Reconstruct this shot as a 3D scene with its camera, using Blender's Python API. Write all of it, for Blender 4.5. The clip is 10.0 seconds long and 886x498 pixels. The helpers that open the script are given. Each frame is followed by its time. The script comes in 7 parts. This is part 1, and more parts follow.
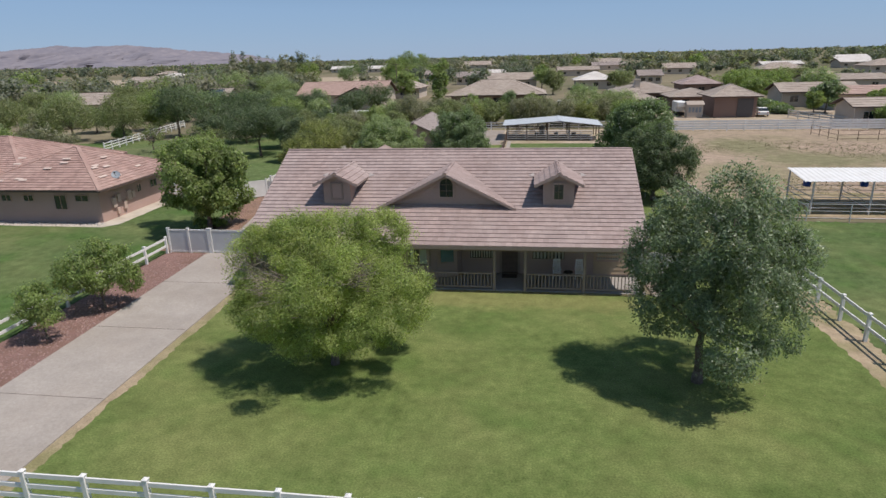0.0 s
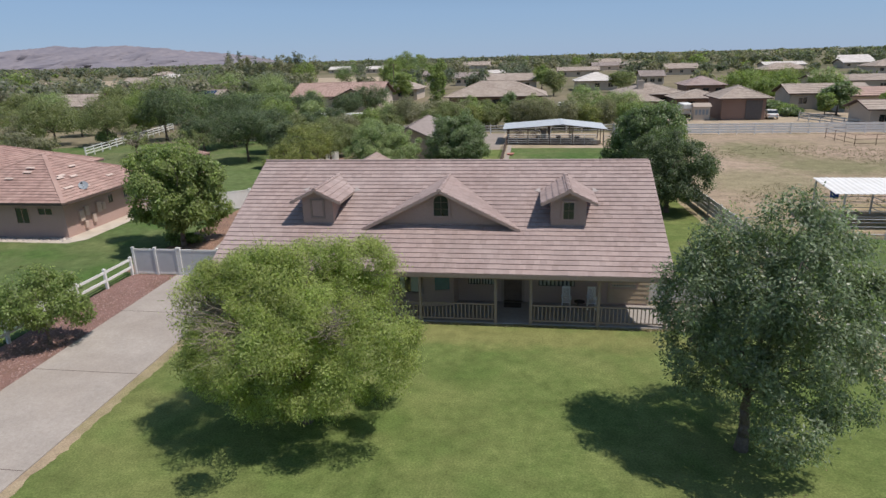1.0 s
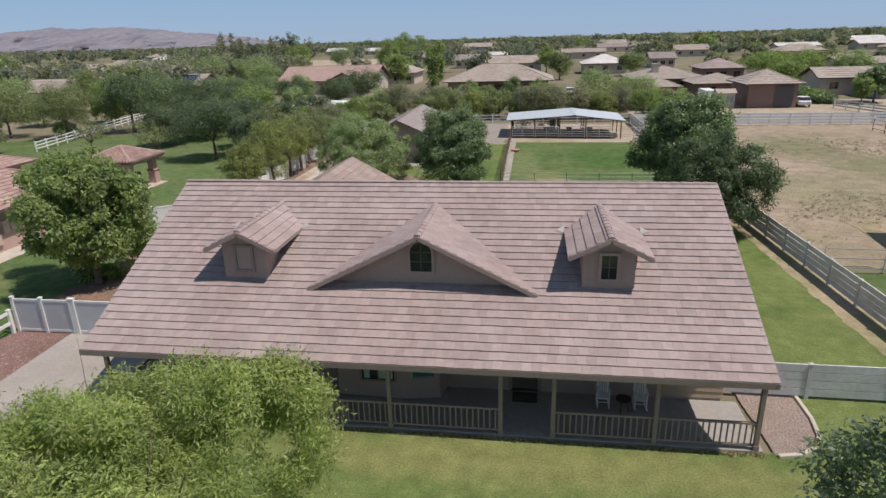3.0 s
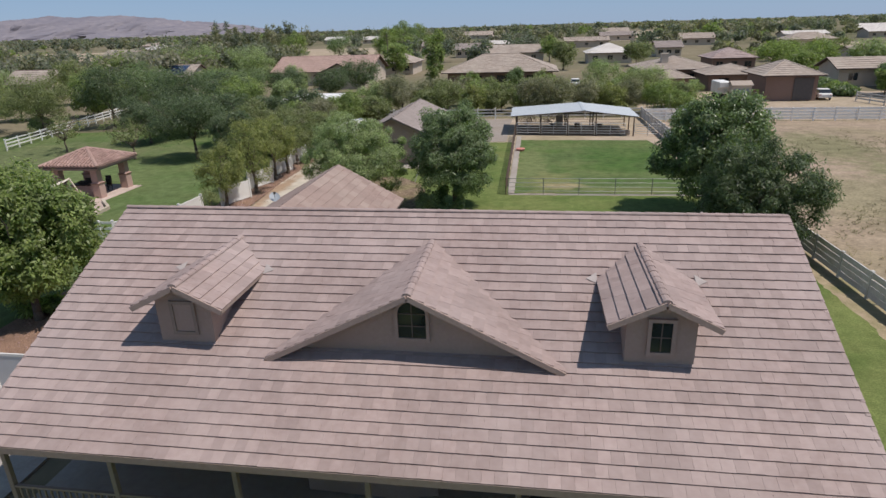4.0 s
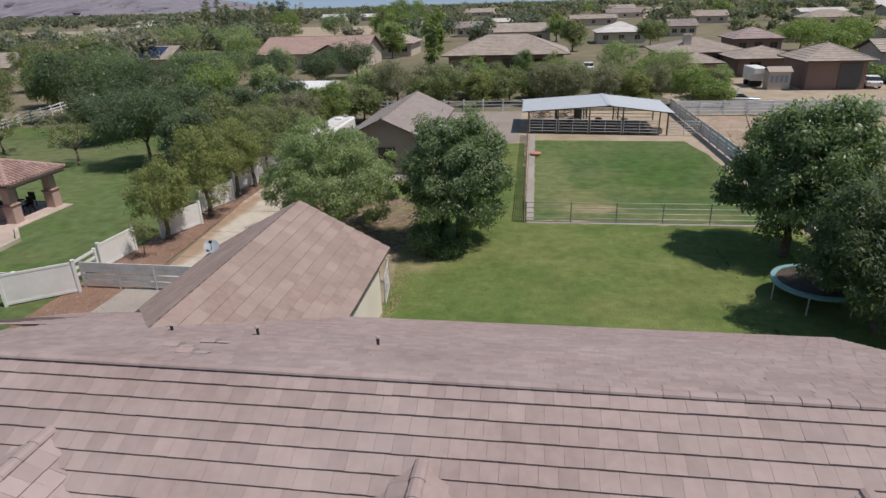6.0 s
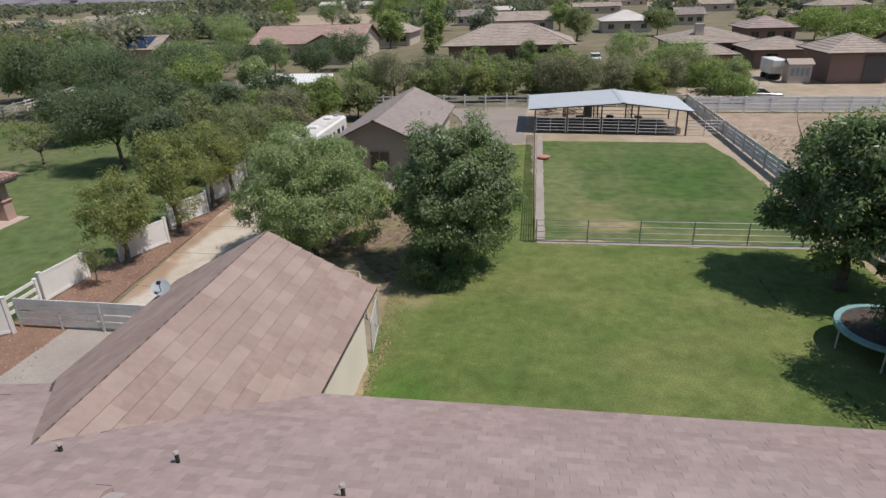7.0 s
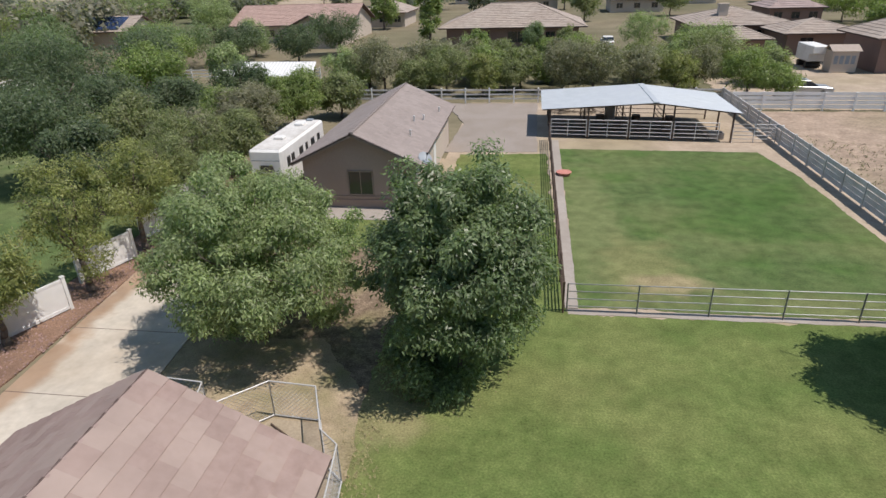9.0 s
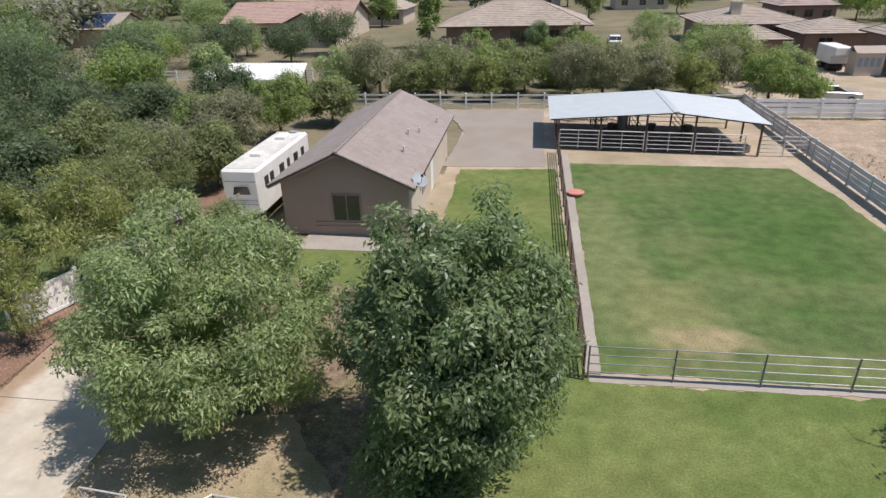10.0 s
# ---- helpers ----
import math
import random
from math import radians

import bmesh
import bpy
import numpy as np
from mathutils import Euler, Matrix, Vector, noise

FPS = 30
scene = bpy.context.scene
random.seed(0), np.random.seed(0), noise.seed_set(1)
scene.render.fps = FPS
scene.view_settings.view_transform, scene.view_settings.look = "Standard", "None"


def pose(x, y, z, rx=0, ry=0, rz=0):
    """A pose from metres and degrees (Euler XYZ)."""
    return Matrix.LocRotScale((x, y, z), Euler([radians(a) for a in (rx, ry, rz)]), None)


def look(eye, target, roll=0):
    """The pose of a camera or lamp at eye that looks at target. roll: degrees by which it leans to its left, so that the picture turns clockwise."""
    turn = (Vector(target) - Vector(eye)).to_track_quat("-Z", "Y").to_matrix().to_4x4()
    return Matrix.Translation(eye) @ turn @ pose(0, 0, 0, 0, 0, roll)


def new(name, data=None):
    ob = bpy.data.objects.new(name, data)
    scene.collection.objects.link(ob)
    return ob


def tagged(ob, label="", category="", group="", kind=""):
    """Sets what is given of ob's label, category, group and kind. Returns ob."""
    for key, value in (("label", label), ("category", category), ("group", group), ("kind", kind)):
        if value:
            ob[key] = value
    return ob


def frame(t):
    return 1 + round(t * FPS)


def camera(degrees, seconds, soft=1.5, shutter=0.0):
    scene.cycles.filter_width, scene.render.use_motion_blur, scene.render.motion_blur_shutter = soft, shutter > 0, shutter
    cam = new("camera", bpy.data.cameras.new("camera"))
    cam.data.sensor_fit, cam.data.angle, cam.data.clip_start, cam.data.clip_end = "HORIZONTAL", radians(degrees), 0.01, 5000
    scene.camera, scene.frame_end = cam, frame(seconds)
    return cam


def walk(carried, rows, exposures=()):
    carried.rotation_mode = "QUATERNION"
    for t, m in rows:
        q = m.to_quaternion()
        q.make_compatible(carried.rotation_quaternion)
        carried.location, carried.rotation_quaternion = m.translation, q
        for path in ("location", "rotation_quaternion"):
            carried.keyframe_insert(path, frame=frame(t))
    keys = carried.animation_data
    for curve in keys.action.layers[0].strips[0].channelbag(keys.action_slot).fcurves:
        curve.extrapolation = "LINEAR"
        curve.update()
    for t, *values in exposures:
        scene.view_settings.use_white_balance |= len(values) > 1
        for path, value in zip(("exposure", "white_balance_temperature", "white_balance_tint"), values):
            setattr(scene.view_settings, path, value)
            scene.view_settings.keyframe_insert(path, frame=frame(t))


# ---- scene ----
cam = camera(72.5, 10.0, soft=1.5)
# seconds, eye, target, roll
PATH = [
    (0, (3.497, 0.195, 11.901), (3.214, 2.079, 11.293), -1.6),
    (0.5, (3.33, 2.172, 11.883), (3.047, 4.057, 11.275), -1.6),
    (1, (3.152, 4.272, 11.895), (2.872, 6.157, 11.288), -1.6),
    (1.5, (3.028, 6.504, 11.903), (2.747, 8.388, 11.291), -1.6),
    (2, (2.888, 8.896, 11.877), (2.607, 10.774, 11.25), -1.6),
    (2.5, (2.703, 11.379, 11.851), (2.421, 13.251, 11.207), -1.6),
    (3, (2.488, 13.958, 11.848), (2.204, 15.825, 11.188), -1.7),
    (4.5, (1.451, 21.539, 12.032), (1.168, 23.387, 11.323), -1.8),
    (5, (1.074, 24.113, 12.071), (0.792, 25.955, 11.346), -1.8),
    (5.5, (0.705, 26.644, 12.134), (0.423, 28.481, 11.394), -1.8),
    (7, (-0.198, 33.751, 12.156), (-0.48, 35.567, 11.368), -1.8),
    (7.5, (-0.539, 36.068, 12.109), (-0.819, 37.878, 11.306), -1.8),
    (8, (-0.836, 38.37, 12.08), (-1.114, 40.175, 11.263), -1.8),
    (8.5, (-1.163, 40.529, 12.108), (-1.438, 42.326, 11.274), -1.8),
    (9, (-1.448, 42.778, 12.09), (-1.721, 44.568, 11.242), -1.8),
    (9.5, (-1.656, 45.024, 12.035), (-1.929, 46.81, 11.177), -1.8),
    (10, (-1.912, 47.104, 12.046), (-2.185, 48.89, 11.187), -1.7),
]
walk(cam, [(t, look(eye, target, roll)) for t, eye, target, roll in PATH], [(0, 0.0), (2, 0.08), (3.4, 0.0), (4.5, -0.12), (5.5, -0.17), (7.5, -0.03), (9, 0.12), (10, 0.25)])

# ---- light ----
SUN_DIR = Vector((0.50, -0.10, 1.0)).normalized()
world = bpy.data.worlds.new("sky_world")
scene.world = world
world.use_nodes = True
wn = world.node_tree.nodes
sky = wn.new("ShaderNodeTexSky")
sky.sky_type = "NISHITA"
sky.sun_disc = False
sky.sun_elevation = math.asin(SUN_DIR.z)
sky.sun_rotation = math.atan2(SUN_DIR.x, SUN_DIR.y)
sky.altitude, sky.air_density, sky.dust_density, sky.ozone_density = 400, 1.0, 0.1, 2.0
tint = wn.new("ShaderNodeMix")
tint.data_type = "RGBA"
tint.inputs[0].default_value = 0.85
tint.inputs[7].default_value = (1.82, 2.9, 4.72, 1)
world.node_tree.links.new(sky.outputs[0], tint.inputs[6])
wl_ = world.node_tree.links
# the sky is palest at the horizon and deepest overhead
grey = wn.new("ShaderNodeRGBToBW")
wl_.new(sky.outputs[0], grey.inputs[0])
fall = wn.new("ShaderNodeMapRange")
fall.inputs[1].default_value, fall.inputs[2].default_value, fall.inputs[3].default_value, fall.inputs[4].default_value = 1.0, 6.0, 0.64, 1.06
wl_.new(grey.outputs[0], fall.inputs[0])
deep = wn.new("ShaderNodeMix")
deep.data_type, deep.blend_type = "RGBA", "MULTIPLY"
deep.inputs[0].default_value = 1.0
wl_.new(tint.outputs[2], deep.inputs[6])
wl_.new(fall.outputs[0], deep.inputs[7])
wl_.new(deep.outputs[2], wn["Background"].inputs[0])
wn["Background"].inputs[1].default_value = 0.117
sun = new("sun", bpy.data.lights.new("sun", "SUN"))
sun.data.energy, sun.data.angle, sun.data.color = 4.2, radians(0.55), (1.0, 0.925, 0.865)
sun.matrix_world = look(SUN_DIR * 60, (0, 0, 0))
tagged(sun, kind="structure")


# ---- materials ----
def mat(name, a, b, scale=4.0, rough=0.8, bump=0.0, big=0.35, bigc=None, metal=0.0, island=0.0, objrand=0.0,
        stretch=(1, 1, 1), spec=0.3, detail=6.0, bigamt=0.6, bumpscale=None, leafy=0.0, darks=0.0, mid=None, grit=None, patch=None, spots=(), tones=None):
    """Two-scale noise between colours a and b, a larger patchiness towards bigc, and optional variation piece by piece."""
    m = bpy.data.materials.new(name)
    m.use_nodes = True
    n, l = m.node_tree.nodes, m.node_tree.links
    bs = n["Principled BSDF"]
    tc = n.new("ShaderNodeTexCoord")
    mp = n.new("ShaderNodeMapping")
    mp.inputs["Scale"].default_value = stretch
    geo = n.new("ShaderNodeNewGeometry")
    l.new(geo.outputs["Position"], mp.inputs[0])

    def noise_tex(s, d=detail):
        t = n.new("ShaderNodeTexNoise")
        t.inputs["Scale"].default_value, t.inputs["Detail"].default_value = s, d
        l.new(mp.outputs[0], t.inputs[0])
        return t

    def mix(kind, fac, c1, c2):
        x = n.new("ShaderNodeMix")
        x.data_type, x.blend_type = "RGBA", kind
        for s, v in ((x.inputs[0], fac), (x.inputs[6], c1), (x.inputs[7], c2)):
            if hasattr(v, "is_linked"):
                l.new(v, s)
            else:
                s.default_value = v if not isinstance(v, tuple) else (*v, 1)
        return x.outputs[2]

    def ramp(v, lo, hi, to0=0.0, to1=1.0):
        r = n.new("ShaderNodeMapRange")
        for i, x in enumerate((lo, hi, to0, to1)):
            r.inputs[i + 1].default_value = x
        l.new(v, r.inputs[0])
        return r.outputs[0]

    fine = noise_tex(scale)
    col = mix("MIX", ramp(fine.outputs[0], 0.3, 0.7), a, b)
    if bigc is not None:
        large = noise_tex(big, 3.0)
        col = mix("MIX", ramp(large.outputs[0], 0.42, 0.68, 0, bigamt), col, bigc)
    if patch:
        t = noise_tex(patch[1], 3.0)
        col = mix("MIX", ramp(t.outputs[0], patch[2], patch[3], 0, patch[4]), col, patch[0])
    if spots:
        wob = noise_tex(0.9, 6.0)
        for sx, sy, rx, ry, colour, amount in spots:
            # a worn or lush place with a frayed edge
            pl = n.new("ShaderNodeMapping")
            pl.vector_type = "TEXTURE"
            pl.inputs["Location"].default_value, pl.inputs["Scale"].default_value = (sx, sy, 0), (rx, ry, 1000)
            l.new(geo.outputs["Position"], pl.inputs[0])
            ln = n.new("ShaderNodeVectorMath")
            ln.operation = "LENGTH"
            l.new(pl.outputs[0], ln.inputs[0])
            ad = n.new("ShaderNodeMath")
            ad.operation = "MULTIPLY_ADD"
            l.new(wob.outputs[0], ad.inputs[0])
            ad.inputs[1].default_value = 1.6
            l.new(ln.outputs["Value"], ad.inputs[2])
            col = mix("MIX", ramp(ad.outputs[0], 1.35, 2.05, amount, 0.0), col, colour)
    if tones:
        # some whole pieces of another tone
        col = mix("MIX", ramp(geo.outputs["Random Per Island"], tones[1], tones[1] + 0.25, 0, tones[2]), col, tones[0])
    if darks > 0:
        d = noise_tex(big * 2.3, 4.0)
        col = mix("MULTIPLY", ramp(d.outputs[0], 0.45, 0.75, 0, darks), col, (0.45, 0.45, 0.45))
    for part_noise in (mid, grit):
        if part_noise:
            t = noise_tex(part_noise[0], 4.0)
            col = mix("MULTIPLY", 1.0, col, ramp_col(n, l, ramp(t.outputs[0], 0.32, 0.68), part_noise[1]))
    if island > 0:
        col = mix("MULTIPLY", 1.0, col, ramp_col(n, l, geo.outputs["Random Per Island"], island))
    if objrand > 0:
        oi = n.new("ShaderNodeObjectInfo")
        col = mix("MULTIPLY", 1.0, col, ramp_col(n, l, oi.outputs["Random"], objrand))
    l.new(col, bs.inputs["Base Color"])
    bs.inputs["Roughness"].default_value, bs.inputs["Metallic"].default_value = rough, metal
    bs.inputs["Specular IOR Level"].default_value = spec
    if bump > 0:
        bn = n.new("ShaderNodeBump")
        bn.inputs["Strength"].default_value, bn.inputs["Distance"].default_value = min(1, bump), 0.03 * max(1, bump)
        src = fine if bumpscale is None else noise_tex(bumpscale)
        l.new(src.outputs[0], bn.inputs["Height"])
        l.new(bn.outputs[0], bs.inputs["Normal"])
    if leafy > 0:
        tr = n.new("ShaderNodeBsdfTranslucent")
        # transmitted colour is raised above the leaf's own to brighten dark foliage
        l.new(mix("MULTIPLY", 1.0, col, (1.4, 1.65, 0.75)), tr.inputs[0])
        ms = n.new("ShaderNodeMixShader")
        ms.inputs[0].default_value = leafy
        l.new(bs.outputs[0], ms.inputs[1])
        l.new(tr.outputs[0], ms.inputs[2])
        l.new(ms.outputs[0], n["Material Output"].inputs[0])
    return m


def ramp_col(n, l, v, amount):
    r = n.new("ShaderNodeMapRange")
    r.inputs[3].default_value, r.inputs[4].default_value = 1 - amount, 1 + amount
    l.new(v, r.inputs[0])
    c = n.new("ShaderNodeCombineColor")
    for i in range(3):
        l.new(r.outputs[0], c.inputs[i])
    return c.outputs[0]


M = {}
WEED = (0.2, 0.19, 0.108)
SPOTS_PADDOCK = ((30.0, 82.5, 4.6, 7.5, WEED, 0.9), (34.0, 71.5, 6.0, 5.2, WEED, 0.9), (24.5, 64.0, 6.0, 6.5, (0.27, 0.235, 0.15), 0.9), (43.0, 72.0, 5.0, 4.0, WEED, 0.7), (55.0, 66.0, 10.0, 4.0, WEED, 0.6))
M["lawn"] = mat("lawn_grass", (0.112, 0.154, 0.047), (0.158, 0.198, 0.066), 3.5, 0.95, 0.7, 0.16, (0.2, 0.217, 0.082), spec=0.05, bumpscale=40, darks=0.3, bigamt=0.85, mid=(1.6, 0.14), grit=(15, 0.24), patch=((0.098, 0.15, 0.042), 0.31, 0.5, 0.68, 0.75), spots=((-4.3, 48.6, 1.9, 2.6, (0.085, 0.165, 0.035), 0.75), (3.0, 28.8, 9.0, 1.2, (0.235, 0.225, 0.09), 0.6), (-5.6, 57.2, 1.6, 2.4, (0.3, 0.26, 0.14), 0.7), (-0.5, 52.5, 0.8, 2.2, (0.1, 0.15, 0.045), 0.5), (2.2, 50.5, 1.0, 2.6, (0.1, 0.15, 0.045), 0.45)))
M["pasture"] = mat("pasture_grass", (0.086, 0.128, 0.047), (0.117, 0.159, 0.061), 3, 0.95, 0.7, 0.16, (0.17, 0.19, 0.08), spec=0.05, bumpscale=40, darks=0.25, bigamt=0.7, mid=(1.4, 0.18), grit=(15, 0.22), patch=((0.068, 0.135, 0.032), 0.27, 0.5, 0.68, 0.7), spots=((1.8, 72.5, 1.5, 9.0, (0.17, 0.195, 0.085), 0.85), (3.6, 67.0, 1.9, 3.4, (0.2, 0.205, 0.09), 0.85), (4.4, 65.6, 1.6, 0.9, (0.33, 0.27, 0.16), 0.8), (10.0, 64.4, 4.0, 0.9, (0.19, 0.2, 0.09), 0.6), (10.0, 76.0, 3.6, 6.0, (0.066, 0.125, 0.034), 0.6), (-34.0, 68.0, 16.0, 14.0, (0.135, 0.178, 0.074), 0.6), (-48.0, 78.0, 12.0, 9.0, (0.16, 0.17, 0.09), 0.6)))
M["dirt"] = mat("dry_ground", (0.19, 0.165, 0.11), (0.245, 0.205, 0.14), 1.5, 0.95, 0.6, 0.012, (0.11, 0.12, 0.065), spec=0.05, darks=0.3, bigamt=0.95, mid=(0.15, 0.15))
M["sand"] = mat("sandy_dirt", (0.375, 0.298, 0.228), (0.44, 0.36, 0.28), 2.2, 0.95, 0.6, 0.09, (0.31, 0.26, 0.17), spec=0.05, bigamt=0.8, mid=(0.5, 0.12), grit=(14, 0.12))
M["paddock"] = mat("weedy_paddock", (0.33, 0.248, 0.188), (0.39, 0.305, 0.235), 2.2, 0.95, 0.6, 0.07, (0.26, 0.22, 0.14), spec=0.05, bigamt=0.9, mid=(0.8, 0.16), grit=(5, 0.18), darks=0.2, spots=SPOTS_PADDOCK)
M["bare"] = mat("bare_soil", (0.31, 0.24, 0.165), (0.40, 0.32, 0.22), 3, 0.95, 0.8, 0.45, (0.22, 0.205, 0.10), spec=0.05, bigamt=0.9, mid=(1.2, 0.12), grit=(20, 0.2))
M["concrete"] = mat("driveway_concrete", (0.345, 0.305, 0.27), (0.39, 0.35, 0.312), 6, 0.85, 0.2, 0.22, (0.30, 0.255, 0.215), darks=0.15, mid=(0.9, 0.06), grit=(18, 0.08))
M["concrete_light"] = mat("pale_concrete", (0.50, 0.445, 0.37), (0.57, 0.51, 0.43), 5, 0.85, 0.2, 0.3, (0.42, 0.345, 0.26), darks=0.3, mid=(1.1, 0.08), spots=((-17.9, 57.0, 0.7, 4.0, (0.33, 0.21, 0.13), 0.8), (-18.3, 64.0, 0.6, 5.0, (0.33, 0.21, 0.13), 0.8), (-14.2, 55.0, 0.9, 1.6, (0.3, 0.25, 0.19), 0.6)))
M["mulch"] = mat("brown_bark_mulch", (0.2, 0.115, 0.08), (0.34, 0.22, 0.155), 16, 0.9, 1.5, 0.6, (0.17, 0.105, 0.075), darks=0.3, grit=(30, 0.25))
M["rock"] = mat("red_gravel", (0.17, 0.095, 0.08), (0.31, 0.19, 0.165), 22, 0.9, 1.5, 0.6, (0.17, 0.1, 0.07), darks=0.2)
M["pinkrock"] = mat("pinkish_gravel", (0.22, 0.165, 0.135), (0.36, 0.285, 0.24), 13, 0.9, 1.5, 0.7, (0.24, 0.18, 0.145), grit=(30, 0.3))
M["gravel"] = mat("grey_gravel", (0.26, 0.22, 0.19), (0.36, 0.315, 0.28), 14, 0.9, 1.0, 0.4, (0.25, 0.21, 0.17))
M["roof"] = mat("roof_tile", (0.315, 0.235, 0.215), (0.37, 0.285, 0.262), 5, 0.72, 0.25, 0.3, (0.39, 0.315, 0.295), island=0.1, darks=0.12, mid=(0.5, 0.07), spec=0.35)
M["roof_obj"] = mat("roof_tile_piece", (0.315, 0.235, 0.215), (0.37, 0.285, 0.262), 5, 0.72, 0.25, 0.3, (0.39, 0.315, 0.295), objrand=0.1, darks=0.12, mid=(0.5, 0.07), spec=0.35)
M["roof_under"] = mat("roof_underlay", (0.10, 0.07, 0.06), (0.14, 0.10, 0.09), 4, 0.9)
M["roof_wing"] = mat("wing_roof_tile", (0.275, 0.195, 0.165), (0.33, 0.24, 0.21), 5, 0.75, 0.25, 0.3, (0.33, 0.25, 0.215), island=0.055, spec=0.35, mid=(0.9, 0.07), tones=((0.345, 0.275, 0.235), 0.45, 0.5))
M["wing_obj"] = mat("wing_cap_tile", (0.275, 0.195, 0.165), (0.33, 0.24, 0.21), 5, 0.75, 0.25, 0.3, (0.34, 0.26, 0.235), objrand=0.1, spec=0.35)
M["barn_roof"] = mat("barn_roof_tile", (0.265, 0.22, 0.2), (0.305, 0.258, 0.236), 5, 0.8, 0.2, 0.4, (0.32, 0.272, 0.25), island=0.07)
M["clay"] = mat("clay_roof_tile", (0.31, 0.2, 0.17), (0.385, 0.255, 0.22), 3, 0.8, 0.3, 0.5, (0.43, 0.30, 0.255), island=0.15)
M["tan_roof"] = mat("tan_roof_tile", (0.33, 0.27, 0.225), (0.39, 0.325, 0.275), 2, 0.8, 0.3, 0.3, (0.42, 0.36, 0.31), island=0.1)
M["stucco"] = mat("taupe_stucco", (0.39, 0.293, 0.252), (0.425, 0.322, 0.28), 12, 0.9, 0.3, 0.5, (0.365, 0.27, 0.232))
M["stucco_cream"] = mat("cream_white_stucco", (0.76, 0.68, 0.58), (0.83, 0.75, 0.64), 12, 0.9, 0.2, 0.5, (0.72, 0.63, 0.52))
M["stucco_pink"] = mat("pink_stucco", (0.445, 0.305, 0.265), (0.485, 0.34, 0.295), 10, 0.9, 0.3, 0.5, (0.42, 0.285, 0.245))
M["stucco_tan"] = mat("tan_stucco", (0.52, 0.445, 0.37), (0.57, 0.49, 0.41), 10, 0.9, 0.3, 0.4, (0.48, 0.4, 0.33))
M["stucco_brown"] = mat("brown_stucco", (0.25, 0.165, 0.135), (0.28, 0.19, 0.155), 10, 0.9, 0.3, 0.4, (0.23, 0.15, 0.12))
M["siding"] = mat("tan_siding", (0.43, 0.335, 0.235), (0.47, 0.37, 0.265), 4, 0.8, 0.1, 0.5, (0.4, 0.31, 0.22))
M["trimwood"] = mat("painted_trim", (0.275, 0.21, 0.18), (0.315, 0.25, 0.215), 8, 0.75, 0.1)
M["white"] = mat("white_vinyl", (0.74, 0.73, 0.71), (0.80, 0.79, 0.77), 3, 0.5, 0, 0.8, (0.68, 0.66, 0.62), darks=0.06)
M["offwhite"] = mat("weathered_white_paint", (0.56, 0.54, 0.51), (0.70, 0.68, 0.65), 6, 0.75, 0.2, 0.8, (0.40, 0.37, 0.33))
M["greyrail"] = mat("weathered_grey_boards", (0.58, 0.56, 0.54), (0.7, 0.68, 0.66), 7, 0.8, 0.2, 1.2, (0.48, 0.455, 0.43))
M["glass"] = mat("window_glass", (0.02, 0.025, 0.028), (0.03, 0.035, 0.04), 1, 0.08, 0, spec=0.7)
M["glass"].node_tree.nodes["Principled BSDF"].inputs["IOR"].default_value = 1.75
M["glass"].node_tree.nodes["Principled BSDF"].inputs["Specular IOR Level"].default_value = 0.5
M["muntin"] = mat("taupe_window_bars", (0.12, 0.095, 0.082), (0.16, 0.125, 0.11), 8, 0.7)
M["blind"] = mat("pale_blinds", (0.36, 0.37, 0.33), (0.44, 0.45, 0.41), 3, 0.7)
M["dark"] = mat("dark_painted_metal", (0.03, 0.028, 0.026), (0.05, 0.045, 0.042), 6, 0.6)
M["rust"] = mat("rusty_pipe", (0.085, 0.06, 0.048), (0.14, 0.095, 0.07), 8, 0.7, 0.2)
M["pipe"] = mat("galvanised_pipe", (0.5, 0.49, 0.48), (0.6, 0.59, 0.58), 8, 0.5, 0, metal=0.15)
M["pipe_dark"] = mat("dull_green_grey_pipe", (0.16, 0.165, 0.15), (0.23, 0.235, 0.22), 8, 0.6)
M["steelroof"] = mat("galvanised_roof_sheet", (0.58, 0.61, 0.62), (0.65, 0.68, 0.69), 1.5, 0.42, 0.05, 0.4, (0.60, 0.63, 0.66), metal=0.35)
# slab colour is set below pale concrete to deepen the porch shade
M["porch"] = mat("shade_darkened_concrete", (0.3, 0.27, 0.245), (0.35, 0.32, 0.29), 5, 0.85, 0.2)
M["wood_dark"] = mat("dark_brown_door", (0.13, 0.09, 0.072), (0.17, 0.12, 0.098), 5, 0.6, 0.1)
M["bark"] = mat("tree_bark", (0.12, 0.095, 0.075), (0.20, 0.16, 0.13), 14, 0.95, 1.0)
M["bark_pale"] = mat("pale_tree_bark", (0.24, 0.20, 0.16), (0.33, 0.28, 0.23), 14, 0.95, 1.0)
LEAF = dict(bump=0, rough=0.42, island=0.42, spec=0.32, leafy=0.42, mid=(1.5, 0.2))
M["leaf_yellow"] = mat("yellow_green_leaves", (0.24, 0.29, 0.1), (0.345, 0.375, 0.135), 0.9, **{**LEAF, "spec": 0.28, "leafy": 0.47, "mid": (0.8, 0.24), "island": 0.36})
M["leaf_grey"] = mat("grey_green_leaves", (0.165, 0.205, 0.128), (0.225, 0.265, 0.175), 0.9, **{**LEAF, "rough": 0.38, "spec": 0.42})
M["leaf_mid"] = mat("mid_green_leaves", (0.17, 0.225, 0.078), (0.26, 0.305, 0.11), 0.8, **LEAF)
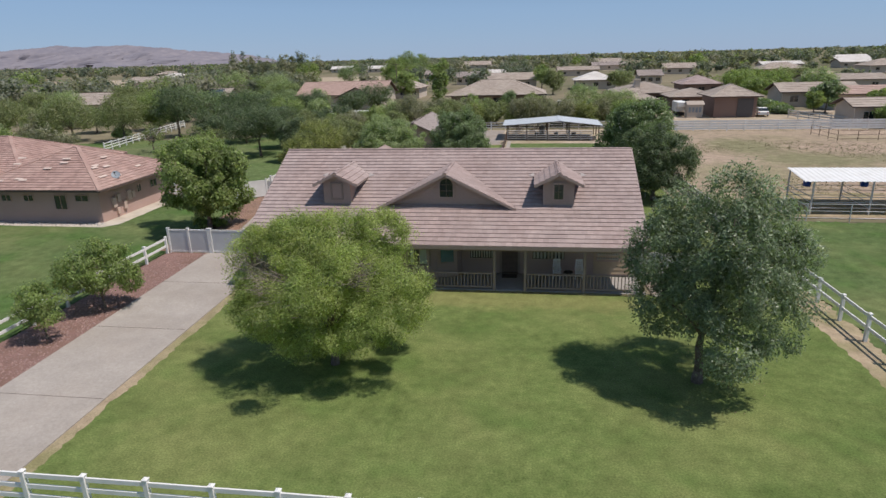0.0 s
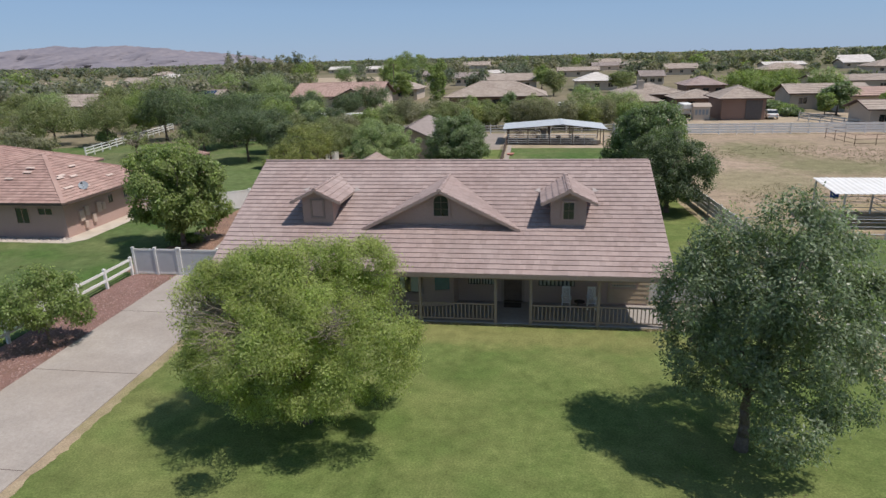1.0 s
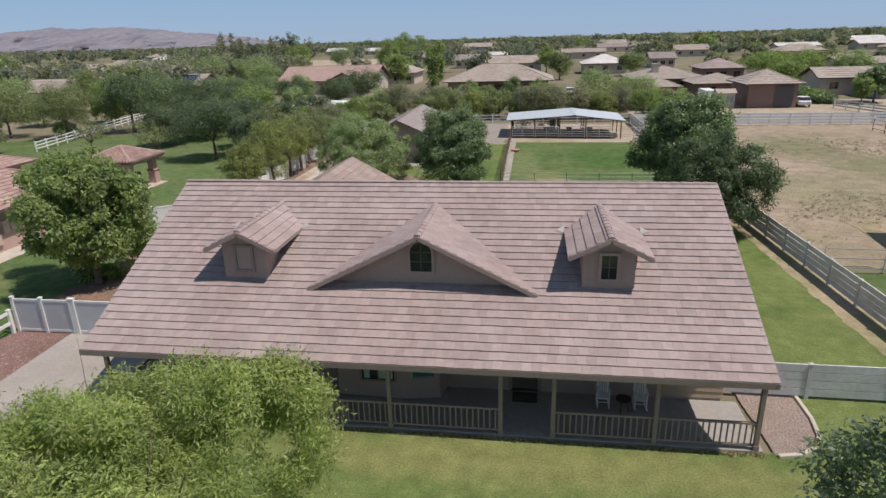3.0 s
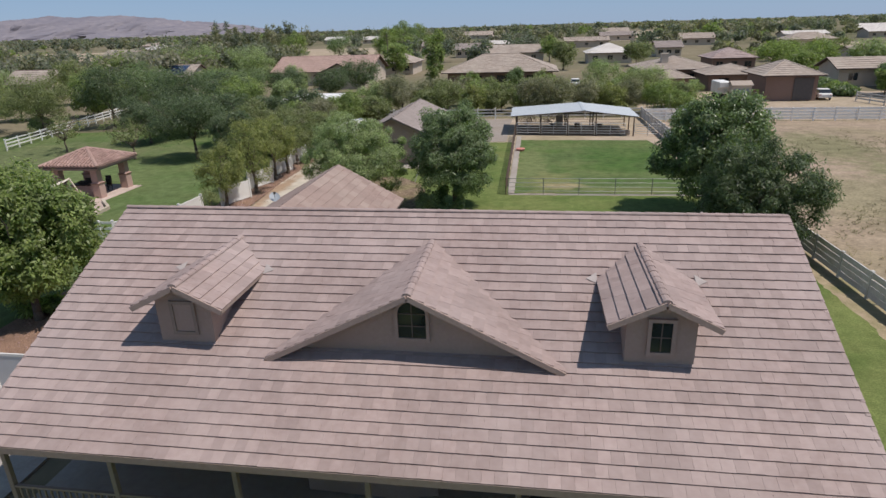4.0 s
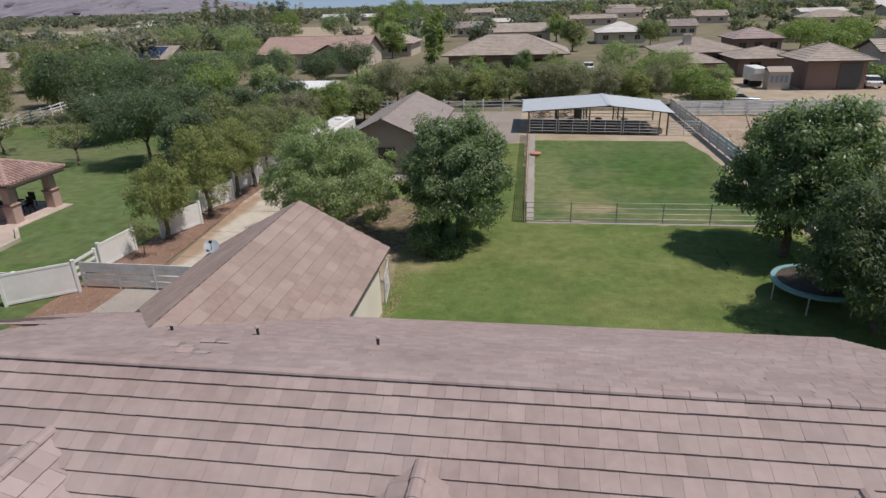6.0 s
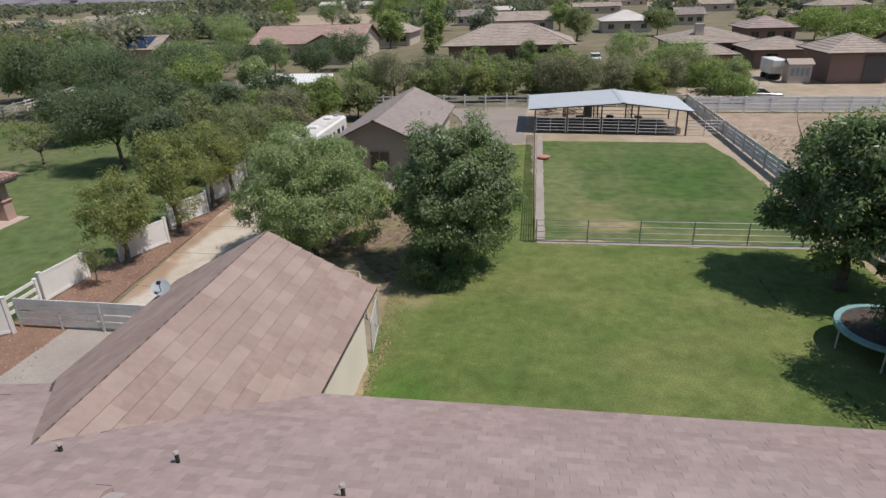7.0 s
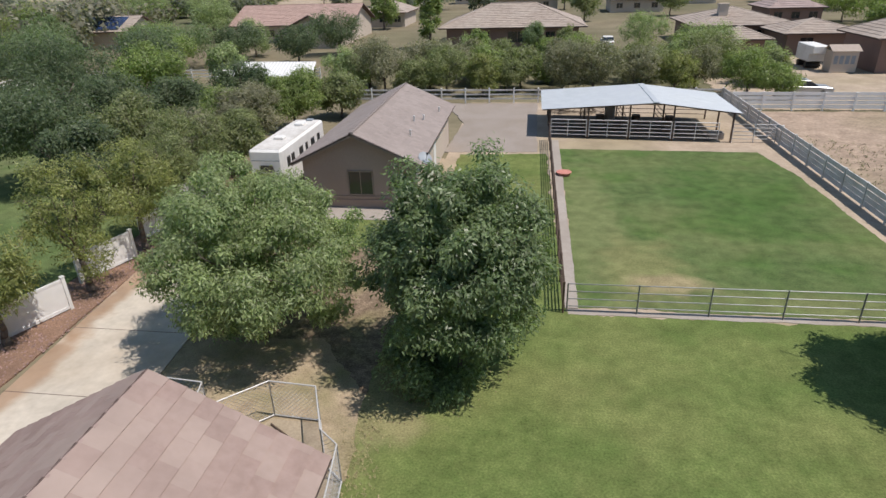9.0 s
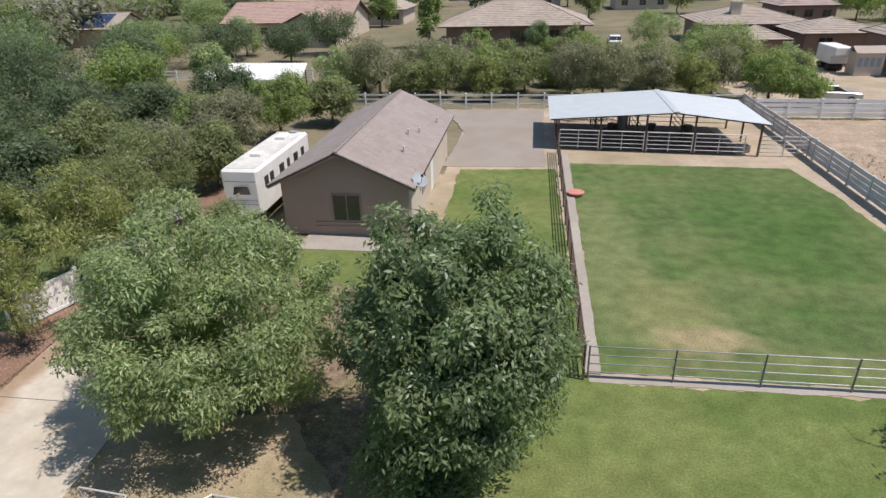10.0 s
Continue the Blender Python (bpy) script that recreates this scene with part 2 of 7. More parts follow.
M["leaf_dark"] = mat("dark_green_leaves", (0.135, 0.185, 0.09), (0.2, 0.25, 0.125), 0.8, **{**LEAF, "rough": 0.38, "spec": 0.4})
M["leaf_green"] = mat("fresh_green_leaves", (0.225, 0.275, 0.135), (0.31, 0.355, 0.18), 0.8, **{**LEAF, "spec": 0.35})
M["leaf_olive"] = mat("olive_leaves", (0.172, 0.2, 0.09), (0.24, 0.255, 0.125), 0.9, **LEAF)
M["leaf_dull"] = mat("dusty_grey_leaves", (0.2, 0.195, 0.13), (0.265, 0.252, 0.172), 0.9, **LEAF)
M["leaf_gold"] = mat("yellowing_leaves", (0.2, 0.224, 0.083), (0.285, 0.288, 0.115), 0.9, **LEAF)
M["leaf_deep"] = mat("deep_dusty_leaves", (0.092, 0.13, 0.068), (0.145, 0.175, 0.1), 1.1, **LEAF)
# far leaf colours are paled and greyed to stand for aerial haze
M["far_a"] = mat("hazed_leaves_a", (0.165, 0.178, 0.135), (0.205, 0.212, 0.16), 0.3, **LEAF)
M["far_b"] = mat("hazed_leaves_b", (0.13, 0.148, 0.115), (0.165, 0.182, 0.14), 0.3, **LEAF)
M["far_c"] = mat("hazed_leaves_c", (0.2, 0.192, 0.145), (0.24, 0.225, 0.172), 0.3, **LEAF)
# haze before the mountains is mixed into this mauve rock colour
M["mountain"] = mat("haze_tinted_rock", (0.195, 0.185, 0.215), (0.25, 0.23, 0.25), 0.02, 1.0, 0, 0.006, (0.17, 0.165, 0.2), spec=0.0)


# ---- builders ----
def mesh_from(name, verts, faces, material, smooth=False):
    me = bpy.data.meshes.new(name)
    me.from_pydata(verts, [], faces)
    me.materials.append(material)
    if smooth:
        me.shade_smooth()
    me.update()
    return me


class Geo:
    """Collects boxes, prisms and tubes into one mesh."""

    def __init__(self):
        self.v, self.f = [], []

    def add(self, vs, fs):
        o = len(self.v)
        self.v += [tuple(p) for p in vs]
        self.f += [tuple(i + o for i in q) for q in fs]
        return self

    def box(self, x0, y0, z0, x1, y1, z1):
        vs = [(x, y, z) for z in (z0, z1) for y in (y0, y1) for x in (x0, x1)]
        return self.add(vs, [(0, 2, 3, 1), (4, 5, 7, 6), (0, 1, 5, 4), (2, 6, 7, 3), (0, 4, 6, 2), (1, 3, 7, 5)])

    def beam(self, a, b, w, h):
        """A rectangular bar from a to b, w wide and h high."""
        a, b = Vector(a), Vector(b)
        d = (b - a).normalized()
        up = Vector((0, 0, 1)) if abs(d.z) < 0.95 else Vector((0, 1, 0))
        s = d.cross(up).normalized() * (w / 2)
        u = s.cross(d).normalized() * (h / 2)
        vs = [p + i * s + j * u for p in (a, b) for i, j in ((-1, -1), (1, -1), (1, 1), (-1, 1))]
        return self.add(vs, [(0, 1, 2, 3), (7, 6, 5, 4), (0, 4, 5, 1), (1, 5, 6, 2), (2, 6, 7, 3), (3, 7, 4, 0)])

    def tube(self, a, b, r0, r1=None, n=8):
        a, b = Vector(a), Vector(b)
        r1 = r0 if r1 is None else r1
        d = (b - a).normalized()
        s = d.orthogonal().normalized()
        u = d.cross(s)
        vs = []
        for p, r in ((a, r0), (b, r1)):
            vs += [p + r * (math.cos(2 * math.pi * k / n) * s + math.sin(2 * math.pi * k / n) * u) for k in range(n)]
        fs = [(k, (k + 1) % n, n + (k + 1) % n, n + k) for k in range(n)]
        return self.add(vs, fs + [tuple(range(n))[::-1], tuple(range(n, 2 * n))])

    def prism(self, poly, axis, lo, hi):
        """A flat polygon of 2D points drawn out along an axis from lo to hi."""
        def place(p, d):
            return {"x": (d, p[0], p[1]), "y": (p[0], d, p[1]), "z": (p[0], p[1], d)}[axis]
        n = len(poly)
        vs = [place(p, lo) for p in poly] + [place(p, hi) for p in poly]
        return self.add(vs, [tuple(range(n))[::-1], tuple(range(n, 2 * n))] + [(k, (k + 1) % n, n + (k + 1) % n, n + k) for k in range(n)])

    def slab(self, pts, t):
        """A roof face with thickness t below it."""
        n = len(pts)
        vs = [Vector(p) for p in pts] + [Vector(p) - Vector((0, 0, t)) for p in pts]
        return self.add(vs, [tuple(range(n)), tuple(range(n, 2 * n))[::-1]] + [(k, n + k, n + (k + 1) % n, (k + 1) % n) for k in range(n)])

    def mesh(self, name, material, bevel=0.0, smooth=False):
        me = mesh_from(name, self.v, self.f, material)
        bm = bmesh.new()
        bm.from_mesh(me)
        bmesh.ops.recalc_face_normals(bm, faces=bm.faces)
        if bevel > 0:
            bmesh.ops.bevel(bm, geom=bm.edges[:], offset=bevel, segments=1, affect="EDGES")
        bm.to_mesh(me)
        bm.free()
        if smooth:
            me.shade_smooth()
        return me


def thing(name, loc, label, category, group="", kind=""):
    e = new(name)
    e.location = loc
    e.empty_display_size = 0.2
    return tagged(e, label, category, group, kind)


def part(name, geo, material, parent, label="", bevel=0.0, smooth=False, kind=""):
    """One mesh object under a thing, its geometry given in world coordinates."""
    me = geo if isinstance(geo, bpy.types.Mesh) else geo.mesh(name, material, bevel, smooth)
    ob = new(name, me)
    ob.parent = parent
    if parent.type == "EMPTY":
        ob.matrix_parent_inverse = Matrix.Translation(-parent.location)
    return tagged(ob, label, kind=kind)


def solid(name, geo, material, label, category="", group="", kind="", bevel=0.0, smooth=False):
    me = geo if isinstance(geo, bpy.types.Mesh) else geo.mesh(name, material, bevel, smooth)
    return tagged(new(name, me), label, category, group, kind)


def sheet(name, pts, z, material, label, ragged=0.0, thick=0.3, step=1.0, seed=1):
    """A piece of ground: a flat outline with a skirt, its edge made uneven."""
    rnd = random.Random(seed)
    out = []
    for (x0, y0), (x1, y1) in zip(pts, pts[1:] + pts[:1]):
        ln = math.hypot(x1 - x0, y1 - y0)
        n = max(1, int(ln / (0.16 if ln < 60 else 0.5))) if ragged else 1
        for k in range(n):
            q = k / n
            x, y = x0 + (x1 - x0) * q, y0 + (y1 - y0) * q
            w = ragged * (1.3 * noise.noise((x * 0.7, y * 0.7, seed)) + 0.8 * noise.noise((x * 3.1, y * 3.1, seed + 5)) + rnd.uniform(-0.3, 0.3)) * (min(1, 6 * q * ln / 4, 6 * (1 - q) * ln / 4) if n > 1 else 0)
            out.append((x - (y1 - y0) / ln * w, y + (x1 - x0) / ln * w))
    g = Geo().prism(out, "z", z - thick, z)
    return solid(name, g, material, label, kind="structure")


def rect(x0, y0, x1, y1):
    return [(x0, y0), (x1, y0), (x1, y1), (x0, y1)]


def tile_rows(o, u, v, depth, span, exposure=0.37, width=0.33, thick=0.05, seed=3, jitter=0.004, gap=0.0015):
    """Overlapping flat tiles on a slope. o: eave corner; u: along the eave; v: up the slope; span(s): the stretch of u that is covered
    at s metres up. Gives the tiles as lists of eight corners."""
    o, u, v = Vector(o), Vector(u).normalized(), Vector(v).normalized()
    nrm = u.cross(v).normalized()
    if nrm.z < 0:
        nrm = -nrm
    rnd = random.Random(seed)
    out = []
    rows = int(depth / exposure + 0.5)
    for r in range(rows):
        s0, s1 = r * exposure, min(depth, (r + 1) * exposure + 0.05)
        (lo, hi), (lo1, hi1) = span(s0), span(s1)
        x = min(lo, lo1) - (0.5 * width if r % 2 else 0) - rnd.uniform(0, 0.1)
        while x < max(hi, hi1) - 0.02:
            a, b = max(lo, x) + gap, min(hi, x + width) - gap
            a1, b1 = max(lo1, x) + gap, min(hi1, x + width) - gap
            x += width
            if b - a < 0.0 and b1 - a1 < 0.0:
                continue
            if b < a:
                a = b = min(max(a1, lo), hi)
            if b1 < a1:
                a1 = b1 = min(max(a, lo1), hi1)
            j = rnd.uniform(-jitter, jitter)
            low, top = thick + j, 0.006 + rnd.uniform(0, 0.003)
            c = [(a, s0 + j, 0), (b, s0 + j, 0), (b1, s1, -0.01), (a1, s1, -0.01), (a, s0 + j, low), (b, s0 + j, low), (b1, s1, top), (a1, s1, top)]
            out.append([o + u * p + v * q + nrm * w for p, q, w in c])
    return out


TILE_FACES = [(4, 5, 6, 7), (0, 1, 5, 4), (1, 2, 6, 5), (3, 0, 4, 7)]


def tiles_mesh(name, tiles, material):
    v, f = [], []
    for t in tiles:
        o = len(v)
        v += [tuple(p) for p in t]
        f += [tuple(i + o for i in q) for q in TILE_FACES]
    return mesh_from(name, v, f, material)


def ridge_caps(a, b, r=0.1, step=0.36, seed=1):
    """Half-round cap tiles laid one over another along a ridge or hip."""
    a, b = Vector(a), Vector(b)
    d = b - a
    n = max(1, int(d.length / step))
    d.normalize()
    side = d.cross(Vector((0, 0, 1))).normalized()
    up = side.cross(d)
    g = Geo()
    for k in range(n):
        p, q = a + d * (k * step), a + d * min((k + 1) * step + 0.05, (b - a).length)
        vs = []
        for c, rr, lift in ((p, r * 1.06, 0.008), (q, r * 0.95, 0.0)):
            for i in range(6):
                th = math.pi * i / 5
                vs.append(c + side * (rr * 1.15 * math.cos(th)) + up * (rr * 0.75 * math.sin(th) + lift - 0.05))
        g.add(vs, [(i, i + 1, 7 + i, 6 + i) for i in range(5)] + [tuple(range(6)), tuple(range(6, 12))[::-1]])
    return g


def cap_tiles(parent, a, b, r, step, material):
    """The same caps, each a piece of its own."""
    g = ridge_caps(a, b, r, step)
    for k in range(len(g.v) // 12):
        me = mesh_from("cap_tile", g.v[12 * k:12 * k + 12], [tuple(i - 12 * k for i in f) for f in g.f[7 * k:7 * k + 7]], material)
        part("cap_tile", me, None, parent)


def pick_tiles(parent, name, tiles, box, material_piece, material_rest, limit=300):
    """Tiles inside a stretch of the plan become pieces of their own; the others are joined."""
    near, far = [], []
    for t in tiles:
        c = sum(t, Vector()) / 8
        (near if box and box[0] <= c.x <= box[2] and box[1] <= c.y <= box[3] and len(near) < limit else far).append(t)
    for t in near:
        part(name, mesh_from(name, [tuple(p) for p in t], TILE_FACES, material_piece), None, parent)
    if far:
        part(name + "s", tiles_mesh(name + "s", far, material_rest), None, parent, kind="stuff")


def window(parent, cx, y, z0, z1, w, facing=-1, bars=0, axis="y", frame_m=None, blind=False, mull=True):
    """A framed window on a wall that faces along axis: frame, sill, panes."""
    frame_m = frame_m or M["trimwood"]

    def bx(g, a0, d0, h0, a1, d1, h1):
        d0, d1 = sorted((y + facing * d0, y + facing * d1))
        return g.box(a0, d0, h0, a1, d1, h1) if axis == "y" else g.box(d0, a0, h0, d1, a1, h1)
    t = 0.07
    g = Geo()
    for a0, h0, a1, h1 in ((cx - w / 2 - t, z0 - t, cx + w / 2 + t, z0), (cx - w / 2 - t, z1, cx + w / 2 + t, z1 + t),
                           (cx - w / 2 - t, z0, cx - w / 2, z1), (cx + w / 2, z0, cx + w / 2 + t, z1)):
        bx(g, a0, -0.02, h0, a1, 0.045, h1)
    f = part("window_frame", g, frame_m, parent)
    g = bx(Geo(), cx - w / 2, -0.02, z0, cx + w / 2, 0.012, z1)
    part("pane", g, M["glass"], f)
    if mull:
        g = bx(Geo(), cx - 0.025, 0.0, z0, cx + 0.025, 0.03, z1)
        part("mullion", g, frame_m, f)
    if blind:
        g = Geo()
        n = 9
        for k in range(n):
            a = cx - w / 2 + (k + 0.25) * w / n
            bx(g, a, 0.0, z0 + 0.03, a + 0.55 * w / n, 0.02, z1 - 0.03)
        part("blind", g, M["blind"], f)
    return f


# ---- the ground ----
R_GROUND = 4600
g = Geo()
ring = [(R_GROUND * math.cos(2 * math.pi * k / 64), R_GROUND * math.sin(2 * math.pi * k / 64) + 60) for k in range(64)]
g.prism(ring, "z", -2.0, -0.06)
solid("ground", g, M["dirt"], "dry tan desert ground reaching the horizon", kind="structure")
sheet("road", rect(-90, 1.5, 90, 8.5), -0.03, M["gravel"], "grey residential road beyond the front fence")
sheet("lawn_front", [(-11.55, 13.2), (-11.4, 8.7), (16.7, 8.7), (16.2, 29.9), (9.9, 30.1), (9.6, 29.95), (-12.0, 29.95)], 0.0, M["lawn"], "mown green front lawn, paler in patches", 0.14, step=0.5)
sheet("verge_edge", [(-12.5, 8.7), (-11.0, 8.7), (-11.3, 30.4), (-12.7, 30.4)], -0.012, M["bare"], "dry straw-coloured lawn edge beside the driveway", 0.12, step=0.6)
sheet("lawn_side", [(10.0, 30.0), (16.15, 29.8), (14.9, 63.3), (9.9, 63.0), (9.9, 46.0)], 0.002, M["lawn"], "green side lawn beside the house", 0.12, step=0.6)
sheet("lawn_back", [(-5.2, 46.6), (9.95, 46.0), (9.95, 63.0), (0.2, 62.9), (-0.3, 84.4), (-6.3, 84.0), (-6.3, 73.4), (-8.2, 71.9), (-12.4, 71.8), (-12.4, 69.0), (-8.9, 68.2), (-7.0, 66.0), (-6.2, 63.0), (-6.3, 58.0), (-6.2, 56.2)], 0.0, M["lawn"], "mown green back lawn with dry patches", 0.15, step=0.6)
sheet("arena_lawn", [(0.58, 63.4), (15.0, 63.5), (14.7, 80.0), (13.9, 85.3), (0.62, 85.7)], 0.0, M["pasture"], "fenced square of darker green pasture grass", 0.1, step=0.6)
sheet("arena_edge", rect(-7.2, 62.6, 16.8, 102.0), -0.015, M["sand"], "sandy strip and yard round the stable")
sheet("yard_pad", [(-7.6, 84.6), (-0.9, 84.8), (-0.9, 101.3), (-9.6, 101.3), (-7.0, 93.0)], 0.004, M["gravel"], "grey gravel yard behind the barn", 0.1)
sheet("house_border", [(-6.2, 45.0), (-5.5, 45.0), (-5.45, 52.6), (-5.6, 56.6), (-8.6, 60.4), (-13.5, 60.0), (-13.5, 52.0), (-6.2, 52.0)], -0.006, M["bare"], "bare straw and soil border behind the wing", 0.15, step=0.6)
# brown leaf litter, its colour also darkened to deepen the tree shade
M["litter"] = mat("shade_darkened_litter_soil", (0.17, 0.125, 0.09), (0.25, 0.19, 0.135), 4, 0.95, 0.8, 0.5, (0.2, 0.18, 0.09), spec=0.05, bigamt=0.8, mid=(2.0, 0.25), grit=(16, 0.3))
sheet("tree_ground", [(-14.0, 57.0), (-5.0, 56.4), (-5.0, 66.0), (-8.0, 71.0), (-14.2, 71.0)], -0.009, M["litter"], "littered soil under the shade trees, their shade darkened into its colour", 0.2, step=0.6)
sheet("driveway", [(-16.6, 8.5), (-11.9, 8.5), (-12.45, 29.8), (-12.6, 35.4), (-13.0, 52.6), (-18.5, 52.6), (-18.7, 46.0), (-17.4, 38.5), (-17.4, 35.4), (-17.0, 23.0)], 0.03, M["concrete"], "pale grey concrete driveway with hairline cracks")
sheet("driveway_back", [(-17.7, 52.7), (-13.0, 52.7), (-13.6, 60.0), (-16.2, 66.0), (-16.4, 86.0), (-19.0, 86.0), (-18.9, 66.0)], 0.03, M["concrete_light"], "cream concrete back drive with rust stains")
for x0, y0, x1, y1 in ((-18.1, 56.4, -13.3, 56.4), (-18.4, 60.2, -13.7, 60.2), (-18.6, 64.0, -15.4, 64.0), (-16.0, 12.9, -12.0, 12.9), (-16.9, 18.0, -12.2, 18.0), (-17.1, 24.0, -12.4, 24.0), (-17.3, 30.0, -12.5, 30.0)):
    tagged(new("drive_joint", Geo().box(x0, y0 - 0.012, 0.02, x1, y1 + 0.012, 0.034).mesh("drive_joint", M["roof_under"])), "narrow dark joint across the concrete drive", kind="structure")
sheet("rock_bed", [(-20.2, 8.7), (-16.6, 8.7), (-17.0, 23.0), (-17.4, 35.3), (-20.2, 35.3)], 0.01, M["rock"], "reddish crushed rock planting bed", 0.05)
sheet("rock_bed_back", [(-21.2, 35.6), (-17.4, 35.6), (-17.4, 38.5), (-18.7, 46.0), (-18.5, 52.6), (-18.2, 52.7), (-18.9, 66.0), (-19.0, 80.0), (-21.2, 80.0)], 0.01, M["mulch"], "reddish bark and rock bed along the white fence", 0.05)
sheet("side_gravel", [(9.75, 29.9), (10.5, 29.95), (11.35, 30.9), (11.5, 31.9), (11.45, 34.8), (9.5, 34.8)], 0.012, M["pinkrock"], "brown gravel patch beside the porch", 0.05)
sheet("side_strip", [(15.9, 8.7), (18.4, 8.7), (17.0, 62.6), (14.4, 62.6)], -0.004, M["bare"], "bare dirt strip along the pasture fence", 0.15, step=0.7)
sheet("neighbour_lawn", [(-75, 8.7), (-20.3, 8.7), (-20.3, 50.8), (-21.3, 51.2), (-21.3, 74.0), (-26, 96.0), (-60, 92), (-90, 80)], 0.0, M["pasture"], "green neighbouring lawn with worn patches", 0.2)
sheet("horse_pasture", [(18.2, 10), (95, 10), (95, 43.6), (40, 44.6), (17.4, 45.0)], 0.0, M["pasture"], "irrigated dark green horse pasture", 0.3)
sheet("dry_lot", [(16.4, 46), (140, 46), (140, 97.8), (16.4, 98.2)], -0.02, M["paddock"], "sandy paddock with dry weeds", 0.3)
sheet("rear_lot", [(16.5, 99), (75, 98), (70, 128), (18, 132)], -0.03, M["sand"], "bare dirt yard behind the white fence", 0.3)

# ---- the main house ----
X0, X1, YE, YR, YB, ZE, ZR = -11.9, 9.38, 29.5, 37.3, 46.0, 2.62, 6.41
SL = (ZR - ZE) / (YR - YE)


def roof_z(y):
    return ZE + SL * (y - YE) if y < YR else ZR - (ZR - ZE) * (y - YR) / (YB - YR)


house = thing("house", (-1.2, 37.3, 0), "single-storey taupe stucco house with a pinkish-brown tiled gable roof", "house")
g = Geo()
T = 0.2
WX0, WX1, WY0, WY1 = -11.4, 8.9, 32.5, 45.5
DOOR = (1.93, 2.91)
wall_top = roof_z(WY0) - 0.12
FRONT_WINDOWS = [(0.85, 1.3), (4.55, 1.75), (7.75, 1.15)]
g.box(WX0, WY0, 0, DOOR[0], WY0 + T, wall_top).box(DOOR[1], WY0, 0, WX1, WY0 + T, wall_top).box(DOOR[0], WY0, 2.2, DOOR[1], WY0 + T, wall_top)
part("wall", g, M["stucco"], house, "taupe stucco front wall under the porch")
for xa, xb in ((WX0, WX0 + T), (WX1 - T, WX1)):
    g = Geo().prism([(WY0 + T, 0), (WY1, 0), (WY1, roof_z(WY1) - 0.12), (YR, ZR - 0.12), (WY0 + T, roof_z(WY0 + T) - 0.12)], "x", xa, xb)
    part("wall", g, M["stucco"], house, "stucco gable end wall")
part("wall", Geo().box(WX0 + T, WY1 - T, 0, WX1 - T, WY1, roof_z(WY1) - 0.12), M["stucco"], house, "stucco rear wall")
g = Geo().slab([(X0, YE, ZE), (X1, YE, ZE), (X1, YR, ZR), (X0, YR, ZR)], 0.1)
g.slab([(X1, YB, ZE), (X0, YB, ZE), (X0, YR, ZR), (X1, YR, ZR)], 0.1)
roof = part("roof", g, M["roof_under"], house, "pinkish-brown flat concrete tile roof")
g = Geo().box(X0, YE - 0.03, ZE - 0.17, X1, YE + 0.03, ZE + 0.01)
part("fascia", g, M["trimwood"], house)
part("fascia", Geo().box(X0, YB - 0.03, ZE - 0.17, X1, YB + 0.03, ZE + 0.01), M["trimwood"], house)
for x in (X0 + 0.02, X1 - 0.02):
    for ye in (YE, YB):
        part("bargeboard", Geo().beam((x, ye, ZE - 0.09), (x, YR, ZR - 0.09), 0.05, 0.2), M["trimwood"], house)
DORMERS = ((-7.3, 1.28, 0.78), (5.0, 1.3, 0.82))
GABLE = (-1.1, 3.85)
ZG = 5.86
vlen = math.hypot(YR - YE, ZR - ZE)


def gable_cut(s):
    """Free stretches of the front slope at s metres up: the middle gable and dormers break it."""
    return (0.0, X1 - X0)


front = tile_rows((X0, YE, ZE), (1, 0, 0), (0, YR - YE, ZR - ZE), vlen, gable_cut, 0.3213, 0.285)


def hidden(t):
    c = sum(t, Vector()) / 8
    for cx, half, base in ((GABLE[0], GABLE[1], 3.95), (DORMERS[0][0], 0.78, 3.3), (DORMERS[1][0], 0.82, 3.3)):
        if half > 2:
            top = ZG - (ZG - base) / half * abs(c.x - cx)
            if c.y > 32.75 and c.z < top - 0.15:
                return True
        elif abs(c.x - cx) < half - 0.2 and 32.8 < c.y < 35.2:
            return True
    return False


front = [t for t in front if not hidden(t)]
back = tile_rows((X1, YB, ZE), (-1, 0, 0), (0, YR - YB, ZR - ZE), math.hypot(YR - YB, ZR - ZE), lambda s: (0, X1 - X0), 0.3213, 0.285, seed=8)
pick_tiles(roof, "roof_tile", front, (-0.4, 34.4, 5.6, 37.3), M["roof_obj"], M["roof"])
part("roof_tiles", tiles_mesh("roof_tiles", back, M["roof"]), None, roof, kind="stuff")
cap_tiles(roof, (X0, YR, ZR + 0.075), (X1, YR, ZR + 0.045), 0.075, 0.4, M["roof_obj"])
for x in (X0 + 0.05, X1 - 0.05):
    cap_tiles(roof, (x, YE, ZE + 0.02), (x, YR, ZR + 0.02), 0.075, 0.36, M["roof_obj"])
    cap_tiles(roof, (x, YB, ZE + 0.02), (x, YR, ZR + 0.02), 0.075, 0.36, M["roof_obj"])


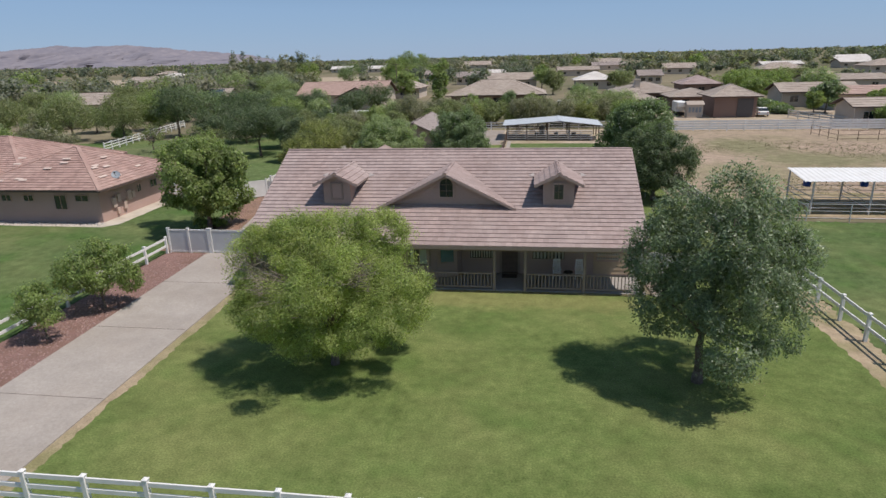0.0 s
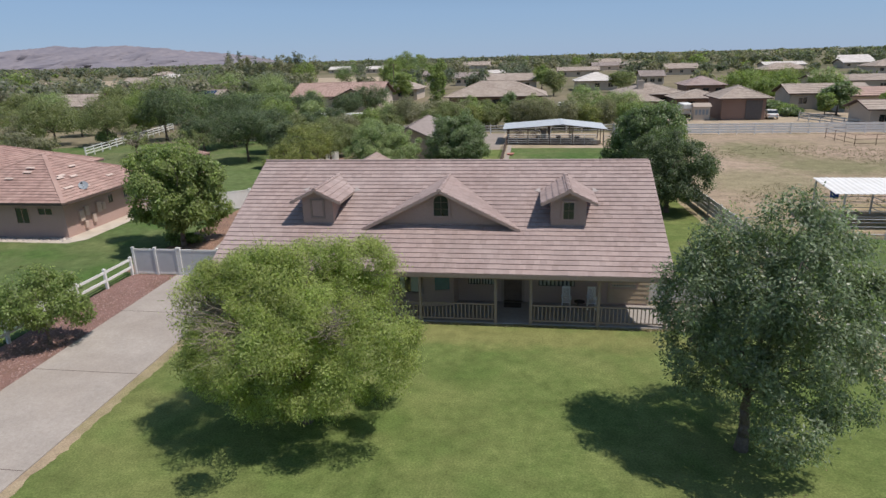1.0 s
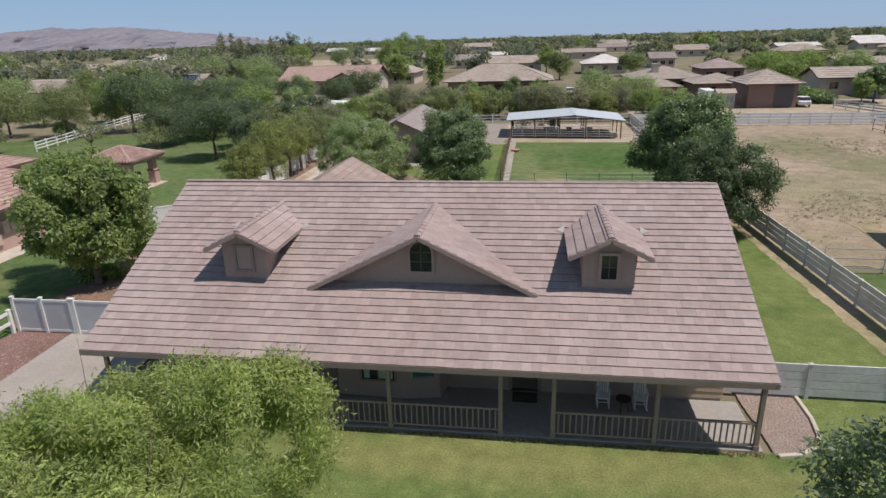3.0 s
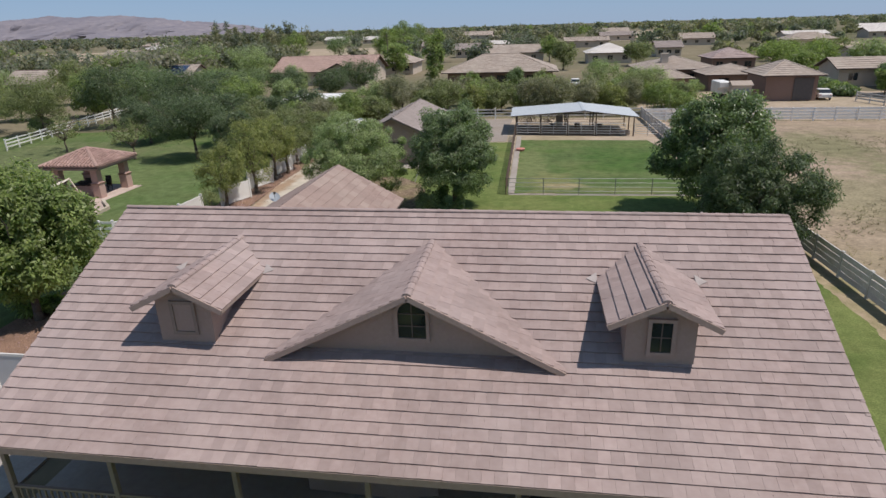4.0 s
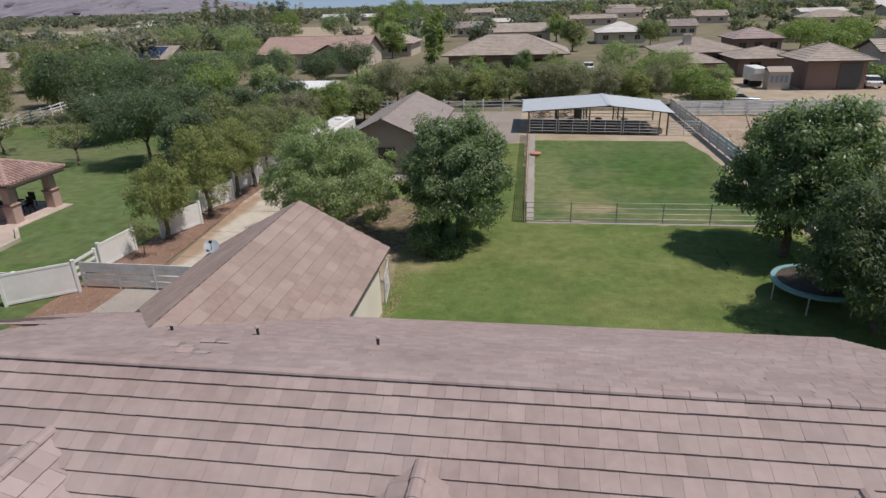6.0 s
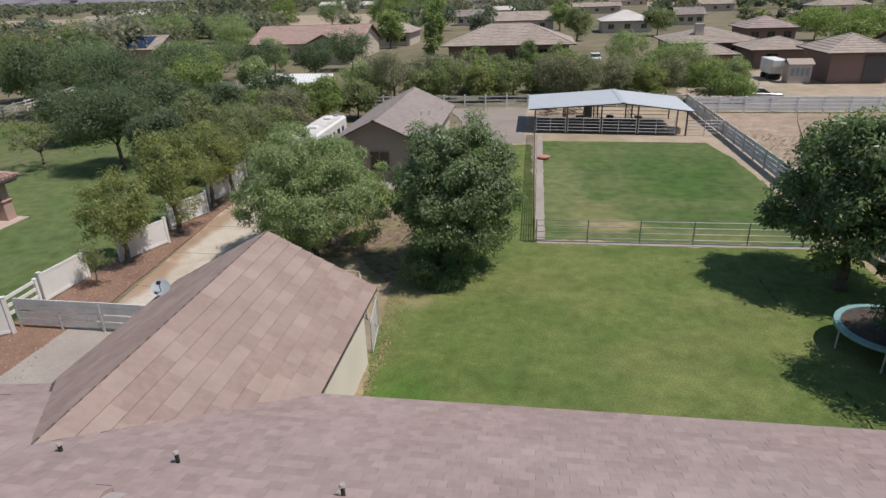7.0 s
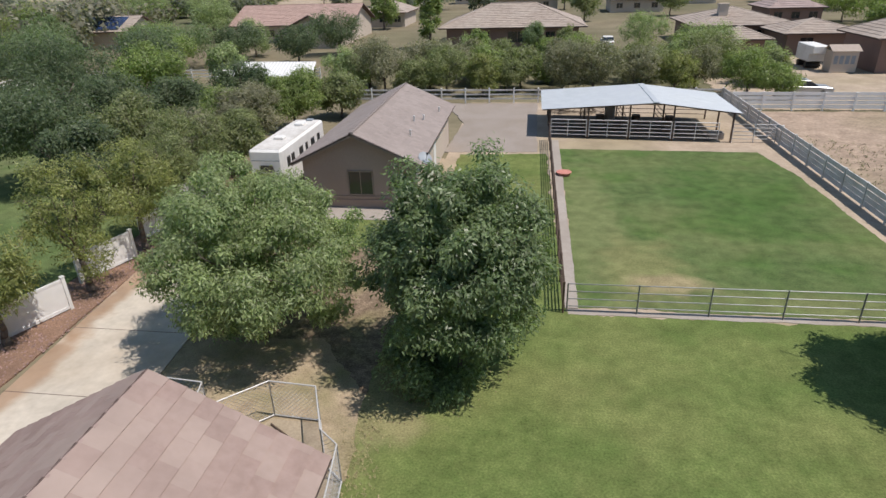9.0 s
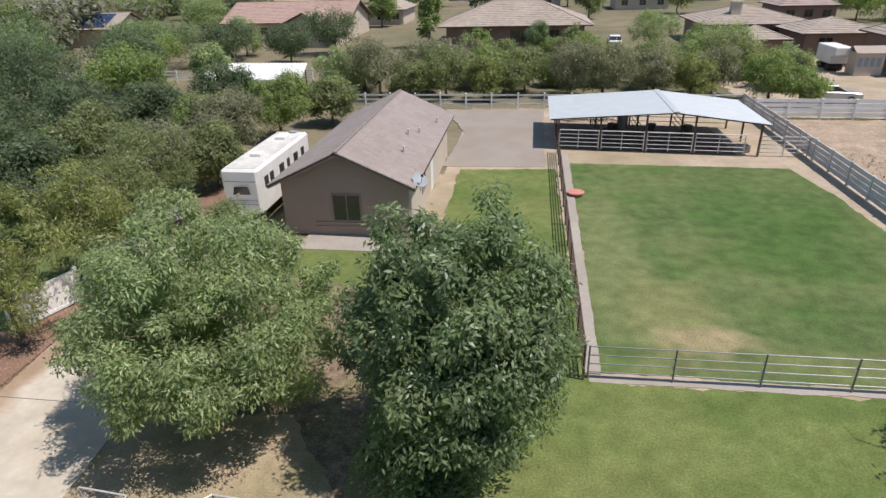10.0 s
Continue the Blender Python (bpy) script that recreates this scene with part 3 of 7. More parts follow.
def cross_gable(parent, cx, half, zr, ze, yf, width, seed):
    """A small gabled roof that runs back into the main slope: slabs, tiles and ridge caps."""
    def y_at(z):
        return YE + (z - ZE) / SL
    g = Geo()
    for s in (-1, 1):
        g.slab([(cx + s * half, yf, ze), (cx, yf, zr), (cx, y_at(zr) + 0.05, zr), (cx + s * half, max(yf + 0.05, y_at(ze) + 0.05), ze)], 0.09)
    r = part("roof", g, M["trimwood"], parent)
    ln = math.hypot(half, zr - ze)
    for s in (-1, 1):
        def span(q, s=s):
            z = ze + (zr - ze) * q / ln
            return (0.0, max(0.1, y_at(z) - yf + 0.04))
        t = tile_rows((cx + s * half, yf, ze), (0, 1, 0), (-s * half, 0, zr - ze), ln, span, 0.32, width, seed=seed + s)
        part("roof_tiles", tiles_mesh("roof_tiles", t, M["roof"]), None, r, kind="stuff")
        cap_tiles(r, (cx + s * half, yf + 0.06, ze + 0.02), (cx, yf + 0.06, zr + 0.02), 0.06, 0.36, M["roof_obj"])
        part("bargeboard", Geo().beam((cx + s * half, yf - 0.02, ze - 0.06), (cx, yf - 0.02, zr - 0.06), 0.04, 0.14), M["stucco"], r)
    cap_tiles(r, (cx, yf, zr + 0.03), (cx, y_at(zr), zr + 0.03), 0.1, 0.36, M["roof_obj"])
    return r


for i, (cx, half, wh) in enumerate(DORMERS):
    d = part("dormer", Geo().prism([(cx - wh, roof_z(32.45) - 0.05), (cx + wh, roof_z(32.45) - 0.05), (cx + wh, 5.45), (cx, 5.72), (cx - wh, 5.45)], "y", 32.45, 32.6), M["stucco"], house, "small gabled roof dormer with a window")
    for s in (-1, 1):
        part("cheek", Geo().prism([(32.6, roof_z(32.6) - 0.05), (35.0, roof_z(35.0) - 0.05), (32.6, 5.42)], "x", min(cx + s * wh, cx + s * (wh - 0.12)), max(cx + s * wh, cx + s * (wh - 0.12))), M["stucco"], d)
    cross_gable(d, cx, half, ZG, 5.22, 32.15, 0.285, 20 + i)
    if i == 0:
        g = Geo().box(cx - 0.27, 32.42, 4.42, cx + 0.27, 32.47, 5.22)
        part("panel", g, M["stucco"], d, bevel=0.01)
        g = Geo()
        for a0, b0, a1, b1 in ((-0.36, 4.33, -0.27, 5.31), (0.27, 4.33, 0.36, 5.31), (-0.27, 4.33, 0.27, 4.42), (-0.27, 5.22, 0.27, 5.31)):
            g.box(cx + a0, 32.39, b0, cx + a1, 32.46, b1)
        part("panel_frame", g, M["trimwood"], d)
    else:
        g = Geo().box(cx - 0.24, 32.40, 4.42, cx + 0.24, 32.44, 5.22)
        part("pane", g, M["glass"], d)
        g = Geo()
        for a0, b0, a1, b1 in ((-0.33, 4.33, -0.24, 5.31), (0.24, 4.33, 0.33, 5.31), (-0.24, 4.33, 0.24, 4.42), (-0.24, 5.22, 0.24, 5.31)):
            g.box(cx + a0, 32.37, b0, cx + a1, 32.46, b1)
        part("window_frame", g, M["stucco"], d)
        part("muntin", Geo().box(cx - 0.014, 32.385, 4.42, cx + 0.014, 32.41, 5.22), M["muntin"], d)
        part("muntin", Geo().box(cx - 0.24, 32.383, 4.81, cx + 0.24, 32.413, 4.835), M["muntin"], d)
cx = GABLE[0]
gab = part("gable", Geo().prism([(cx - 3.35, roof_z(32.45) - 0.06), (cx + 3.35, roof_z(32.45) - 0.06), (cx, 5.72)], "y", 32.45, 32.6), M["stucco"], house, "wide central front gable with an arched window")
cross_gable(gab, cx, GABLE[1], ZG, 3.93, 32.05, 0.285, 40)
# arched window
AW, AZ0, AZ1 = 0.36, 4.52, 5.2
arch = [(cx + 0.03 - AW, AZ0), (cx + 0.03 + AW, AZ0)] + [(cx + 0.03 + AW * math.cos(a), AZ1 + AW * 0.95 * math.sin(a)) for a in [math.pi * k / 10 for k in range(11)]]
part("pane", Geo().prism(arch, "y", 32.41, 32.44), M["glass"], gab, "dark arched window glass")
g = Geo()
outer = [(cx + 0.03 + (p[0] - cx - 0.03) * 1.24, AZ0 - 0.08 if p[1] <= AZ0 else AZ1 + (p[1] - AZ1) * 1.24) for p in arch]
n = len(arch)
vs = [(p[0], 32.37, p[1]) for p in arch] + [(p[0], 32.37, p[1]) for p in outer] + [(p[0], 32.46, p[1]) for p in arch] + [(p[0], 32.46, p[1]) for p in outer]
fs = []
for k in range(n):
    j = (k + 1) % n
    fs += [(k, j, n + j, n + k), (n + k, n + j, 3 * n + j, 3 * n + k), (k, 2 * n + k, 2 * n + j, j)]
part("window_frame", g.add(vs, fs), M["stucco"], gab)
g = Geo()
for dx in (0.0,):
    g.box(cx + 0.03 + dx - 0.014, 32.385, AZ0, cx + 0.03 + dx + 0.014, 32.42, AZ1 + 0.32)
for z in (4.86, 5.2):
    g.box(cx + 0.03 - AW, 32.388, z - 0.012, cx + 0.03 + AW, 32.418, z + 0.012)
part("muntin", g, M["muntin"], gab)

# porch
part("porch_floor", Geo().box(-11.6, 29.9, -0.1, 9.42, 32.5, 0.1), M["porch"], house, "concrete porch slab, porch shade deepened in its colour", bevel=0.02)
part("porch_ceiling", Geo().box(-11.5, 29.9, 2.5, 9.1, 32.5, 2.53), M["stucco"], house)
part("porch_beam", Geo().box(-11.6, 29.82, 2.28, 9.35, 30.0, 2.5), M["trimwood"], house)
POSTS = (-11.4, -8.4, -5.1, -1.8, 1.7, 3.3, 6.3, 9.2)
for x in POSTS:
    g = Geo().box(x - 0.065, 29.91, 0.1, x + 0.065, 30.04, 2.28).box(x - 0.085, 29.9, 0.1, x + 0.085, 30.05, 0.26)
    part("porch_post", g, M["trimwood"], house, bevel=0.008)
for a, b in zip(POSTS, POSTS[1:]):
    if a == 1.7:
        continue
    g = Geo().box(a + 0.065, 29.93, 0.97, b - 0.065, 30.01, 1.03).box(a + 0.065, 29.94, 0.22, b - 0.065, 30.0, 0.28)
    rail = part("railing", g, M["trimwood"], house, "low wooden porch railing with square balusters")
    k = int((b - a - 0.14) / 0.17)
    me = Geo().box(-0.02, -0.02, 0.28, 0.02, 0.02, 0.97).mesh("baluster", M["trimwood"])
    for i in range(k):
        bal = part("baluster", me, None, rail)
        bal.location = (a + 0.07 + (i + 0.5) * (b - a - 0.14) / k, 29.97, 0)
# front door, windows, bay
g = Geo().box(DOOR[0] + 0.05, WY0 + 0.05, 0.14, DOOR[1] - 0.05, WY0 + 0.1, 2.17)
door = part("front_door", g, M["wood_dark"], house, "dark brown panelled front door")
for z0, z1 in ((0.35, 1.05), (1.2, 2.0)):
    for xx in (2.12, 2.52):
        part("panel", Geo().box(xx, WY0 + 0.03, z0, xx + 0.3, WY0 + 0.06, z1), M["wood_dark"], door, bevel=0.01)
g = Geo()
for a0, b0, a1, b1 in ((DOOR[0] - 0.08, 0.14, DOOR[0] + 0.05, 2.25), (DOOR[1] - 0.05, 0.14, DOOR[1] + 0.08, 2.25), (DOOR[0] + 0.05, 2.17, DOOR[1] - 0.05, 2.25)):
    g.box(a0, WY0 - 0.03, b0, a1, WY0 + 0.03, b1)
part("door_frame", g, M["trimwood"], house)
for wx, ww in FRONT_WINDOWS:
    window(house, wx, WY0, 1.0, 2.1, ww, -1, blind=wx not in (8.0,), frame_m=M["stucco"])
# siding at the sunny end of the porch wall
g = Geo()
for k in range(9):
    z = 0.2 + 0.24 * k
    g.add([(7.0, WY0 - 0.005, z), (8.95, WY0 - 0.005, z), (8.95, WY0 - 0.005, z + 0.24), (7.0, WY0 - 0.005, z + 0.24), (7.0, WY0 - 0.03, z), (8.95, WY0 - 0.03, z)],
          [(4, 5, 2, 3), (0, 4, 3), (1, 2, 5), (0, 1, 5, 4), (0, 3, 2, 1)])
part("siding", g, M["siding"], house, "tan horizontal board siding")
# projecting bay left of the door
BAY = [(-4.4, 32.5), (-4.0, 31.6), (-1.55, 31.5), (-0.45, 31.72), (-0.3, 32.5)]
bay = part("bay", Geo().prism(BAY, "z", 0.14, 2.5), M["stucco"], house, "projecting bay with curtained windows")
M["curtain"] = mat("pale_green_curtain", (0.40, 0.46, 0.38), (0.50, 0.55, 0.47), 6, 0.8, stretch=(6, 1, 0.3))
M["blue_pane"] = mat("blue_tinted_glass", (0.05, 0.13, 0.16), (0.07, 0.17, 0.20), 2, 0.12, spec=0.6)
f = window(bay, -2.55, 31.53, 0.85, 2.05, 1.15, -1, blind=False, frame_m=M["trimwood"])
part("curtain", Geo().box(-2.55, 31.505, 0.9, -2.05, 31.515, 2.0).box(-3.05, 31.505, 0.9, -2.85, 31.515, 2.0), M["curtain"], f)
d = Vector((1.1, 0.22, 0)).normalized()
o = Vector((-1.55, 31.5, 0))
p0, p1 = o + d * 0.2, o + d * 0.92
nrm = Vector((d.y, -d.x, 0)) * 0.02
part("pane", Geo().beam((*(p0 + nrm).xy, 1.5), (*(p1 + nrm).xy, 1.5), 0.02, 1.0), M["blue_pane"], bay, "blue-tinted window pane")
for z in (0.98, 2.02):
    part("window_frame", Geo().beam((*(p0 + nrm).xy, z), (*(p1 + nrm).xy, z), 0.06, 0.07), M["trimwood"], bay)

# rear wing
WPX, WPZ, WE, WY = -9.2, 4.66, 3.76, 52.15
WS = (WPZ - ZE) / WE
g = Geo()
for s in (-1, 1):
    g.slab([(WPX + s * WE, 46.1, ZE), (WPX + s * WE, WY, ZE), (WPX, WY, WPZ), (WPX, 41.4, WPZ), (WPX + s * WE, 45.6, ZE)] if s > 0 else
           [(WPX - WE, WY, ZE), (WPX - WE, 44.6, ZE), (WPX, 41.4, WPZ), (WPX, WY, WPZ)], 0.1)
wing = part("wing_roof", g, M["roof_under"], house, "long gabled wing roof of weathered brown-pink tiles")
wl = math.hypot(WE, WPZ - ZE)
for s in (-1, 1):
    t = tile_rows((WPX + s * WE, WY, ZE), (0, -1, 0), (-s * WE, 0, WPZ - ZE), wl, lambda q: (0, WY - 46.0 + q * 1.08), 0.42, 0.62, 0.034, seed=60 + s, jitter=0.002, gap=0.0)
    if s > 0:
        part("wing_tiles", tiles_mesh("wing_tiles", t, M["roof_wing"]), None, wing, kind="stuff")
    else:
        part("wing_tiles", tiles_mesh("wing_tiles", t, M["roof_wing"]), None, wing, kind="stuff")
    cap_tiles(wing, (WPX + s * WE, WY - 0.05, ZE + 0.02), (WPX, WY - 0.05, WPZ + 0.01), 0.05, 0.4, M["wing_obj"])
cap_tiles(wing, (WPX, 41.2, WPZ - 0.015), (WPX, WY, WPZ - 0.015), 0.07, 0.4, M["wing_obj"])
g = Geo().box(WPX - 3.5, 44.6, 0, WPX - 3.3, 51.8, 2.5)
part("wing_wall", g, M["stucco_tan"], house)
g = Geo().box(WPX + 3.25, 44.6, 0, WPX + 3.45, 51.3, 2.56)
part("wing_wall", g, M["stucco_cream"], house, "cream stucco side walls of the wing")
g = Geo().prism([(WPX - 3.3, 0), (WPX + 3.3, 0), (WPX + 3.3, 2.6), (WPX, 4.5), (WPX - 3.3, 2.6)], "y", 51.6, 51.8)
part("wing_wall", g, M["stucco_tan"], house)

# low side roof beside the wing, placed to fit the camera's view
SX0, SY0 = -15.2, 42.6
g = Geo().slab([(X0 + 0.1, 45.8, ZE), (SX0, 45.4, ZE), (SX0, SY0, 3.9), (X0 + 0.1, SY0, 3.9)], 0.1)
side = part("side_roof", g, M["roof_under"], house, "low tiled side roof beside the wing, shaped to fit the camera's view")
part("roof_tiles", tiles_mesh("roof_tiles", tile_rows((X0 + 0.1, 45.8, ZE), (-1, -0.12, 0), (0, SY0 - 45.6, 3.9 - ZE), 3.4, lambda q: (0, X0 - SX0 + 0.05), 0.3213, 0.285, seed=9), M["roof"]), None, side, kind="stuff")
part("side_wall", Geo().box(SX0 + 0.4, SY0, 0, WX0, 45.2, 2.62), M["stucco"], house)

M["flashing"] = mat("pale_metal_flashing", (0.36, 0.31, 0.29), (0.42, 0.37, 0.35), 6, 0.6)
for cx, half in ((-7.3, 1.28), (5.0, 1.3)):
    for s in (-1, 1):
        y0 = YE + (5.22 - ZE) / SL
        g = Geo().slab([(cx + s * half, y0 - 0.18, roof_z(y0 - 0.18) + 0.07), (cx + s * (half + 0.3), y0 - 0.02, roof_z(y0 - 0.02) + 0.07), (cx + s * half, y0 + 0.2, roof_z(y0 + 0.2) + 0.07)], 0.01)
        part("flashing", g, M["flashing"], house)
for x, y, h in ((-8.4, 41.2, 0.3), (-6.1, 41.15, 0.4), (-2.9, 40.45, 0.4), (7.2, 38.3, 0.3), (8.6, 38.6, 0.25)):
    z = roof_z(y)
    v = part("vent_pipe", Geo().tube((x, y, z - 0.1), (x, y, z + 0.6 * h), 0.035, n=10), M["dark"], house)
    part("vent_cap", Geo().tube((x, y, z + 0.6 * h), (x, y, z + 0.6 * h + 0.04), 0.055, 0.04, 10), M["flashing"], v)
for x, y in ((-6.5, 39.8), (-6.9, 39.1), (-6.2, 38.5)):
    z = roof_z(y) + 0.05
    g = Geo().prism([(y - 0.2, z + 0.09), (y + 0.15, z - 0.07), (y + 0.15, z + 0.02), (y - 0.04, z + 0.12)], "x", x - 0.17, x + 0.17)
    v = part("roof_vent", g, M["roof"], house, "low tile-coloured attic vent", bevel=0.01)
    part("vent_opening", Geo().box(x - 0.13, y + 0.145, z - 0.05, x + 0.13, y + 0.165, z + 0.01), M["dark"], v)
    part("flashing", Geo().slab([(x + 0.17, y - 0.14, roof_z(y - 0.14) + 0.06), (x + 0.45, y - 0.14, roof_z(y - 0.14) + 0.06), (x + 0.45, y + 0.08, roof_z(y + 0.08) + 0.06), (x + 0.17, y + 0.08, roof_z(y + 0.08) + 0.06)], 0.01), M["flashing"], v)


# ---- trees ----
def limb_geo(rnd, height, spread, r0, crown_z, limbs=7, lean=0.0, fork=None):
    """Tapered, bent trunk and limbs."""
    g = Geo()
    fork = fork or crown_z * 0.45
    p = Vector((0, 0, -0.1))
    steps = 4
    r = r0
    for k in range(steps):
        q = Vector((rnd.uniform(-1, 1) * 0.05 + lean * (k + 1) / steps, rnd.uniform(-1, 1) * 0.05, fork * (k + 1) / steps))
        g.tube(p, q, r * (1.25 if k == 0 else 1), r * 0.88, 9)
        p, r = q, r * 0.88
    for k in range(limbs):
        a = 2 * math.pi * (k + rnd.uniform(-0.3, 0.3)) / limbs
        out = spread * rnd.uniform(0.55, 0.85)
        tip = Vector((math.cos(a) * out, math.sin(a) * out, rnd.uniform(crown_z * 0.8, height * 0.9)))
        if k == 0:
            tip = Vector((0.35, 0.3, height * 0.8))
        a0, rr = p.copy(), r * rnd.uniform(0.5, 0.7)
        mids = 4
        for m in range(mids):
            q = (m + 1) / mids
            b = p.lerp(tip, q) + Vector((0, 0, 0.25 * spread * q * (1 - q))) + Vector([rnd.uniform(-0.12, 0.12) for _ in range(3)])
            g.tube(a0, b, rr, rr * 0.68, 6)
            if m >= 1:
                for _ in range(2):
                    e = b + Vector((rnd.uniform(-1, 1), rnd.uniform(-1, 1), rnd.uniform(-0.2, 0.9))) * spread * 0.28
                    g.tube(b, e, rr * 0.4, rr * 0.12, 4)
            a0, rr = b, rr * 0.68
    return g


def crown_arrays(rs, centre, radii, leaves, size, clumps=240, lobes=9, rough=0.28, hang=0.3, aspect=0.4, clump=0.45, shell=0.55, flat=0.8, reach=1.75, bald=(), per=4, puff=1.0):
    """Corner points of single small leaves in puffs; the puffs cover several overlapping boughs, so that the outline is uneven and has gaps."""
    rad = np.array(radii, float)
    k = np.arange(lobes) + 0.5
    phi = np.arccos(1 - reach * k / lobes)
    th = np.pi * (1 + 5 ** 0.5) * k + rs.uniform(0, 6.28)
    ld = np.stack([np.cos(th) * np.sin(phi), np.sin(th) * np.sin(phi), np.cos(phi)], 1) + rs.normal(size=(lobes, 3)) * 0.12
    lr = puff * rs.uniform(0.36, 0.52, lobes) * (1 + rough * rs.uniform(-0.5, 0.4, lobes))
    lc = ld * (1.0 - lr * 0.95 + rough * rs.uniform(-0.45, 0.28, lobes))[:, None]
    lc = np.concatenate([lc, [[0, 0, -0.05]]])
    lr = np.append(lr, 0.55)
    w = np.append(lr[:-1] ** 2, 0.12)
    li = rs.choice(lobes + 1, clumps, p=w / w.sum())
    d = rs.normal(size=(clumps, 3))
    d = d / np.linalg.norm(d, axis=1)[:, None] + 0.55 * lc[li] + np.array((0, 0, 0.12))
    d /= np.linalg.norm(d, axis=1)[:, None]
    depth = shell + (1 - shell) * rs.uniform(0, 1, clumps) ** 0.5
    inner = np.maximum(0.2, rad - clump * 0.55)
    cpos = (lc[li] + d * (lr[li] * depth)[:, None]) * inner
    csize = clump * rs.uniform(0.55, 1.3, clumps)
    pick = rs.randint(0, clumps, leaves)
    q = rs.normal(size=(leaves, 3))
    q /= np.linalg.norm(q, axis=1)[:, None]
    rr = csize[pick] * (0.3 + 0.7 * rs.uniform(0, 1, leaves) ** 0.5) * (1 + 0.3 * np.abs(rs.normal(size=leaves)))
    pos = cpos[pick] + q * rr[:, None] * np.array((1, 1, flat)) + np.array(centre)
    pos[:, 2] = np.maximum(pos[:, 2], 0.12 + rs.uniform(0, 0.4, leaves))
    for a, e, w in bald:
        # thin, nearly leafless places in the crown
        c = np.array((math.cos(a) * math.cos(e), math.sin(a) * math.cos(e), math.sin(e)))
        u = (pos - np.array(centre)) / rad
        far = np.linalg.norm(u, axis=1)
        near = np.arccos(np.clip((u @ c) / np.maximum(far, 1e-6), -1, 1)) < w * rs.uniform(0.4, 1.2, leaves)
        pos[near & (far > 0.6) & (rs.uniform(0, 1, leaves) < 0.72), 2] = -3.0
    nn = q * 0.7 + d[pick] * 0.35 + np.array((0.2, -0.12, 0.4)) + rs.normal(size=(leaves, 3)) * 0.5
    nn /= np.linalg.norm(nn, axis=1)[:, None]
    ax = np.cross(nn, rs.normal(size=(leaves, 3))) * 0.8 + q * 0.4 + np.array((0, 0, -hang))
    ax /= np.linalg.norm(ax, axis=1)[:, None]
    side = np.cross(ax, nn)
    side /= np.maximum(1e-6, np.linalg.norm(side, axis=1))[:, None]
    ln = size * rs.uniform(0.6, 1.4, leaves)[:, None]
    wd = ln * aspect
    mid = pos + ax * ln * 0.45
    if per == 3:
        out = np.stack([pos - side * wd * 0.45, pos + side * wd * 0.45, pos + ax * ln], axis=1)
        return out[pos[:, 2] > 0].reshape(-1, 3)
    out = np.stack([pos, mid + side * wd * 0.5, pos + ax * ln, mid - side * wd * 0.5], axis=1)
    return out[pos[:, 2] > 0].reshape(-1, 3)


def quads_mesh(name, v, material, slots=None, per=4):
    k = len(v) // per
    me = bpy.data.meshes.new(name)
    me.vertices.add(k * per)
    me.vertices.foreach_set("co", v.astype(np.float32).ravel())
    me.loops.add(k * per)
    me.loops.foreach_set("vertex_index", np.arange(k * per, dtype=np.int32))
    me.polygons.add(k)
    me.polygons.foreach_set("loop_start", np.arange(0, k * per, per, dtype=np.int32))
    for m in (material if isinstance(material, (list, tuple)) else [material]):
        me.materials.append(m)
    if slots is not None:
        me.polygons.foreach_set("material_index", slots.astype(np.int32))
    me.update(calc_edges=True)
    me.validate()
    return me


def crown_mesh(name, rnd, centre, radii, leaves, size, material, **kw):
    rs = np.random.RandomState(rnd.randint(0, 10 ** 6))
    return quads_mesh(name, crown_arrays(rs, centre, radii, leaves, size, **kw), material, per=kw.get("per", 4))


def tree(name, x, y, height, spread, crown_low, leaf, label, leaves=20000, size=0.2, seed=1, trunk=0.16, bark=None, limbs=7, group="", off=(0, 0), category="tree", sy=1.0, bare=0, **kw):
    rnd = random.Random(seed)
    t = thing(name, (x, y, 0), label, category, group)
    cz, rz = (height + crown_low) / 2, (height - crown_low) / 2
    g = limb_geo(rnd, height, spread, trunk, cz, limbs)
    w = new("trunk", g.mesh("trunk", bark or M["bark"], smooth=True))
    w.parent = t
    c = new("crown", crown_mesh("crown", rnd, (off[0], off[1], cz), (spread, spread * sy, rz), leaves, size, leaf, **kw))
    c.parent = t
    for a0, e0, w0 in kw.get("bald", ()):
        g = Geo()
        for _ in range(bare):
            a, e = a0 + rnd.gauss(0, w0 * 0.55), e0 + rnd.gauss(0, w0 * 0.55)
            o = Vector((math.cos(a) * math.cos(e) * spread, math.sin(a) * math.cos(e) * spread, math.sin(e) * rz))
            p, tip = o * 0.55 + Vector((0, 0, cz)), o * rnd.uniform(0.8, 0.97) + Vector((0, 0, cz + 0.15))
            g.tube(p, tip, 0.016, 0.006, 4)
            for _ in range(7):
                b = p.lerp(tip, rnd.uniform(0.35, 1))
                g.tube(b, b + (o.normalized() * 0.5 + Vector((rnd.uniform(-1, 1), rnd.uniform(-1, 1), rnd.uniform(-0.4, 1)))) * 0.38, 0.008, 0.003, 3)
        w = new("dead_branch", g.mesh("dead_branch", M["bark_pale"]))
        w.parent = t
    return t


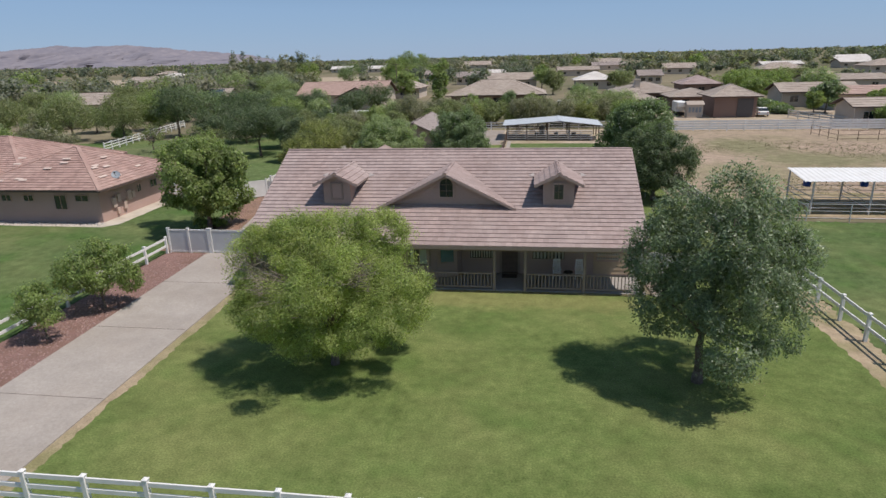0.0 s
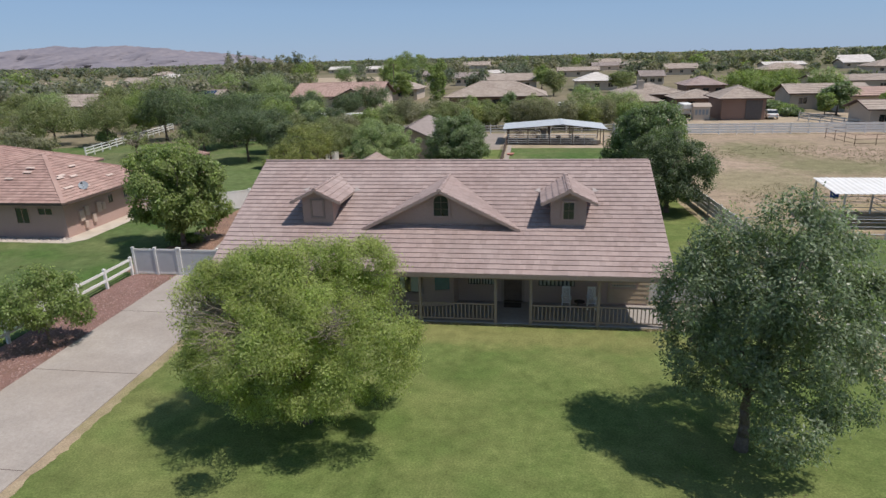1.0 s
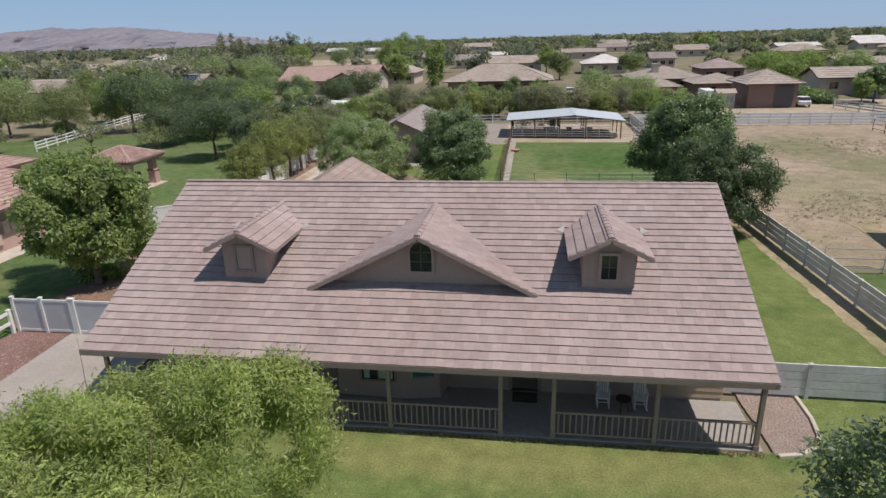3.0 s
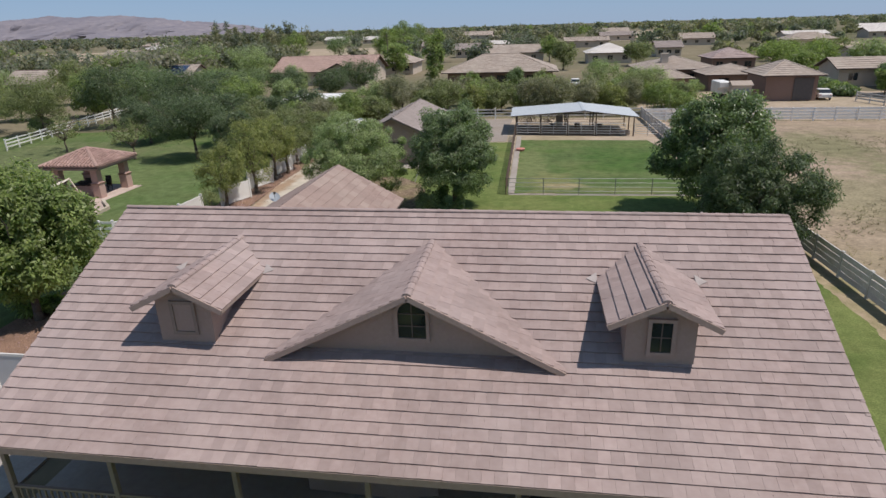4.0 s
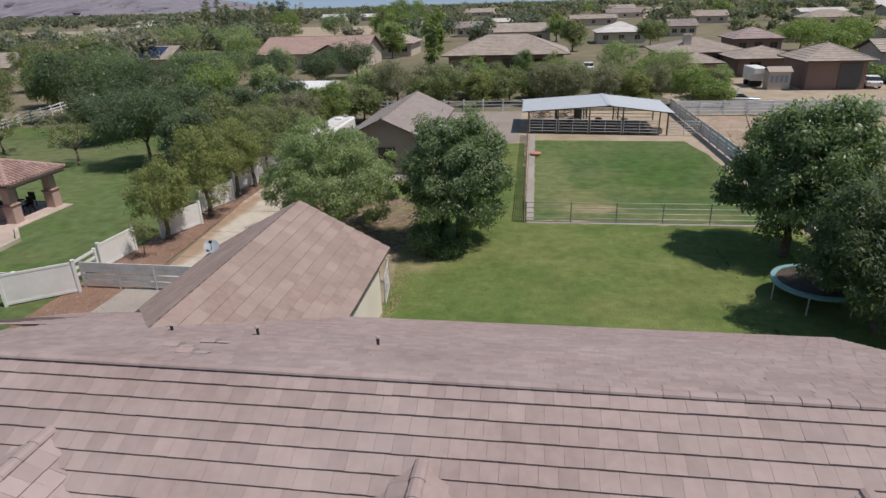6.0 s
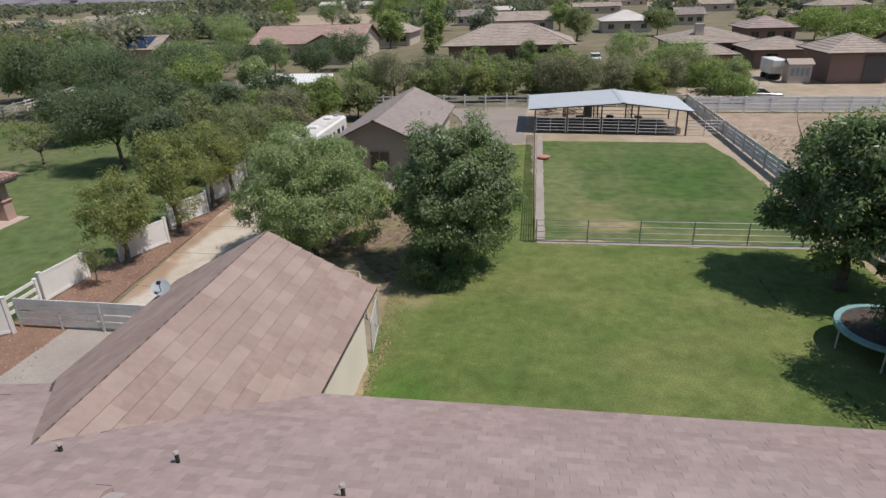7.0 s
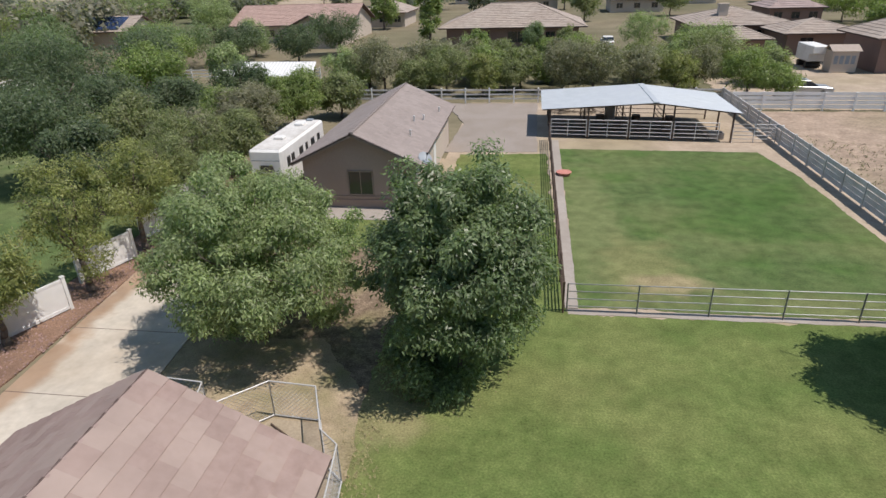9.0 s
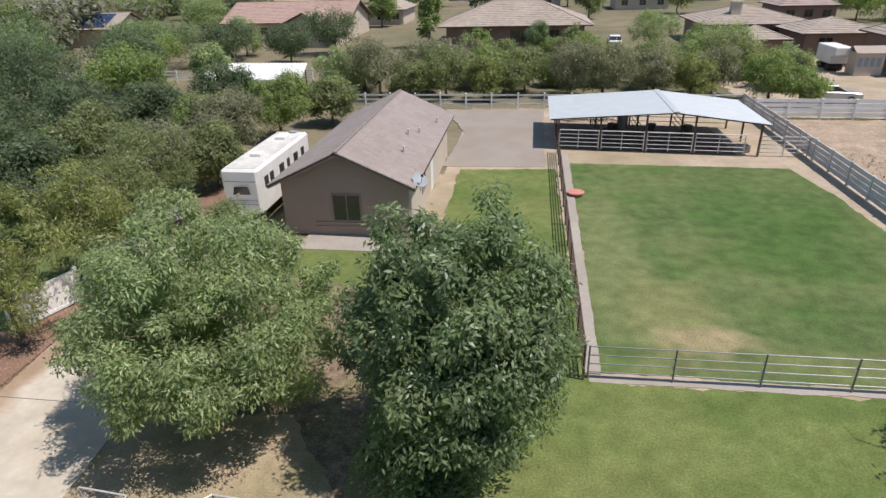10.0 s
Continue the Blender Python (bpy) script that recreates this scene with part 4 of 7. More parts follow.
tree("tree", -4.3, 21.5, 6.8, 3.85, 0.0, M["leaf_yellow"], "round yellow-green shade tree with fine tufted foliage on the lawn", 225000, 0.1, 5, 0.17, clumps=520, aspect=0.26, hang=0.15, rough=0.5, clump=0.36, flat=0.95, shell=0.76, lobes=15, puff=0.84, bare=26, bald=((4.25, 0.3, 0.28), (5.45, 0.35, 0.16), (3.6, 0.5, 0.15)))
tree("tree", 9.8, 21.4, 7.9, 3.3, 0.55, M["leaf_grey"], "tall grey-green glossy-leaved shade tree on the lawn", 92000, 0.115, 6, 0.19, clumps=460, off=(0.45, 0.1), aspect=0.38, rough=0.5, clump=0.34, shell=0.6, lobes=18, puff=0.85, flat=1.1, hang=0.15)
tree("tree", -20.1, 40.8, 7.8, 3.2, -0.3, M["leaf_mid"], "dense bushy green tree beside the white gate", 56000, 0.2, 7, 0.2, aspect=0.42, clumps=230, rough=0.75, clump=0.45, lobes=12, puff=0.86, reach=1.95, shell=0.74, flat=0.8)
tree("tree", -18.3, 22.5, 2.95, 1.25, 0.6, M["leaf_mid"], "young slender tree in the rock bed", 8000, 0.11, 8, 0.05, clumps=80, rough=0.5, limbs=5, clump=0.22, lobes=8)
tree("tree", -18.1, 26.2, 3.75, 2.0, 0.3, M["leaf_mid"], "young bushy round tree in the rock bed", 17000, 0.13, 9, 0.08, clumps=170, rough=0.5, limbs=6, clump=0.27, lobes=10, reach=1.85)
tree("tree", -3.35, 59.2, 7.75, 3.25, 0.0, M["leaf_dark"], "dense dark green shade tree on the back lawn", 98000, 0.15, 10, 0.22, clumps=300, puff=0.88, rough=0.42, aspect=0.36, hang=0.5, clump=0.42, shell=0.8, flat=0.75, lobes=20, reach=1.9)
tree("tree", -10.8, 60.3, 6.7, 3.95, -0.1, M["leaf_green"], "broad mid-green shade tree by the back drive", 112000, 0.14, 11, 0.2, clumps=320, puff=0.86, rough=0.42, aspect=0.3, hang=0.5, clump=0.42, shell=0.8, flat=0.75, lobes=22, reach=1.9)
tree("tree", 12.9, 58.8, 8.0, 3.5, 0.7, M["leaf_dark"], "large dark green tree by the pipe fence", 52000, 0.21, 12, 0.24, aspect=0.4, clumps=270, puff=0.85, rough=0.45, clump=0.48, shell=0.78, flat=0.75, lobes=18, reach=1.85, hang=0.4)
tree("tree", 13.6, 51.4, 6.5, 3.2, 0.1, M["leaf_deep"], "wide feathery dark green tree beside the trampoline", 60000, 0.17, 13, 0.2, clumps=460, rough=0.4, aspect=0.3, clump=0.36, lobes=16, reach=1.85, hang=0.4)


# ---- fences ----
def rail_fence(name, a, b, height, rails, spacing, post_m, rail_m, label, post_w=0.13, rail_h=0.14, rail_w=0.05, cap=True, group=""):
    """Posts with caps and horizontal rails between two points on the ground."""
    a, b = Vector((*a, 0)), Vector((*b, 0))
    f = thing(name, a, label, "fence", group)
    n = max(1, round((b - a).length / spacing))
    g = Geo().box(-post_w / 2, -post_w / 2, -0.1, post_w / 2, post_w / 2, height)
    if cap:
        c = post_w * 0.62
        g.box(-c, -c, height, c, c, height + 0.025)
        g.add([(-c * 0.9, -c * 0.9, height + 0.025), (c * 0.9, -c * 0.9, height + 0.025), (c * 0.9, c * 0.9, height + 0.025), (-c * 0.9, c * 0.9, height + 0.025), (0, 0, height + 0.08)], [(0, 1, 4), (1, 2, 4), (2, 3, 4), (3, 0, 4)])
    me = g.mesh("post", post_m)
    rnd = random.Random(int(abs(a.x * 7 + a.y * 3)) + n)
    for k in range(n + 1):
        p = new("post", me)
        p.parent = f
        p.location = (b - a) * (k / n) + Vector((rnd.uniform(-0.01, 0.01), rnd.uniform(-0.01, 0.01), rnd.uniform(-0.02, 0.02)))
        p.rotation_euler = (rnd.uniform(-0.012, 0.012), rnd.uniform(-0.012, 0.012), math.atan2(b.y - a.y, b.x - a.x))
    for k in range(n):
        for z in rails:
            p, q = a.lerp(b, k / n), a.lerp(b, (k + 1) / n)
            dz = rnd.uniform(-0.012, 0.012)
            part("rail", Geo().beam((p.x, p.y, z + dz), (q.x, q.y, z - dz), rail_w, rail_h), rail_m, f)
    return f


def pipe_fence(name, a, b, height, rails, spacing, m, label, r=0.028, post_r=0.04, group="", post_m=None):
    a, b = Vector((*a, 0)), Vector((*b, 0))
    f = thing(name, a, label, "fence", group)
    n = max(1, round((b - a).length / spacing))
    me = Geo().tube((0, 0, -0.1), (0, 0, height + 0.03), post_r, n=8).mesh("post", post_m or m, smooth=False)
    for k in range(n + 1):
        p = new("post", me)
        p.parent = f
        p.location = (b - a) * (k / n)
    for i in range(rails):
        z = 0.25 + (height - 0.25) * i / (rails - 1)
        part("rail", Geo().tube((a.x, a.y, z), (b.x, b.y, z), r, n=6), m, f, smooth=True)
    return f


def panel_fence(name, a, b, height, spacing, label, gap=0.06, tint="white"):
    """White posts with solid vinyl panels between a top and a bottom rail."""
    a, b = Vector((*a, 0)), Vector((*b, 0))
    f = thing(name, a, label, "fence")
    n = max(1, round((b - a).length / spacing))
    me = Geo().box(-0.065, -0.065, -0.1, 0.065, 0.065, height + 0.06).box(-0.08, -0.08, height + 0.06, 0.08, 0.08, height + 0.1).mesh("post", M["white"])
    for k in range(n + 1):
        p = new("post", me)
        p.parent = f
        p.location = (b - a) * (k / n)
        p.rotation_euler = (0, 0, math.atan2(b.y - a.y, b.x - a.x))
    d = (b - a).normalized() * 0.06
    for k in range(n):
        p, q = a.lerp(b, k / n) + d, a.lerp(b, (k + 1) / n) - d
        pn = part("panel", Geo().beam((p.x, p.y, height / 2 + gap / 2), (q.x, q.y, height / 2 + gap / 2), 0.03, height - gap - 0.1), M[tint], f)
        part("rail", Geo().beam((p.x, p.y, height - 0.05), (q.x, q.y, height - 0.05), 0.06, 0.1), M["white"], pn)
        part("rail", Geo().beam((p.x, p.y, gap + 0.06), (q.x, q.y, gap + 0.06), 0.06, 0.12), M["white"], pn)
    return f


M["vinyl_grey"] = mat("pale_grey_vinyl", (0.50, 0.51, 0.52), (0.55, 0.56, 0.57), 2, 0.5, 0, 0.6, (0.47, 0.47, 0.48))
rail_fence("rail_fence", (-19.95, 12.6), (17.9, 12.6), 1.15, (0.3, 0.66, 1.02), 1.93, M["white"], M["white"], "white vinyl three-rail fence along the front lawn")
rail_fence("rail_fence", (-20.1, 12.6), (-20.1, 35.1), 1.12, (0.5, 0.98), 2.25, M["white"], M["white"], "white two-rail fence beside the rock bed")
panel_fence("privacy_fence", (-19.95, 35.3), (-17.15, 35.3), 1.6, 1.4, "pale grey vinyl panel fence with white posts", tint="vinyl_grey")
panel_fence("driveway_gate", (-17.0, 35.3), (-12.2, 35.3), 1.6, 2.4, "closed pale grey vinyl driveway gate", tint="vinyl_grey")
panel_fence("privacy_fence", (-20.5, 52.0), (-22.9, 50.3), 1.55, 2.4, "white solid vinyl fence panel", tint="white")
panel_fence("privacy_fence", (-21.2, 54.6), (-21.0, 57.1), 1.35, 2.7, "white solid vinyl fence panel along the back drive", tint="white")
for xa, ya, xb, yb in ((-20.5, 58.9, -19.5, 61.5), (-20.6, 63.6, -19.7, 66.2), (-20.6, 68.2, -19.8, 70.8), (-20.8, 72.6, -20.0, 75.2)):
    panel_fence("privacy_fence", (xa, ya), (xb, yb), 1.38, 2.8, "white solid vinyl fence panel set askew between young trees", tint="white")
rail_fence("rail_fence", (-21.3, 52.3), (-21.3, 54.4), 1.2, (0.4, 0.75, 1.1), 2.1, M["white"], M["white"], "short white three-rail fence section")
rail_fence("rail_fence", (-46.0, 51.2), (-23.1, 51.3), 1.25, (0.4, 0.78, 1.14), 1.5, M["white"], M["white"], "neighbour's white three-rail fence")
rail_fence("drive_gate", (-20.6, 52.5), (-13.1, 52.4), 1.25, (0.3, 0.62, 0.94, 1.2), 1.9, M["greyrail"], M["greyrail"], "weathered grey board gate across the back drive", rail_h=0.24, cap=False, post_w=0.09)
rail_fence("board_fence", (17.95, 12.8), (17.2, 36.0), 1.25, (0.62, 1.14), 2.1, M["white"], M["white"], "white posts and rails along the horse pasture", group="pasture fence")
rail_fence("board_fence", (17.2, 36.0), (15.95, 63.2), 1.3, (0.25, 0.55, 0.85, 1.16), 2.4, M["offwhite"], M["greyrail"], "weathered grey board fence with white caps", rail_h=0.27, group="pasture fence")
rail_fence("board_fence", (9.1, 33.1), (17.2, 33.0), 1.3, (0.25, 0.56, 0.87, 1.18), 2.7, M["offwhite"], M["greyrail"], "weathered grey board side fence beside the house", rail_h=0.27)
rail_fence("board_fence", (15.95, 63.2), (15.85, 101.5), 1.35, (0.25, 0.56, 0.87, 1.2), 2.4, M["offwhite"], M["greyrail"], "weathered grey board fence with white caps", rail_h=0.28, group="pasture fence")
rail_fence("board_fence", (15.9, 98.7), (62, 97.6), 1.5, (0.3, 0.66, 1.02, 1.38), 2.4, M["white"], M["white"], "faded white board fence behind the paddock", rail_h=0.29)
rail_fence("board_fence", (-24.0, 101.7), (-0.8, 101.6), 1.35, (0.4, 0.8, 1.2), 2.4, M["white"], M["offwhite"], "white three-rail fence behind the gravel yard")
rail_fence("board_fence", (-0.8, 101.6), (15.8, 101.6), 1.35, (0.4, 0.8, 1.2), 2.4, M["offwhite"], M["offwhite"], "faded white rail fence behind the stable")
rail_fence("rail_fence", (-57.5, 80.0), (-63.8, 112), 1.3, (0.42, 0.8, 1.18), 2.4, M["white"], M["white"], "white rail fence across the neighbouring pasture")
rail_fence("rail_fence", (-62.5, 115.0), (-27, 115.6), 1.3, (0.42, 0.8, 1.18), 2.4, M["white"], M["white"], "white rail fence before the far trees")
pipe_fence("pipe_fence", (0.15, 63.1), (15.7, 63.3), 1.2, 4, 2.55, M["pipe"], "galvanised pipe rail fence across the lawn", r=0.02, post_r=0.03, post_m=M["pipe_dark"])
pipe_fence("pipe_fence", (0.0, 63.0), (-0.05, 87.9), 1.3, 5, 2.5, M["rust"], "dark pipe rail fence beside the arena")
pipe_fence("pipe_fence", (12.9, 87.9), (15.8, 87.8), 1.3, 5, 1.5, M["pipe"], "galvanised pipe rails beside the stable")
pipe_fence("pipe_fence", (17.3, 45.2), (40, 44.6), 1.25, 3, 3.0, M["pipe"], "pale pipe rail fence between pasture and paddock")
pipe_fence("pipe_fence", (43.0, 86.0), (58, 86.8), 1.3, 3, 2.4, M["rust"], "low round pen of pipe rails in the paddock")
rail_fence("board_fence", (48.3, 116.4), (52.9, 99.0), 1.3, (0.4, 0.8, 1.2), 2.4, M["offwhite"], M["offwhite"], "faded board fence beside the far yard", rail_h=0.2)
pipe_fence("pipe_fence", (43.0, 86.0), (42.6, 93.0), 1.3, 3, 2.4, M["rust"], "low round pen of pipe rails in the paddock")
sheet("arena_kerb", [(0.1, 63.3), (0.6, 63.3), (0.66, 87.9), (0.16, 87.9)], 0.05, M["concrete"], "narrow grey strip inside the pipe fence", 0.03, step=0.8)
sheet("arena_kerb_south", [(0.2, 62.9), (15.6, 63.05), (15.6, 63.42), (0.2, 63.3)], 0.008, M["concrete"], "narrow grey strip under the pipe fence", 0.05, step=0.8)


def corrugated(a, b, c, d, pitch=0.3, depth=0.03, t=0.02):
    """A ribbed metal sheet between eave a-b and ridge d-c, ribs running up the slope."""
    a, b, c, d = map(Vector, (a, b, c, d))
    n = max(2, int((b - a).length / pitch)) * 4
    g = Geo()
    vs = []
    for k in range(n + 1):
        q = k / n
        lift = depth if k % 4 in (1, 2) else 0.0
        for lo in (0, -t):
            vs += [a.lerp(b, q) + Vector((0, 0, lift + lo)), d.lerp(c, q) + Vector((0, 0, lift + lo))]
    fs = []
    for k in range(n):
        o = 4 * k
        fs += [(o, o + 4, o + 5, o + 1), (o + 2, o + 3, o + 7, o + 6), (o, o + 2, o + 6, o + 4), (o + 1, o + 5, o + 7, o + 3)]
    return g.add(vs, fs)


# ---- stable behind the arena ----
st = thing("stable", (6, 90.4, 0), "open horse stable with a ribbed galvanised gable roof on dark posts", "stable")
SXL, SXR, SXM, SZE, SZR, SDEEP = -0.65, 13.3, 7.5, 2.13, 2.76, 7.65


def stable_front(x):
    """Front line of the stable, skewed to fit the camera's view."""
    return 88.8 - 0.09 * x


def stable_eave(x, deep, z):
    return (x, stable_front(x) + deep, z)


for xe in (SXL, SXR):
    q = [stable_eave(xe, SDEEP, SZE), stable_eave(xe, 0, SZE), stable_eave(SXM, 0, SZR), stable_eave(SXM, SDEEP, SZR)]
    part("roof", corrugated(*(q if xe < SXM else (q[1], q[0], q[3], q[2]))), M["steelroof"], st)
part("ridge_cap", Geo().beam(stable_eave(SXM, 0, SZR + 0.03), stable_eave(SXM, SDEEP, SZR + 0.03), 0.4, 0.03), M["steelroof"], st)
BAYS = (0.0, 2.8, 5.75, 8.8, 12.8)
for x in BAYS:
    zt = SZE + (SZR - SZE) * (1 - abs(x - SXM) / (SXM - SXL if x < SXM else SXR - SXM)) - 0.02
    for d in (0.15, 3.8, 7.5):
        y = stable_front(x) + d
        part("post", Geo().box(x - 0.055, y - 0.055, -0.1, x + 0.055, y + 0.055, zt), M["rust"], st)
for d in (0.15, 3.8, 7.5):
    part("truss", Geo().beam(stable_eave(SXL + 0.1, d, SZE - 0.06), stable_eave(SXM, d, SZR - 0.06), 0.08, 0.1), M["rust"], st)
    part("truss", Geo().beam(stable_eave(SXR - 0.1, d, SZE - 0.06), stable_eave(SXM, d, SZR - 0.06), 0.08, 0.1), M["rust"], st)
for k in range(6):
    x = SXL + 0.4 + k * 1.35
    z = SZE + (SZR - SZE) * (x - SXL) / (SXM - SXL) - 0.04
    part("purlin", Geo().beam(stable_eave(x, 0.1, z), stable_eave(x, SDEEP - 0.1, z), 0.06, 0.07), M["rust"], st)
for a, b in zip(BAYS, BAYS[1:]):
    b_end = min(b, 12.0) - 0.1
    pn = part("stall_panel", Geo().tube(stable_eave(a + 0.1, 0.05, 1.4), stable_eave(b_end, 0.05, 1.4), 0.04, n=6), M["pipe"], st, "galvanised pipe stall panel")
    for z in (0.3, 0.58, 0.86, 1.13):
        part("rail", Geo().tube(stable_eave(a + 0.1, 0.05, z), stable_eave(b_end, 0.05, z), 0.032, n=6), M["pipe"], pn)
    for x in (a + 0.1, (a + b_end) / 2, b_end):
        part("rail", Geo().tube(stable_eave(x, 0.05, 0.15), stable_eave(x, 0.05, 1.42), 0.034, n=6), M["pipe"], pn)
    for z in (0.4, 0.75, 1.1, 1.45):
        part("back_rail", Geo().tube(stable_eave(a + 0.08, 7.48, z), stable_eave(b - 0.08, 7.48, z), 0.026, n=6), M["rust"], st)
    if b < 12:
        for z in (0.5, 0.9, 1.3):
            part("divider_rail", Geo().tube(stable_eave(b, 0.2, z), stable_eave(b, 7.4, z), 0.03, n=6), M["rust"], st)
M["rubber"] = mat("dark_stall_floor", (0.055, 0.045, 0.04), (0.10, 0.08, 0.065), 4, 0.9, 0.3)
M["stall_dirt"] = mat("darker_stall_dirt", (0.15, 0.12, 0.1), (0.22, 0.18, 0.145), 3, 0.95, 0.5, 0.6, (0.11, 0.09, 0.075))
sheet("stall_floor", [(0.0, 89.1), (11.6, 88.1), (11.6, 95.6), (0.0, 96.4)], 0.008, M["stall_dirt"], "stall floor darker than the sand around it", 0.05)
g = Geo().box(11.5, 88.6, 0, 12.6, 89.2, 0.5)
solid("water_trough", g, M["concrete"], "grey concrete water trough in the stable", "trough", bevel=0.04)
for x, y in ((4.3, 94.6), (7.2, 94.6), (9.8, 94.2)):
    solid("hay_feeder", Geo().tube((x, y, 0), (x, y, 0.45), 0.3, 0.36, 14), M["rust"], "dark round feed tub in the stall", "feeder", "feed tubs")

solid("water_tank", Geo().tube((5.1, 94.9, 0), (5.1, 94.9, 1.3), 0.42, 0.42, 16).tube((5.1, 94.9, 1.3), (5.1, 94.9, 1.42), 0.42, 0.15, 16), M["concrete"], "grey upright water tank at the back of a stall", "tank")
# heaps of dry branches behind the back rails
rnd = random.Random(77)
for cx, w, n in ((1.3, 1.3, 150), (3.9, 1.1, 110)):
    g = Geo()
    for _ in range(n):
        p = Vector((rnd.gauss(0, w * 0.5), rnd.gauss(0, 0.35), abs(rnd.gauss(0.45, 0.35))))
        d = Vector((rnd.uniform(-1, 1), rnd.uniform(-0.6, 0.6), rnd.uniform(-0.25, 0.7))) * rnd.uniform(0.25, 0.6)
        lo, hi = p - d, p + d
        lo.z, hi.z = max(lo.z, 0.02), max(hi.z, 0.04)
        g.tube(lo, hi, rnd.uniform(0.012, 0.03), 0.006, 4)
    o = new("brush", g.mesh("brush", M["bark"]))
    o.location = (cx, 97.3, 0)
    tagged(o, "heap of dry brown branches behind the stable", "brush", kind="stuff")
# ---- barn ----
barn = thing("barn", (-10.7, 80.6, 0), "taupe stucco barn with a grey-brown tiled gable roof", "barn")
BX0, BX1, BXM, BY0, BY1, BZE, BZR = -14.2, -7.05, -10.7, 72.8, 87.6, 2.7, 4.35
g = Geo()
g.slab([(BX1, BY0, BZE), (BX1, BY1, BZE), (BXM, BY1, BZR), (BXM, BY0, BZR)], 0.1).slab([(BX0, BY1, BZE), (BX0, BY0, BZE), (BXM, BY0, BZR), (BXM, BY1, BZR)], 0.1)
br = part("roof", g, M["roof_under"], barn)
bl = math.hypot(BX1 - BXM, BZR - BZE)
for s, xe in ((1, BX1), (-1, BX0)):
    t = tile_rows((xe, BY0, BZE), (0, 1, 0), (BXM - xe, 0, BZR - BZE), bl, lambda q: (0, BY1 - BY0), 0.38, 0.34, 0.02, seed=80 + s)
    part("roof_tiles", tiles_mesh("roof_tiles", t, M["barn_roof"]), None, br, kind="stuff")
    part("bargeboard", Geo().beam((xe, BY0 + 0.02, BZE - 0.1), (BXM, BY0 + 0.02, BZR - 0.1), 0.04, 0.18), M["trimwood"], br)
    cap_tiles(br, (xe, BY0 + 0.05, BZE + 0.02), (BXM, BY0 + 0.05, BZR + 0.02), 0.06, 0.4, M["barn_roof"])
cap_tiles(br, (BXM, BY0, BZR + 0.02), (BXM, BY1, BZR + 0.02), 0.1, 0.4, M["barn_roof"])
for x, y in ((-8.6, 79.5), (-8.2, 80.6), (-7.7, 84.0), (-8.3, 76.6)):
    z = BZE + (BZR - BZE) * (BX1 - x) / (BX1 - BXM)
    v = part("vent_pipe", Geo().tube((x, y, z - 0.1), (x, y, z + 0.3), 0.05, n=10), M["pipe"], br)
    part("vent_cap", Geo().tube((x, y, z + 0.3), (x, y, z + 0.36), 0.085, 0.06, 10), M["pipe"], v)
BW = (-13.75, -7.5, 73.35, 87.1)
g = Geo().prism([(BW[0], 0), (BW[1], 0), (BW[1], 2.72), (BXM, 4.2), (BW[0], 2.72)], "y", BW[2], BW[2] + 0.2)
part("wall", g, M["stucco"], barn, "taupe stucco gable wall, darker than the side walls")
part("wall", Geo().prism([(BW[0], 0), (BW[1], 0), (BW[1], 2.72), (BXM, 4.2), (BW[0], 2.72)], "y", BW[3] - 0.2, BW[3]), M["stucco"], barn)
# side walls take a paler stucco that stands for sun on them
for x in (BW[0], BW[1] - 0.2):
    part("wall", Geo().box(x, BW[2] + 0.2, 0, x + 0.2, BW[3] - 0.2, 2.72), M["stucco_tan"], barn, "side wall, sunlight put into its paler stucco")
window(barn, -10.55, BW[2], 0.82, 2.08, 1.3, -1, mull=True)
part("ledge", Geo().box(-12.2, BW[2] - 0.06, 0.62, -8.9, BW[2], 0.7).box(-12.2, BW[2] - 0.06, 0.4, -8.9, BW[2], 0.48), M["stucco"], barn)
window(barn, 77.4, BW[1], 1.0, 2.0, 0.9, 1, axis="x", mull=False)
part("side_door", Geo().box(BW[1], 79.6, 0.05, BW[1] + 0.04, 80.5, 2.05), M["white"], barn)
sheet("barn_pad", rect(-12.6, 71.6, -8.2, 73.4), 0.02, M["concrete"], "pinkish concrete pad before the barn", 0.0)
sheet("barn_walk", [(-7.5, 73.4), (-6.5, 73.4), (-6.2, 79.5), (-6.4, 81.6), (-7.0, 82.8), (-7.5, 83.0)], 0.015, M["sand"], "bare dirt path beside the barn", 0.08)


